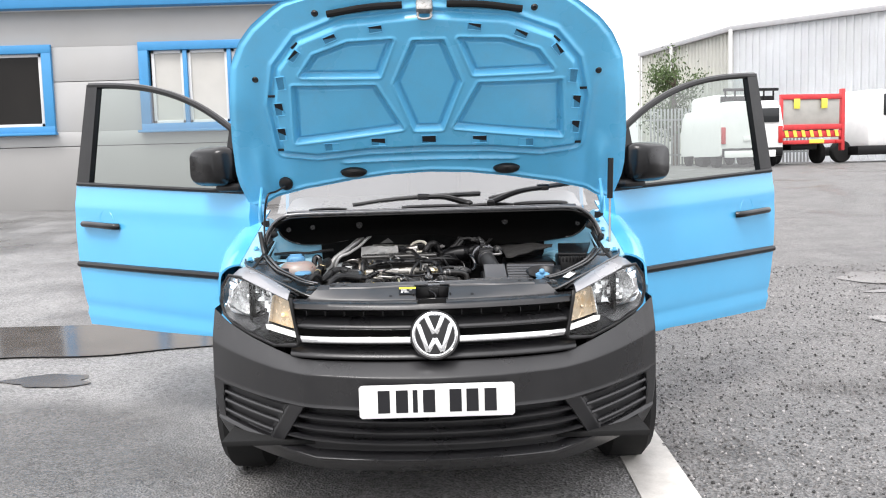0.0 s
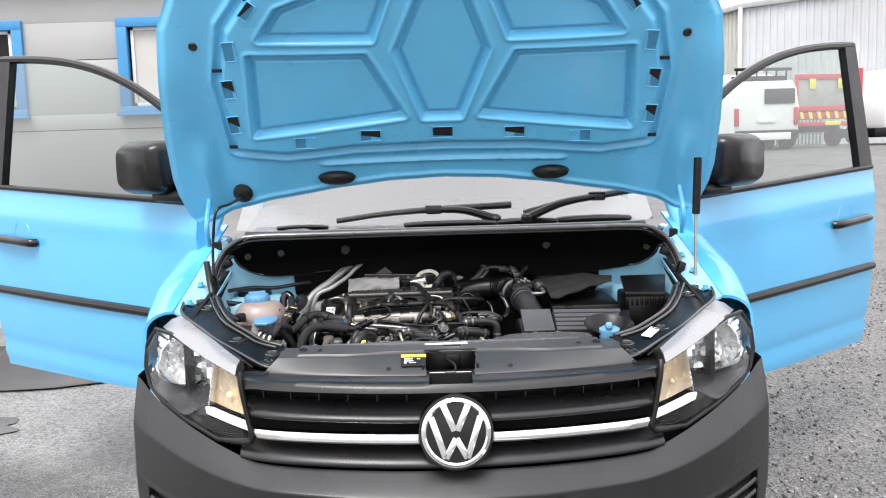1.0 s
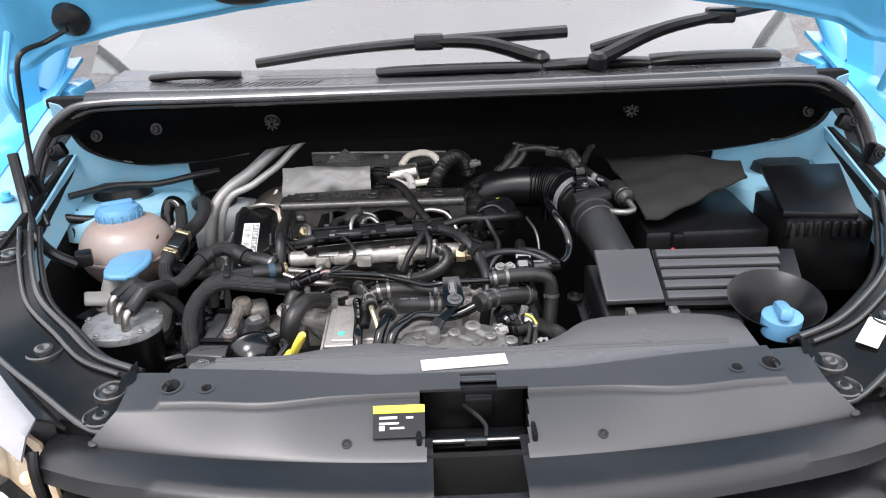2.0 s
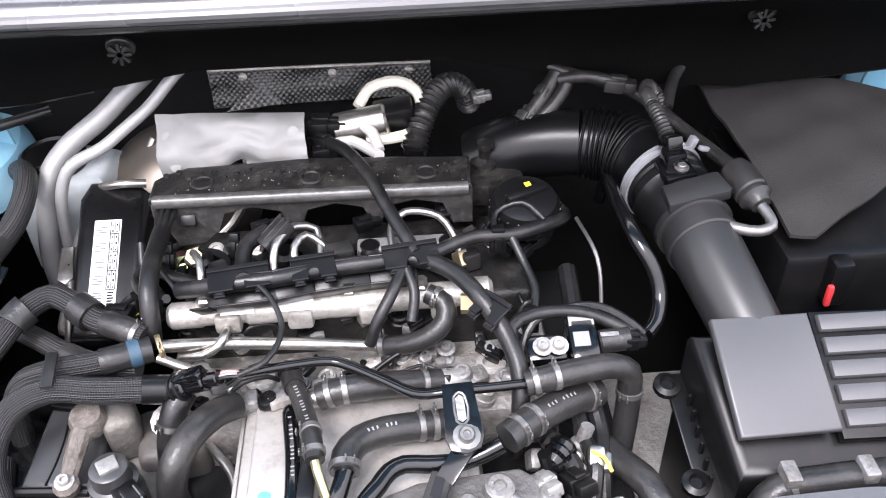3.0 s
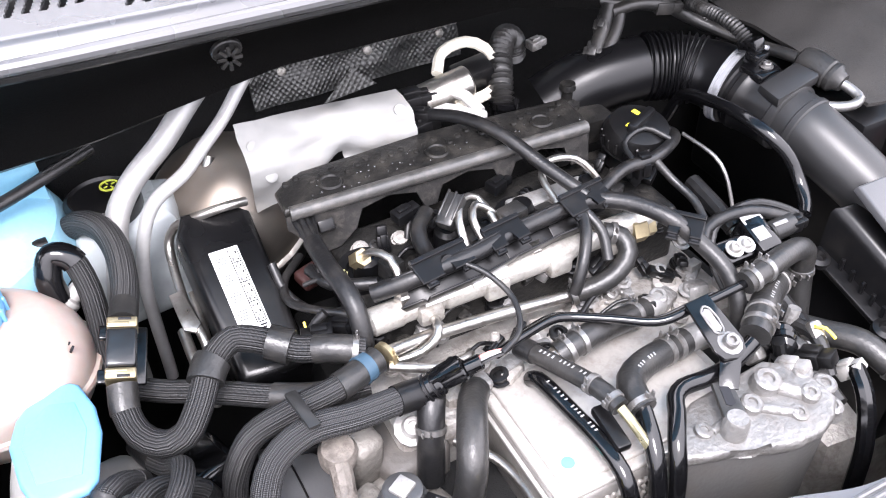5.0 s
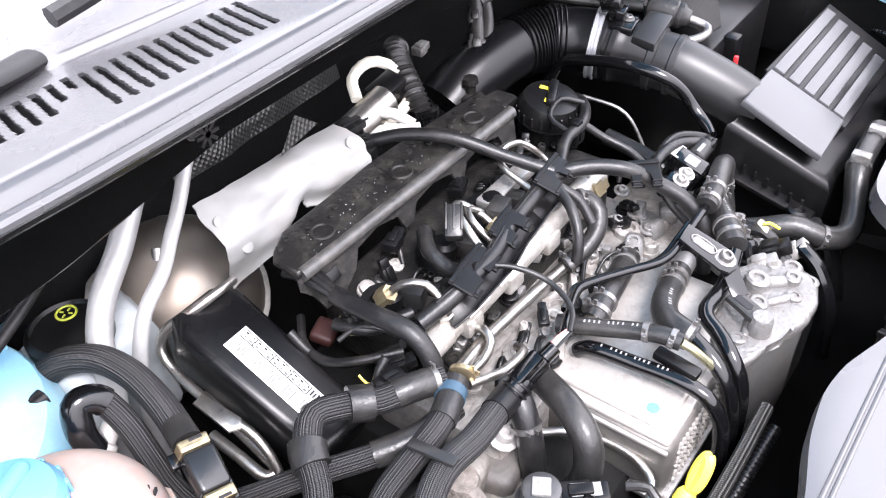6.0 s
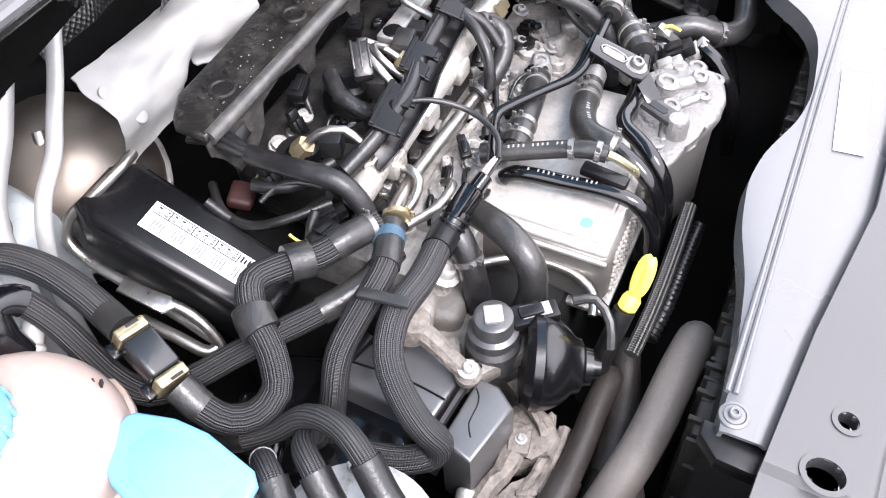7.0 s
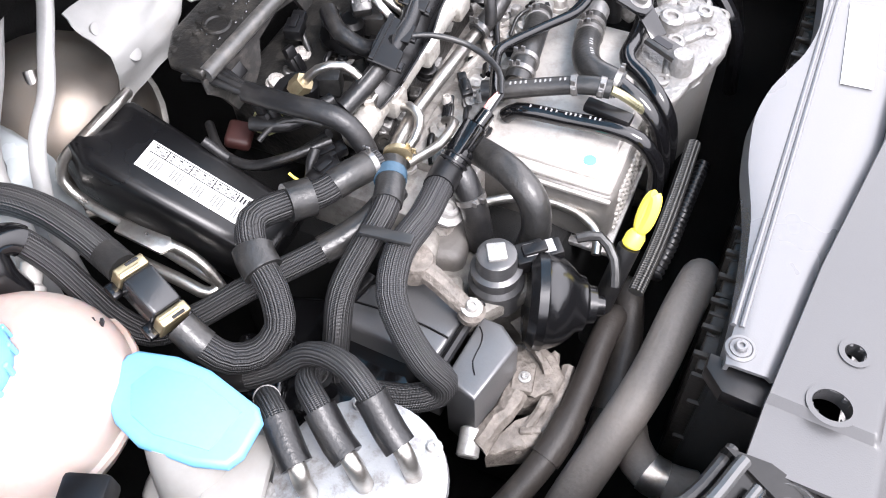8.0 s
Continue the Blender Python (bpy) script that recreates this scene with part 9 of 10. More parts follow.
for k in range(5):
    y = -0.046 + 0.0030 * k
    bar(0.0040, 0.0102 - 0.0012 * (k % 2), y, y + 0.0017, INK)
hose("silver_pipe", "thin silver pipe bent round the black box", [(-0.316, 0.842, 0.862), (-0.333, 0.838, 0.866), (-0.356, 0.843, 0.861), (-0.382, 0.862, 0.842), (-0.391, 0.863, 0.826), (-0.394, 0.846, 0.814), (-0.396, 0.80, 0.802), (-0.392, 0.755, 0.787), (-0.394, 0.735, 0.766), (-0.40, 0.725, 0.74)], 0.0044, STEEL, "pipe")
hose("silver_pipe", "bent silver pipe below the black box", [(-0.387, 0.824, 0.79), (-0.389, 0.785, 0.775), (-0.392, 0.748, 0.765), (-0.394, 0.735, 0.76), (-0.403, 0.738, 0.758), (-0.405, 0.766, 0.765), (-0.405, 0.80, 0.77)], 0.0054, STEEL, "pipe")
bm = B()
prism(bm, [(-0.02, -0.006), (0.02, -0.008), (0.026, 0.0), (0.02, 0.008), (-0.02, 0.006)], 0.004, plane_at((-0.40, 0.79, 0.802), (0.1, -1, -0.3), (1, 0, 0)), 0.001)
eng("pipe_bracket", bm, STEEL)

# exhaust side: catalyst dome, white shield, embossed foil
bm = B()
lathe(bm, (-0.305, 0.97, 0.74), (-0.15, -0.45, 0.75), [(0.085, 0), (0.085, 0.05), (0.075, 0.085), (0.05, 0.112), (0.02, 0.125), (0, 0.126)], 32)
CATA = tagged(part("catalyst", bm, mat("warm_steel", (0.24, 0.218, 0.195), 0.46, 0.9, 0.15, 8, 0.1, 60, dirt=(0.25, 0.19, 0.14), dirt_amt=0.5)), "rounded heat-tinted steel catalyst housing", "catalyst")
bm = B()
cdir = Vector((-0.15, -0.45, 0.75)).normalized()
lathe(bm, Vector((-0.305, 0.97, 0.74)) + cdir * 0.048, cdir, [(0.086, 0), (0.088, 0.001), (0.088, 0.008), (0.085, 0.010)], 32)
part("band", bm, RAIL, CATA)
bm = B()
rng = random.Random(8)


def shield_pt(i, j):
    u, v = i / 30, j / 16
    a = Vector((-0.304, 0.892, 0.914)).lerp(Vector((-0.146, 0.866, 0.920)), u)
    b = Vector((-0.300, 0.862, 0.838)).lerp(Vector((-0.143, 0.826, 0.872)), u)
    if u < 0.35:
        b += Vector((-0.002, 0.002, -0.010)) * (1 - u / 0.35) ** 1.5
    else:
        b += Vector((0, 0.006, 0.014)) * math.exp(-((u - 0.55) / 0.12) ** 2)
    p = a.lerp(b, v)
    n = noise.noise(Vector((u * 3, v * 3, 1.7))) * 0.012 + noise.noise(Vector((u * 9, v * 7, 4.2))) * 0.004
    return p + Vector((0, -1, 0.6)) * (n + 0.016 * math.sin(math.pi * min(1, v * 1.1)))


grid(bm, 30, 16, shield_pt, lambda i, j: 0.40 < (i + 0.5) / 30 < 0.56 and (j + 0.5) / 16 > 0.80 + 0.5 * abs((i + 0.5) / 30 - 0.48))
bmesh.ops.recalc_face_normals(bm, faces=bm.faces)
bmesh.ops.solidify(bm, geom=bm.faces[:], thickness=0.0015)
sh = tagged(part("heat_shield", bm, SHIELD, smooth=70), "creased white metal heat shield over the exhaust", "heat shield")
for u, v in ((0.07, 0.28), (0.11, 0.66), (0.93, 0.3)):
    p = Vector(shield_pt(u * 30, v * 16))
    bm = B()
    lathe(bm, p, (0, -0.8, 0.55), [(0.006, -0.001), (0.006, 0.002), (0.0045, 0.0026), (0, 0.0026)], 14)
    part("rivet", bm, SHIELD, sh)
bm = B()


def foil_pt(i, j):
    u, v = i / 40, j / 10
    p = Vector((-0.261, 0.975, 0.871)).lerp(Vector((-0.008, 0.990, 0.866)), u)
    p += Vector((-0.002, 0.010, 0.043 - 0.006 * u)) * v
    return p + Vector((0, -1, 0.4)) * noise.noise(Vector((u * 6, v * 2, 9.1))) * 0.006


grid(bm, 40, 10, foil_pt)
bmesh.ops.solidify(bm, geom=bm.faces[:], thickness=0.0012)
foil = tagged(part("foil_shield", bm, FOIL, smooth=70), "dull embossed foil heat shield against the bulkhead", "heat shield")
bm = B()
tube(bm, [Vector(foil_pt(i * 4, 10)) for i in range(11)], 0.0022, 8)
part("rolled_edge", bm, RAIL, foil)
for i in (6, 22, 36):
    bm = B()
    lathe(bm, Vector(foil_pt(i, 8)), (0, -0.9, 0.3), [(0.005, -0.001), (0.005, 0.002), (0.003, 0.003), (0, 0.003)], 12)
    part("rivet", bm, RAIL, foil)
for q in ([(-0.223, 0.860, 0.930), (-0.188, 0.872, 0.952), (-0.165, 0.868, 0.932)],):
    bm = B()
    bm.faces.new([bm.verts.new(p) for p in q])
    bmesh.ops.solidify(bm, geom=bm.faces[:], thickness=0.0015)
    tagged(part("foil_flap", bm, FOIL), "bent foil flap beside the white shield", "heat shield")

# pressure sensor with its bright wire loop, corrugated conduit
sen = thing("pressure_sensor", "black sensor in a bright steel holder with a white loop", "sensor")
bm = B()
rod(bm, (-0.118, 0.872, 0.895), (-0.062, 0.872, 0.905), 0.017)
part("holder", bm, STEEL, sen)
bm = B()
box(bm, (-0.055, 0.880, 0.905), (0.042, 0.026, 0.028), 0.004, (15, -8, 0))
part("body", bm, BLACK, sen)
bm = B()
tube(bm, [(-0.092, 0.885, 0.914), (-0.078, 0.902, 0.926), (-0.048, 0.905, 0.930), (-0.030, 0.896, 0.922), (-0.026, 0.878, 0.905), (-0.035, 0.866, 0.892), (-0.085, 0.858, 0.886)], 0.006, 10)
part("loop", bm, mat("cream_sleeve", (0.72, 0.68, 0.58), 0.5, 0, 0.1, 20, 0.1), sen)
for q in ([(-0.122, 0.845, 0.893), (-0.10, 0.848, 0.895), (-0.082, 0.838, 0.89), (-0.072, 0.822, 0.892)], [(-0.088, 0.862, 0.905), (-0.078, 0.85, 0.902), (-0.072, 0.83, 0.893)]):
    bm = B()
    tube(bm, q, 0.006, 10)
    part("lead", bm, mat("grey_sleeve", (0.42, 0.41, 0.39), 0.6, 0, 0.1, 20, 0.1), sen)
plug(sen, (-0.145, 0.868, 0.903), (1, -0.05, 0), 0.024, 0.036)
plug(sen, (-0.14, 0.845, 0.885), (1, 0.05, 0.1), 0.02, 0.03)
hose("corrugated_conduit", "black corrugated wiring conduit", [(-0.036, 0.848, 0.880), (-0.030, 0.862, 0.895), (-0.012, 0.895, 0.915), (0.006, 0.915, 0.918), (0.022, 0.925, 0.905), (0.03, 0.935, 0.88)], 0.0120, RUBBER_GREY, "conduit", rib=0.0018, pitch=0.0055)
bm = B()
lathe(bm, (-0.038, 0.838, 0.845), (0.1, 0.2, 1), [(0.02, 0), (0.02, 0.012), (0.014, 0.016), (0.014, 0.034), (0.016, 0.036), (0.016, 0.042), (0, 0.042)], 18)
eng("vent_stub", bm, GLOSS_BLACK)

# ---- air intake, battery and the right side ----
duct = thing("intake_duct", "black air intake duct with a ribbed bellows and a clamp", "duct")
DUCT_GREY = mat("satin_grey_duct", (0.017, 0.017, 0.0175), 0.38, 0, 0.14, 8, 0.1, 700, bdist=0.0005, spec=0.45)
bm = B()
tube(bm, [(0.244, 0.590, 0.826), (0.237, 0.612, 0.839), (0.228, 0.645, 0.854), (0.2205, 0.679, 0.866), (0.219, 0.700, 0.868)], 0.0300, 32, r1=0.0335)
part("duct", bm, DUCT_GREY, duct, "satin grey moulded duct", 60)
MAX = Vector((-0.13, 0.98, 0.11))
bm = B()
lathe(bm, (0.2210, 0.676, 0.8655), MAX, [(0.0335, 0), (0.0352, 0.0015), (0.0352, 0.007), (0.0335, 0.0085)], 40)
lathe(bm, (0.2185, 0.699, 0.868), MAX, [(0.0345, 0), (0.0368, 0.0015), (0.0368, 0.009), (0.0350, 0.0105)], 40)
part("duct_band", bm, DUCT_GREY, duct)
bm = B()
lathe(bm, (0.2175, 0.706, 0.868), Vector((-0.17, 0.97, 0.11)), [(0.0345, 0), (0.0360, 0.012), (0.0372, 0.030), (0.0385, 0.040), (0.0400, 0.042), (0.0400, 0.048), (0.0385, 0.050), (0.0385, 0.054), (0.0405, 0.056), (0.0405, 0.066)], 36)
maf = part("air_meter", bm, BLACK, duct)
bm = B()
prism(bm, [(-0.031, -0.013), (0.026, -0.014), (0.029, -0.011), (0.026, 0.013), (0.022, 0.015), (-0.028, 0.014)], 0.012, plane_at((0.2185, 0.712, 0.897), (1, 0.12, 0.16), (-0.12, 1, 0.12)), 0.002, 2)
part("sensor_mount", bm, DUCT_GREY, maf)
bm = B()
box(bm, (0.206, 0.742, 0.905), (0.032, 0.030, 0.014), 0.003, (4, 0, 10))
box(bm, (0.204, 0.748, 0.918), (0.020, 0.018, 0.018), 0.003, (4, 0, 10))
box(bm, (0.202, 0.757, 0.930), (0.016, 0.024, 0.014), 0.003, (-20, 0, 10))
part("sensor", bm, GLOSS_BLACK, maf)
bolt(maf, (0.210, 0.738, 0.9125), (0, -0.1, 1), 0.0042, CLAMP)
bm = B()
CL = mat("pale_spring_clamp", (0.26, 0.265, 0.28), 0.32, 0.3, 0.1, 20, 0.1)
CAX = Vector((-0.30, 0.94, 0.10))
lathe(bm, (0.2065, 0.768, 0.875), CAX, [(0.0400, 0), (0.0428, 0.001), (0.0428, 0.0040), (0.0412, 0.0045), (0.0412, 0.0072), (0.0428, 0.0077), (0.0428, 0.0107), (0.040, 0.0117)], 40)
box(bm, (0.232, 0.779, 0.9135), (0.007, 0.009, 0.012), 0.0015, (0, 20, 10))
box(bm, (0.243, 0.773, 0.9090), (0.014, 0.006, 0.005), 0.0015, (0, 25, 25))
part("clamp", bm, CL, duct)
BEL = [(0.205, 0.772, 0.8755), (0.198, 0.795, 0.878), (0.184, 0.816, 0.8795), (0.162, 0.834, 0.880), (0.138, 0.844, 0.880), (0.105, 0.852, 0.876), (0.070, 0.860, 0.866), (0.035, 0.868, 0.845)]
bm = B()
tube(bm, BEL[:3], 0.0385, 32, r1=0.0345)
tube(bm, BEL[4:], 0.0345, 32, r1=0.0385)
ELBOW = mat("satin_black_rubber", (0.0035, 0.0035, 0.004), 0.30, 0, 0.2, 12, 0.05, 300, spec=0.32)
part("rubber_elbow", bm, ELBOW, duct)
bm = B()
BELLOW = [Vector((0.190, 0.8075, 0.879)), Vector((0.178, 0.8235, 0.880)), Vector((0.162, 0.8345, 0.880)), Vector((0.140, 0.8435, 0.880))]
tube(bm, BELLOW, 0.0340, 40)
part("rubber_neck", bm, ELBOW, duct)
path = spline(BELLOW, 0.0005)
span = len(path) - 1
for k in range(11):
    i = int(span * (0.04 + 0.92 * k / 10))
    d = (path[min(span, i + 4)] - path[max(0, i - 4)]).normalized()
    bm = B()
    lathe(bm, path[i] - d * 0.0018, d, [(0.0335, 0), (0.0375, 0.0011), (0.0380, 0.0018), (0.0375, 0.0025), (0.0335, 0.0036)], 40)
    part("bellows_rib", bm, ELBOW, duct)
hose("breather_hose", "ribbed grey breather hose rising from the air meter", [(0.200, 0.762, 0.934), (0.196, 0.780, 0.943), (0.194, 0.805, 0.945), (0.198, 0.835, 0.940), (0.208, 0.860, 0.932), (0.219, 0.862, 0.920), (0.223, 0.845, 0.912)], 0.0068, RUBBER_GREY, "hose", rib=0.0008, pitch=0.004)
for q, r in (([(0.118, 0.880, 0.935), (0.145, 0.872, 0.941), (0.173, 0.862, 0.937), (0.205, 0.86, 0.918), (0.235, 0.82, 0.905), (0.262, 0.745, 0.905)], 0.0066),
             ([(0.106, 0.895, 0.945), (0.128, 0.885, 0.940), (0.150, 0.874, 0.938), (0.178, 0.86, 0.934)], 0.0058),
             ([(0.081, 0.857, 0.903), (0.093, 0.866, 0.913), (0.106, 0.876, 0.926), (0.116, 0.886, 0.940)], 0.0078),
             ([(0.088, 0.854, 0.900), (0.104, 0.860, 0.909), (0.121, 0.872, 0.924), (0.129, 0.882, 0.937)], 0.0072),
             ([(0.081, 0.857, 0.899), (0.077, 0.850, 0.884), (0.077, 0.845, 0.868), (0.080, 0.838, 0.850)], 0.0052),
             ([(0.225, 0.845, 0.915), (0.236, 0.872, 0.925), (0.252, 0.895, 0.935), (0.285, 0.905, 0.940)], 0.0062)):
    tagged(hose("vacuum_line", "", q, r, RUBBER_GREY), "dusty black vacuum line behind the engine", "hose", "vacuum lines")
plug(loom, (0.078, 0.856, 0.897), (0.5, 0.4, 0.6), 0.020, 0.022, RUBBER_GREY)
plug(loom, (0.163, 0.866, 0.936), (1, -0.2, -0.1), 0.018, 0.034, RUBBER_GREY)
plug(loom, (0.098, 0.872, 0.919), (0.6, 0.5, 0.7), 0.016, 0.020, RUBBER_GREY)
plug(loom, (0.03, 0.905, 0.905), (1, 0.1, 0.1), 0.014, 0.022, ALU)

air = thing("air_filter_box", "black air filter box with a grey lid and raised slats", "air filter")
am = plane_at((0.24, 0.543, 0.8385), (1, 0.0, -0.015), (0, 0.93, 0.40))
LID = mat("satin_grey_lid", (0.066, 0.066, 0.069), 0.35, 0, 0.08, 8, 0.2, 900, bdist=0.0005)
bm = B()
prism(bm, [(-0.041, 0.051), (0.042, 0.052), (0.0445, -0.049), (-0.0385, -0.051)], 0.010, am @ Matrix.Translation((0, 0, -0.008)), 0.0025, 3)
part("lid", bm, LID, air, "satin grey lid")
for k in range(5):
    y = 0.043 - 0.0205 * k
    bm = B()
    prism(bm, [(0.050, y - 0.0075), (0.235 - 0.006 * k, y - 0.0075), (0.235 - 0.006 * k, y + 0.0075), (0.050, y + 0.0075)], 0.009, am @ Matrix.Translation((0, 0, -0.008)), 0.003, 2)
    part("slat", bm, LID, air)
bm = B()
prism(bm, [(0.046, 0.056), (0.262, 0.052), (0.250, -0.058), (0.046, -0.055)], 0.010, am @ Matrix.Translation((0, 0, -0.016)), 0.003)
part("grille_tray", bm, BLACK, air)
bm = B()
prism(bm, [(0.188, 0.60), (0.47, 0.585), (0.468, 0.47), (0.20, 0.478)], 0.20, Matrix.Translation((0, 0, 0.59)), 0.012, 3)
for v in bm.verts:
    if v.co.z > 0.7:
        v.co.z += (v.co.y - 0.54) * 0.40 + 0.024
part("body", bm, BLACK, air)
bm = B()
prism(bm, [(0.172, 0.60), (0.19, 0.60), (0.20, 0.485), (0.178, 0.485)], 0.006, Matrix.Translation((0, 0, 0.775)), 0.002)
for v in bm.verts:
    v.co.z += (v.co.y - 0.585) * 0.3
part("flange", bm, BLACK, air)
for x, y, z in ((0.172, 0.587, 0.781), (0.176, 0.500, 0.757)):
    bm = B()
    lathe(bm, (x, y, z), (0, -0.2, 1), [(0.012, 0), (0.012, 0.006), (0.007, 0.008), (0.005, 0.004), (0, 0.004)], 16)
    part("lug", bm, BLACK, air)
for k in range(6):
    bm = B()
    box(bm, (0.188, 0.57 - 0.014 * k, 0.778 - 0.004 * k), (0.004, 0.004, 0.022), 0.001)
    part("rib", bm, BLACK, air)

# battery under its felt cover
bat = thing("battery", "black battery under a flat felt cover", "battery")
bm = B()
box(bm, (0.395, 0.785, 0.76), (0.20, 0.24, 0.19), 0.01)
part("case", bm, BLACK, bat)
bm = B()
cv = [(0.280, 0.930, 0.902), (0.40, 0.895, 0.908), (0.505, 0.855, 0.908), (0.490, 0.775, 0.902), (0.40, 0.715, 0.892), (0.318, 0.668, 0.880), (0.296, 0.672, 0.880), (0.288, 0.80, 0.895)]
bm.faces.new([bm.verts.new(p) for p in cv])
bmesh.ops.triangulate(bm, faces=bm.faces)
for k in range(4):
    bmesh.ops.subdivide_edges(bm, edges=bm.edges[:], cuts=1, use_grid_fill=True)
for v in bm.verts:
    v.co.z += 0.007 * math.sin((v.co.x - 0.28) * 14) * math.sin((v.co.y - 0.67) * 12) + 0.0018 * math.sin(v.co.x * 70 + v.co.y * 40) + 0.0012 * math.sin(v.co.y * 95 - v.co.x * 30)
bmesh.ops.recalc_face_normals(bm, faces=bm.faces)
bmesh.ops.solidify(bm, geom=bm.faces[:], thickness=0.004)
part("cover", bm, mat("grey_felt", (0.019, 0.018, 0.0172), 0.8, 0, 0.25, 8, 0.5, 500, dirt=(0.032, 0.03, 0.028), dirt_amt=0.4, dirt_scale=14), bat, "dark grey felt cover")
bm = B()
box(bm, (0.335, 0.648, 0.822), (0.006, 0.006, 0.024), 0.002)
part("terminal_tag", bm, RED, bat)
bm = B()
box(bm, (0.345, 0.66, 0.83), (0.02, 0.02, 0.05), 0.004)
part("terminal", bm, BLACK, bat)
bm = B()
prism(bm, [(-0.022, -0.009), (0.022, -0.004), (0.026, 0.0), (0.006, 0.010), (-0.020, 0.010)], 0.003, plane_at((0.316, 0.902, 0.937), (1, 0, -0.06), (0, 0.3, 1)), 0.001)
part("strap", bm, PAPER, bat)
val = thing("purge_valve", "grey cylindrical valve with a bent metal nozzle", "valve")
bm = B()
lathe(bm, (0.262, 0.728, 0.907), (0.22, -0.93, -0.18), [(0.010, -0.012), (0.013, -0.010), (0.0160, 0.0), (0.0160, 0.022), (0.0145, 0.024), (0.0155, 0.026), (0.0155, 0.030), (0.011, 0.034), (0.009, 0.040), (0, 0.040)], 24)
part("body", bm, RUBBER_GREY, val)
bm = B()
tube(bm, [(0.271, 0.690, 0.899), (0.275, 0.678, 0.895), (0.274, 0.668, 0.892), (0.262, 0.665, 0.890), (0.248, 0.669, 0.890), (0.240, 0.676, 0.889)], 0.0052, 12)
part("nozzle", bm, CLAMP, val)

fuse = thing("fuse_box", "black fuse box with a ribbed front edge", "box")
bm = B()
prism(bm, [(0.500, 0.640), (0.610, 0.625), (0.655, 0.80), (0.52, 0.80)], 0.012, Matrix.Translation((0, 0, 0.880)), 0.004)
for v in bm.verts:
    v.co.z += (v.co.y - 0.64) * 0.15
part("lid", bm, BLACK, fuse)
bm = B()
box(bm, (0.57, 0.70, 0.82), (0.13, 0.16, 0.12), 0.008)
part("body", bm, BLACK, fuse)
for k in range(9):
    bm = B()
    box(bm, (0.503 + 0.0135 * k, 0.628 - 0.0018 * k, 0.868), (0.008, 0.014, 0.024), 0.002)
    part("tooth", bm, BLACK, fuse)

wash = thing("washer_filler", "black washer filler funnel with a blue cap", "filler")
bm = B()
lathe(bm, (0.415, 0.445, 0.80), (0.0, -0.25, 1), [(0.03, 0), (0.045, 0.02), (0.062, 0.045), (0.064, 0.047), (0.060, 0.045), (0.042, 0.018), (0.028, 0.0)], 32)
part("funnel", bm, BLACK, wash)
bm = B()
lathe(bm, (0.408, 0.395, 0.815), (0, -0.1, 1), [(0.024, 0), (0.026, 0.012), (0.026, 0.026), (0.020, 0.030), (0, 0.031)], 20)
box(bm, (0.406, 0.388, 0.850), (0.018, 0.05, 0.018), 0.006, (-12, 0, -10))
part("cap", bm, BLUE_CAP, wash)

R2 = [(0.10, 0.552, 0.762), (0.118, 0.522, 0.766), (0.134, 0.492, 0.772), (0.146, 0.460, 0.762), (0.168, 0.444, 0.760), (0.196, 0.448, 0.774), (0.222, 0.460, 0.80), (0.26, 0.463, 0.804), (0.31, 0.464, 0.806)]
rh = hose("radiator_hose", "grey rubber hose curving to the radiator", R2, 0.0125, RUBBER_GREY, clamps=(0.35, 0.72))
for x in (0.228, 0.288):
    bm = B()
    box(bm, (x, 0.462, 0.816), (0.012, 0.02, 0.012), 0.002)
    part("quick_clip", bm, ALU, rh)
bm = B()
tube(bm, [(0.165, 0.478, 0.76), (0.185, 0.455, 0.72), (0.18, 0.435, 0.66)], 0.009, 10)
tagged(part("lower_hose", bm, RUBBER), "thin black hose dropping beside the radiator", "hose")

# ---- left side: reservoir, fuel lines, filter ----
tank = thing("coolant_reservoir", "milky plastic coolant reservoir with a blue cap", "reservoir")
bm = B()
tc = Vector((-0.556, 0.768, 0.822))
bmesh.ops.create_uvsphere(bm, u_segments=40, v_segments=24, radius=1)
for v in bm.verts:
    z = v.co.z
    k = 0.080 * (1.0 if z > 0 else 1.0)
    v.co = tc + Vector((v.co.x * 0.079, v.co.y * 0.075, (z if z < 0.72 else 0.72 + (z - 0.72) * 0.35) * 0.066))
part("tank", bm, WHITE_TANK, tank, "milky pinkish plastic tank", 60)
bm = B()
tube(bm, [tc + Vector((0.0800 * math.cos(a), 0.0760 * math.sin(a), -0.004)) for a in (k / 32 * 2 * math.pi for k in range(33))], 0.0035, 6, curve=False)
part("seam", bm, WHITE_TANK, tank)
bm = B()
lathe(bm, tc + Vector((-0.010, 0.012, 0.044)), (0, 0, 1), [(0.030, 0), (0.036, 0.008), (0.037, 0.020), (0.033, 0.027), (0.018, 0.031), (0, 0.031)], 32)
cp = part("cap", bm, BLUE_CAP, tank, "bright blue pressure cap")
bm = B()
box(bm, tc + Vector((-0.010, 0.012, 0.076)), (0.052, 0.012, 0.010), 0.004, (0, 0, 25))
part("grip", bm, BLUE_CAP, cp)
for k in range(16):
    an = k / 16 * 2 * math.pi
    bm = B()
    box(bm, tc + Vector((-0.010 + 0.0372 * math.cos(an), 0.012 + 0.0372 * math.sin(an), 0.058)), (0.003, 0.004, 0.014), 0.001, (0, 0, math.degrees(an)), 1)
    part("knurl", bm, BLUE_CAP, cp)
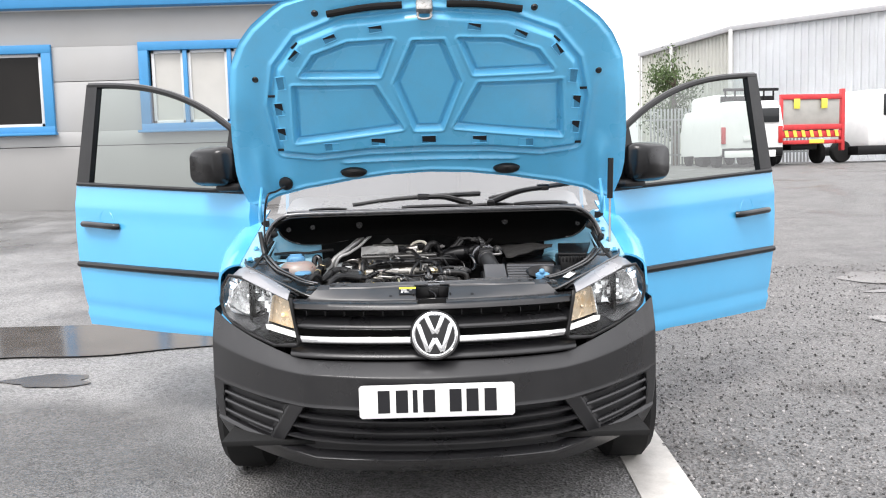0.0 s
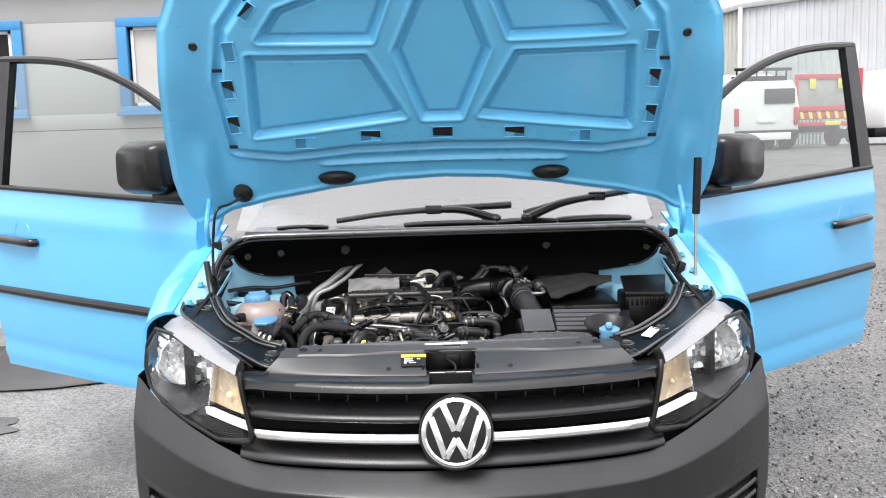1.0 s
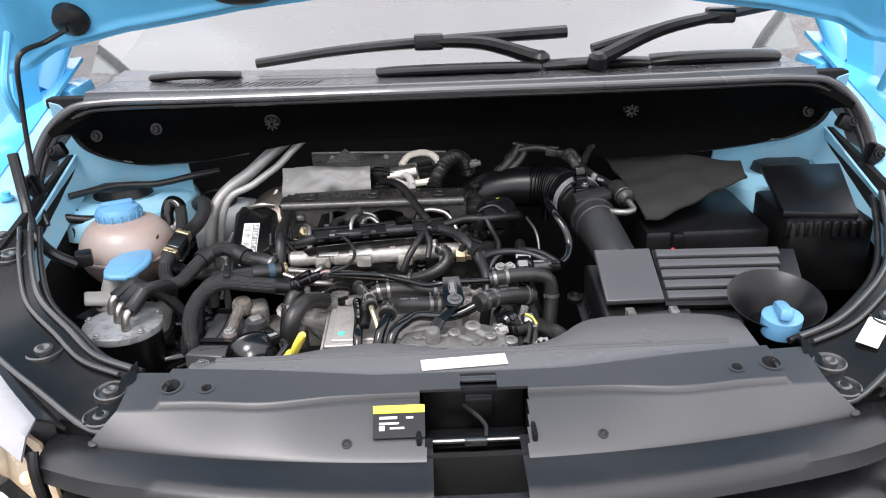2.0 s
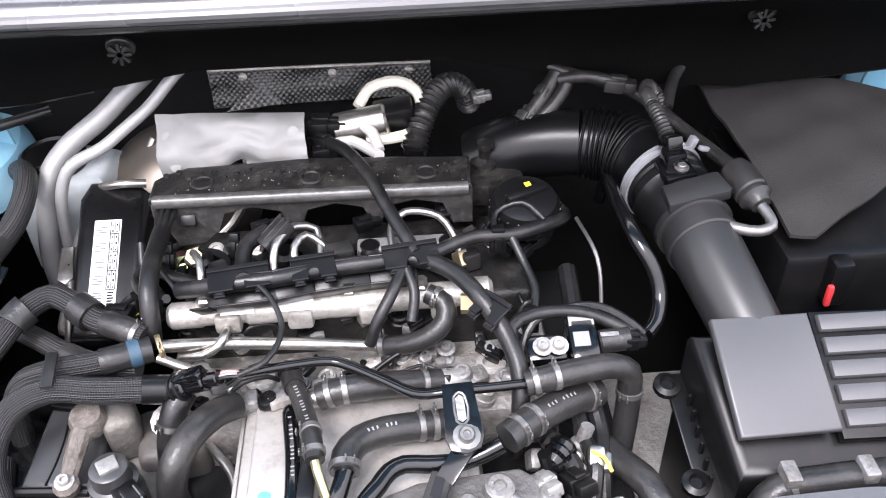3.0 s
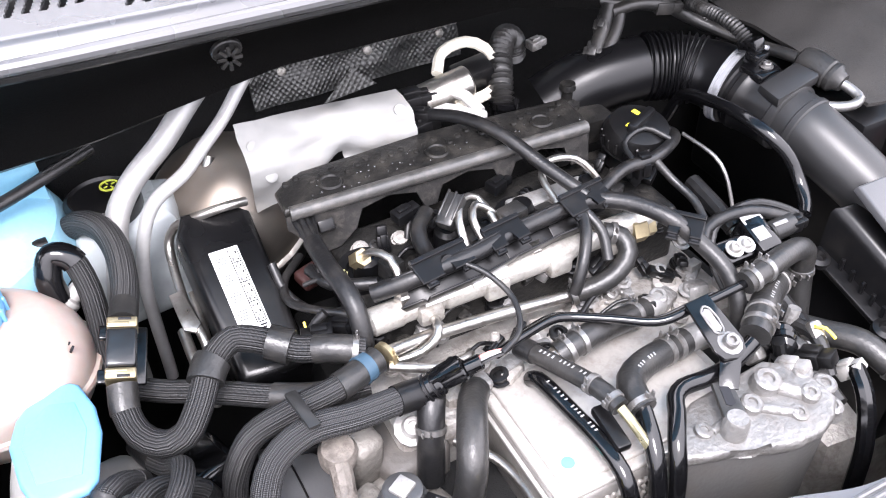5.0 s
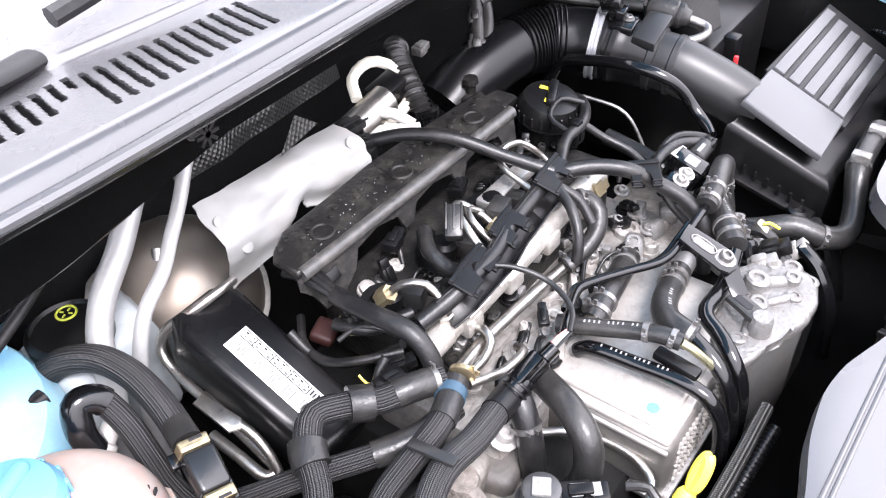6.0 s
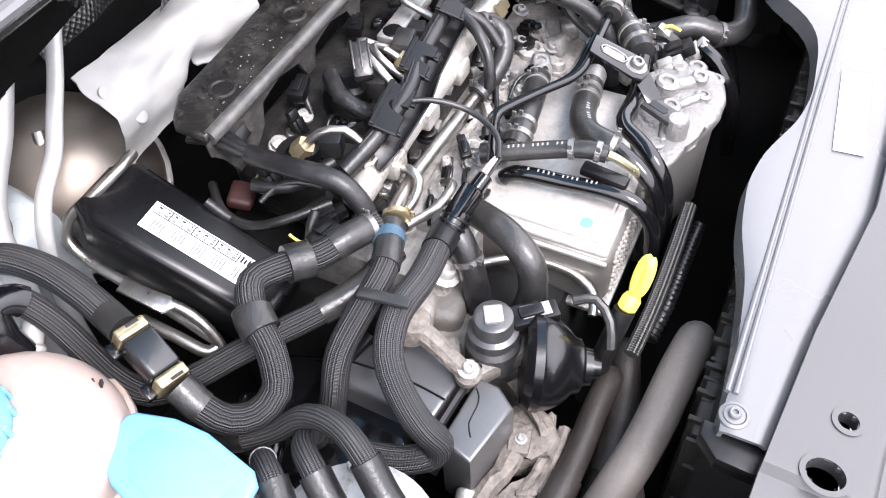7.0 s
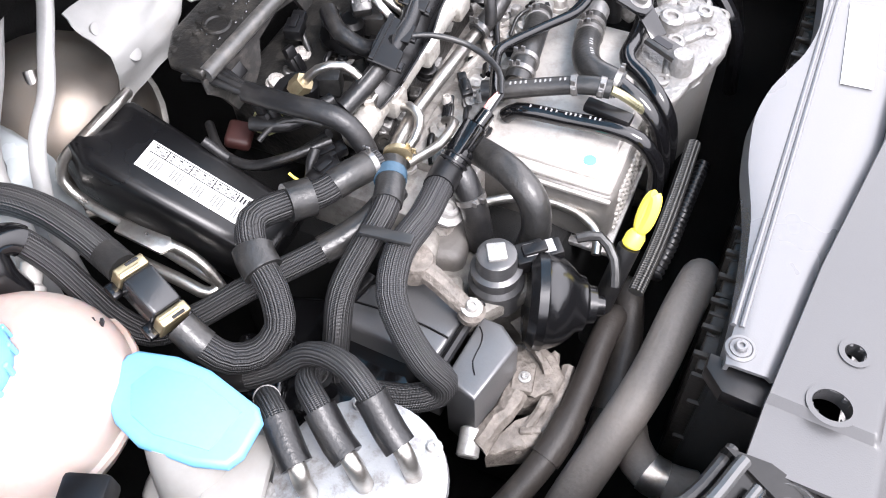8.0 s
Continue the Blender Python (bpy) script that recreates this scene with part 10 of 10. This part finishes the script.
for k in range(3):
    bm = B()
    box(bm, (-0.4935 - 0.002 * k, 0.735 + 0.006 * k, 0.851), (0.002, 0.004, 0.008), 0.0004, (0, 30, -30), 1)
    part("print_bar", bm, INK, tank)
for p, a in ((tc + Vector((0.062, 0.036, 0.016)), (0.9, 0.3, 0.5)),):
    bm = B()
    lathe(bm, p, a, [(0.011, 0), (0.011, 0.010), (0.008, 0.012), (0.008, 0.026), (0, 0.026)], 14)
    part("spigot", bm, MILKY, tank)
bm = B()
box(bm, (-0.592, 0.672, 0.845), (0.026, 0.03, 0.022), 0.004, (0, 0, 20))
part("level_sensor", bm, BLACK, tank)

neck = thing("washer_neck", "white washer bottle neck under a blue flap cap", "filler")
bm = B()
tube(bm, [(-0.528, 0.655, 0.832), (-0.538, 0.650, 0.80), (-0.548, 0.642, 0.74), (-0.55, 0.63, 0.66)], 0.024, 22, r1=0.034)
box(bm, (-0.540, 0.615, 0.800), (0.075, 0.040, 0.010), 0.004, (0, 10, 20))
part("neck", bm, MILKY, neck)
bm = B()
box(bm, (-0.517, 0.657, 0.712), (0.098, 0.098, 0.09), 0.022, (0, 0, 8), 4)
part("bottle_shoulder", bm, MILKY, neck)
bm = B()
fm = Matrix.Translation((-0.520, 0.660, 0.831)) @ Matrix.Rotation(radians(3), 4, "Y")
prism(bm, [(-0.004, 0.055), (-0.011, 0.050), (-0.025, 0.031), (-0.032, 0.008), (-0.029, -0.030), (-0.022, -0.051), (-0.012, -0.0555), (0.013, -0.054), (0.021, -0.046), (0.031, -0.004), (0.031, 0.022), (0.024, 0.049), (0.018, 0.054)], 0.010, fm, 0.0045, 3)
part("flap", bm, BLUE_CAP, neck, "pale blue flap cap")
bm = B()
prism(bm, [(-0.018, 0.022), (-0.023, 0.002), (-0.018, -0.036), (0.012, -0.040), (0.022, 0.0), (0.018, 0.030), (0.0, 0.036)], 0.0022, fm @ Matrix.Translation((0, 0.0, 0.0086)), 0.0012, 2)
part("flap_boss", bm, BLUE_CAP, neck)

# braided fuel and coolant lines
A1 = [(-0.492, 0.926, 0.78), (-0.476, 0.909, 0.836), (-0.459, 0.890, 0.857), (-0.443, 0.860, 0.865), (-0.437, 0.828, 0.861), (-0.440, 0.792, 0.853), (-0.447, 0.764, 0.850), (-0.451, 0.750, 0.849)]
A2 = [(-0.4665, 0.697, 0.833), (-0.470, 0.679, 0.822), (-0.466, 0.664, 0.809), (-0.452, 0.650, 0.804), (-0.434, 0.643, 0.813), (-0.416, 0.655, 0.829), (-0.399, 0.679, 0.840), (-0.377, 0.693, 0.844), (-0.354, 0.682, 0.841), (-0.331, 0.665, 0.836), (-0.309, 0.652, 0.838), (-0.284, 0.640, 0.834)]
ha = hose("braided_hose", "thick braided fuel hose entering a junction block", A1, 0.0118, BRAID)
sleeve(ha, A1, 0.93, 1.0, 0.0120, RUBBER_GREY, "collar")
hb = hose("braided_hose", "braided fuel hose looping in two bends to the rail", A2, 0.0112, BRAID, clamps=(0.97,))
for f0, f1 in ((0.462, 0.53), (0.715, 0.78)):
    sleeve(hb, A2, f0, f1, 0.0150, RUBBER_GREY)
sleeve(hb, A2, 0.86, 0.97, 0.0120, RUBBER_GREY)
sleeve(hb, A2, 0.0, 0.09, 0.0120, RUBBER_GREY)
junction = thing("fuel_junction", "black junction block with gold spring clips on the hoses", "valve")
jm = plane_at((-0.459, 0.7255, 0.8395), (-0.30, -0.88, -0.38), (-0.80, 0.25, 0.20))
if jm.to_3x3().col[2].z < 0:
    jm = jm @ Matrix.Rotation(math.pi, 4, "X")
def jbox(name, c, size, bevel, material, parent):
    bm = B()
    box(bm, c, size, bevel, seg=3)
    bmesh.ops.transform(bm, matrix=jm, verts=bm.verts)
    return part(name, bm, material, parent)


JBLACK = mat("gloss_grey_black_block", (0.011, 0.0115, 0.0125), 0.22, 0, 0.15, 12, 0.04, 300, spec=0.6)
jbox("body", (0, 0, 0.004), (0.033, 0.0235, 0.021), 0.0030, JBLACK, junction)
jbox("back_plate", (0.0, 0.006, -0.009), (0.050, 0.026, 0.005), 0.0018, GLOSS_BLACK, junction)
for d in (-1, 1):
    cl = jbox("spring_clip", (d * 0.0218, 0, 0.0030), (0.0095, 0.0235, 0.0200), 0.0016, BRASS, junction)
    jbox("fold", (d * 0.0200, -0.003, 0.0133), (0.0026, 0.016, 0.0016), 0.0006, BRASS, cl)
    jbox("notch", (d * 0.0243, 0.002, 0.0130), (0.0024, 0.010, 0.0012), 0.0003, INK, cl)
    jbox("holder", (d * 0.019, -0.0145, -0.004), (0.012, 0.008, 0.006), 0.0015, GLOSS_BLACK, junction)

HB = [(-0.494, 0.806, 0.846), (-0.495, 0.811, 0.868), (-0.487, 0.817, 0.884), (-0.474, 0.812, 0.880), (-0.468, 0.798, 0.858), (-0.469, 0.778, 0.832), (-0.472, 0.755, 0.812), (-0.468, 0.733, 0.80), (-0.442, 0.714, 0.795), (-0.417, 0.695, 0.80), (-0.389, 0.673, 0.805), (-0.361, 0.65, 0.81), (-0.328, 0.629, 0.815), (-0.29, 0.622, 0.816)]
hc = hose("braided_hose", "braided hose running under the looped line", HB, 0.0100, BRAID)
sleeve(hc, HB, 0.80, 0.96, 0.0112, RUBBER_GREY)
sleeve(hc, HB, 0.0, 0.16, 0.0112, GLOSS_BLACK, "elbow_fitting")
HC = [(-0.278, 0.631, 0.829), (-0.320, 0.615, 0.832), (-0.356, 0.615, 0.827), (-0.388, 0.618, 0.813), (-0.406, 0.617, 0.784), (-0.413, 0.620, 0.75), (-0.42, 0.62, 0.69)]
hd = hose("braided_hose", "braided hose with blue tape dropping beside the filter", HC, 0.0105, BRAID)
sleeve(hd, HC, 0.0, 0.18, 0.0118, RUBBER_GREY)
bm = B()
tube(bm, [(-0.287, 0.6275, 0.8297), (-0.296, 0.6238, 0.8304)], 0.0127, 18, curve=False)
part("blue_tape", bm, mat("blue_cloth_tape", (0.026, 0.058, 0.090), 0.6, 0, 0.2, 40, 0.2), hd)
clamp(hd, (-0.270, 0.630, 0.831), (-1, -0.4, 0), 0.0105, 0.005, BRASS)
HD = [(-0.252, 0.594, 0.815), (-0.272, 0.592, 0.819), (-0.315, 0.587, 0.827), (-0.354, 0.588, 0.831), (-0.383, 0.580, 0.822), (-0.399, 0.562, 0.804), (-0.404, 0.546, 0.782), (-0.401, 0.535, 0.760), (-0.404, 0.538, 0.744), (-0.415, 0.558, 0.738), (-0.424, 0.59, 0.738)]
he = hose("braided_hose", "thick braided wiring sleeve with a cable tie", HD, 0.0114, BRAID_FINE)
sleeve(he, HD, 0.0, 0.10, 0.0126, BLACK)
bm = B()
box(bm, (-0.352, 0.597, 0.8455), (0.010, 0.040, 0.004), 0.0015, (0, 8, 8))
part("cable_tie", bm, TRIM_GREY, he)
con = thing("sensor_plug", "long black wiring connector with red and white leads", "connector")
bm = B()
rod(bm, (-0.262, 0.594, 0.814), (-0.240, 0.589, 0.826), 0.0115)
rod(bm, (-0.240, 0.589, 0.826), (-0.222, 0.583, 0.836), 0.0090)
rod(bm, (-0.222, 0.583, 0.836), (-0.210, 0.579, 0.842), 0.0068)
box(bm, (-0.238, 0.588, 0.836), (0.030, 0.014, 0.010), 0.003, (0, -28, -15))
part("body", bm, GLOSS_BLACK, con)
for k in range(3):
    bm = B()
    lathe(bm, Vector((-0.258, 0.593, 0.816)) + Vector((0.0055, -0.0013, 0.003)) * k, (0.022, -0.005, 0.012), [(0.0115, 0), (0.0128, 0.0006), (0.0128, 0.0022), (0.0115, 0.0028)], 20)
    part("ring", bm, BLACK, con)
for k, c in enumerate((RUBBER, GREY_PRINT, mat("pink_wire", (0.55, 0.22, 0.20), 0.5, 0, 0.1, 30, 0.0))):
    bm = B()
    tube(bm, [(-0.211, 0.577 + 0.003 * k, 0.842), (-0.203, 0.575 + 0.003 * k, 0.846), (-0.193, 0.574 + 0.002 * k, 0.847)], 0.0014, 6)
    part("lead", bm, c, con)

# strap hose in front of the cooler and small pipes by it
hose("strap_hose", "dusty black rubber hose arching beside the cooler", [(-0.208, 0.592, 0.792), (-0.221, 0.574, 0.803), (-0.236, 0.547, 0.809), (-0.247, 0.526, 0.800), (-0.253, 0.519, 0.776), (-0.255, 0.524, 0.742), (-0.256, 0.53, 0.70)], 0.0125, RUBBER_GREY)
hose("drain_pipe", "thin clear pipe above the arching hose", [(-0.212, 0.606, 0.800), (-0.208, 0.60, 0.793), (-0.206, 0.590, 0.788)], 0.0058, STEEL, "pipe")
hose("breather_elbow", "black elbow hose beneath the connector", [(-0.247, 0.594, 0.812), (-0.254, 0.582, 0.806), (-0.261, 0.570, 0.785), (-0.266, 0.561, 0.745)], 0.0115, RUBBER, clamps=(0.4,))
hose("steel_line", "thin steel line low along the engine", [(-0.235, 0.58, 0.755), (-0.21, 0.545, 0.752), (-0.205, 0.50, 0.748), (-0.215, 0.478, 0.742), (-0.232, 0.472, 0.735)], 0.0042, STEEL, "pipe")
bolt(engine, (-0.268, 0.592, 0.778), (0, -0.5, 1), 0.009)

# fuel filter with three capped hoses
ff = thing("fuel_filter", "round silver-lidded fuel filter with three hose fittings", "filter")
FC = Vector((-0.501, 0.547, 0.793))
bm = B()
lathe(bm, FC - Vector((0, 0, 0.16)), (0, 0, 1), [(0.05, 0), (0.054, 0.01), (0.054, 0.145), (0.057, 0.150)], 40)
part("can", bm, BLACK, ff)
bm = B()
lathe(bm, FC - Vector((0, 0, 0.012)), (0, 0, 1), [(0.057, 0), (0.058, 0.004), (0.057, 0.010), (0.050, 0.013), (0.020, 0.014), (0, 0.014)], 44)
part("lid", bm, FILTER_LID, ff)
for k in range(5):
    an = k / 5 * 2 * math.pi + 0.5
    bolt(ff, FC + Vector((0.051 * math.cos(an), 0.051 * math.sin(an), 0.0)), (0, 0, 1), 0.004)
HOSES = (((-0.524, 0.571), [(-0.512, 0.587, 0.820), (-0.497, 0.604, 0.828), (-0.486, 0.620, 0.815), (-0.475, 0.634, 0.79)]),
         ((-0.505, 0.541), [(-0.494, 0.563, 0.820), (-0.482, 0.581, 0.830), (-0.468, 0.599, 0.820), (-0.44, 0.618, 0.78), (-0.43, 0.624, 0.75)]),
         ((-0.486, 0.515), [(-0.476, 0.534, 0.823), (-0.464, 0.553, 0.838), (-0.450, 0.579, 0.834), (-0.444, 0.611, 0.817), (-0.452, 0.637, 0.79), (-0.464, 0.665, 0.775), (-0.472, 0.690, 0.77)]))
for (x, y), q in HOSES:
    a = Vector((x, y, 0.795))
    b = Vector(q[0])
    bm = B()
    tube(bm, [a, a + Vector((0.001, 0.003, 0.014)), a.lerp(b, 0.45) + Vector((0, 0, 0.010)), b - (b - a) * 0.1], 0.0062, 12)
    part("nozzle", bm, STEEL, ff)
    bm = B()
    tube(bm, [a.lerp(b, 0.55) + Vector((0, 0, 0.008)), b, Vector(q[1])], 0.0110, 14)
    part("boot", bm, RUBBER, ff)
    fh = tagged(hose("braided_hose", "", q, 0.0088, BRAID), "braided fuel hose leaving the filter lid", "hose", "filter hoses")
    sleeve(fh, q, 0.85, 1.0, 0.0096, RUBBER, "collar")
bm = B()
box(bm, (-0.545, 0.585, 0.775), (0.07, 0.05, 0.03), 0.008, (0, 0, -25))
fb = part("bracket", bm, BLACK, ff)
bolt(fb, (-0.542, 0.605, 0.790), (0, 0, 1), 0.010, ALU)

# refrigerant pipes at the back left
hose("refrigerant_pipe", "thick bare aluminium refrigerant pipe", [(-0.300, 0.945, 0.952), (-0.334, 0.930, 0.928), (-0.367, 0.915, 0.902), (-0.405, 0.900, 0.878), (-0.426, 0.886, 0.857), (-0.434, 0.876, 0.838), (-0.443, 0.870, 0.798), (-0.452, 0.868, 0.756), (-0.455, 0.868, 0.66)], 0.0112, PIPE_ALU, "pipe")
hose("refrigerant_pipe", "thin bare aluminium refrigerant pipe", [(-0.266, 0.922, 0.958), (-0.284, 0.912, 0.944), (-0.310, 0.899, 0.920), (-0.337, 0.885, 0.903), (-0.360, 0.872, 0.890), (-0.392, 0.860, 0.878), (-0.407, 0.857, 0.856), (-0.421, 0.858, 0.80), (-0.425, 0.858, 0.66)], 0.0064, PIPE_ALU, "pipe")
hose("refrigerant_pipe", "thin grey pipe behind the black box", [(-0.325, 0.935, 0.86), (-0.342, 0.918, 0.83), (-0.352, 0.90, 0.79), (-0.36, 0.89, 0.74)], 0.0055, STEEL, "pipe")
bot = thing("clear_bottle", "translucent grey plastic bottle behind the pipes", "bottle")
bm = B()
prism(bm, [(-0.470, 0.872), (-0.375, 0.885), (-0.362, 0.95), (-0.42, 0.972), (-0.475, 0.955)], 0.125, Matrix.Translation((0, 0, 0.72)), 0.018, 3)
part("body", bm, mat("grey_translucent_plastic", (0.36, 0.39, 0.40), 0.25, 0, 0.25, 14, 0.3, 40), bot)
bm = B()
lathe(bm, (-0.434, 0.918, 0.842), (0, 0, 1), [(0.034, 0), (0.036, 0.004), (0.036, 0.016), (0.031, 0.020), (0.029, 0.017), (0, 0.017)], 28)
part("cap", bm, BLACK, bot)
bm = B()
tube(bm, [(-0.424 + 0.0085 * math.cos(k * math.pi / 12), 0.934 + 0.0085 * math.sin(k * math.pi / 12), 0.8592) for k in range(25)], 0.0012, 6, curve=False)
for k in (0.4, 2.0, 3.6, 5.2):
    box(bm, (-0.424 + 0.0042 * math.cos(k), 0.934 + 0.0042 * math.sin(k), 0.8594), (0.0036, 0.0014, 0.001), 0, (0, 0, math.degrees(k)))
part("mark", bm, mat("yellow_green_print", (0.42, 0.46, 0.05), 0.5, 0, 0.1, 30, 0.0), bot)
for q, r in (([(-0.66, 0.83, 0.86), (-0.60, 0.865, 0.845), (-0.555, 0.885, 0.83), (-0.51, 0.91, 0.80), (-0.49, 0.93, 0.74)], 0.013),
             ([(-0.66, 0.80, 0.84), (-0.61, 0.85, 0.825), (-0.56, 0.875, 0.805), (-0.53, 0.89, 0.76)], 0.011),
             ([(-0.66, 0.82, 0.90), (-0.60, 0.87, 0.90), (-0.53, 0.89, 0.895), (-0.47, 0.915, 0.90), (-0.43, 0.94, 0.90)], 0.006),
             ([(-0.68, 0.80, 0.87), (-0.62, 0.81, 0.86), (-0.55, 0.86, 0.862), (-0.49, 0.87, 0.858)], 0.008)):
    tagged(hose("cable", "", q, r, RUBBER), "black cable along the inner wing", "cable", "wing cables")
bm = B()
tube(bm, [(-0.70, 0.74, 1.0), (-0.685, 0.715, 0.93), (-0.665, 0.68, 0.885), (-0.63, 0.655, 0.86), (-0.60, 0.66, 0.84)], 0.009, 10)
tagged(part("washer_pipe", bm, RUBBER), "black washer pipe running down the inner wing", "hose")

# low hoses at the front left
HOSE_DUST = mat("dust_covered_rubber", (0.080, 0.071, 0.064), 0.6, 0, 0.25, 14, 0.25, 300, dirt=(0.10, 0.088, 0.078), dirt_amt=0.6, dirt_scale=24)
HOSE_BROWN = mat("brown_black_rubber", (0.020, 0.017, 0.015), 0.5, 0, 0.25, 14, 0.2, 300, dirt=(0.050, 0.043, 0.037), dirt_amt=0.6, dirt_scale=26)
for q, r, mm, lb in (([(-0.188, 0.385, 0.655), (-0.202, 0.386, 0.705), (-0.219, 0.387, 0.730), (-0.254, 0.391, 0.739), (-0.322, 0.398, 0.732), (-0.380, 0.413, 0.704), (-0.425, 0.428, 0.665), (-0.47, 0.44, 0.60)], 0.0163, HOSE_DUST, "fat dusty grey radiator hose"),
                     ([(-0.252, 0.440, 0.67), (-0.262, 0.442, 0.70), (-0.297, 0.444, 0.703), (-0.334, 0.444, 0.70), (-0.386, 0.448, 0.697), (-0.43, 0.462, 0.685), (-0.48, 0.485, 0.67)], 0.0112, HOSE_BROWN, "brownish black coolant hose below the filter"),
                     ([(-0.222, 0.440, 0.685), (-0.232, 0.438, 0.698), (-0.262, 0.428, 0.690), (-0.300, 0.422, 0.683), (-0.345, 0.420, 0.672), (-0.40, 0.42, 0.65)], 0.0125, HOSE_BROWN, "black coolant hose with a steel band")):
    lh = hose("coolant_hose", lb, q, r, mm)
    if r < 0.015:
        sleeve(lh, q, 0.50, 0.66, r + 0.0014, mm)
QE = [(-0.318, 0.409, 0.655), (-0.337, 0.403, 0.672), (-0.360, 0.393, 0.680), (-0.374, 0.377, 0.682), (-0.376, 0.360, 0.680), (-0.372, 0.340, 0.676)]
qh = hose("coolant_hose", "dusty brown elbow hose with a bright steel band", QE, 0.0155, HOSE_DUST)
sleeve(qh, QE, 0.68, 0.80, 0.0164, STEEL, "steel_band")
hose("braided_cable", "thin braided steel cable beside the radiator", [(-0.262, 0.430, 0.745), (-0.239, 0.428, 0.750), (-0.212, 0.427, 0.750), (-0.161, 0.427, 0.750), (-0.092, 0.429, 0.748)], 0.0066, woven("steel_braid", (0.003, 0.003, 0.003), (0.17, 0.165, 0.155), 1500, 900, 0.9), "cable")
hose("corrugated_cable", "black corrugated conduit beside the radiator", [(-0.24, 0.421, 0.742), (-0.21, 0.418, 0.744), (-0.16, 0.417, 0.742), (-0.10, 0.416, 0.735)], 0.0058, BLACK, "conduit", rib=0.0010, pitch=0.006)
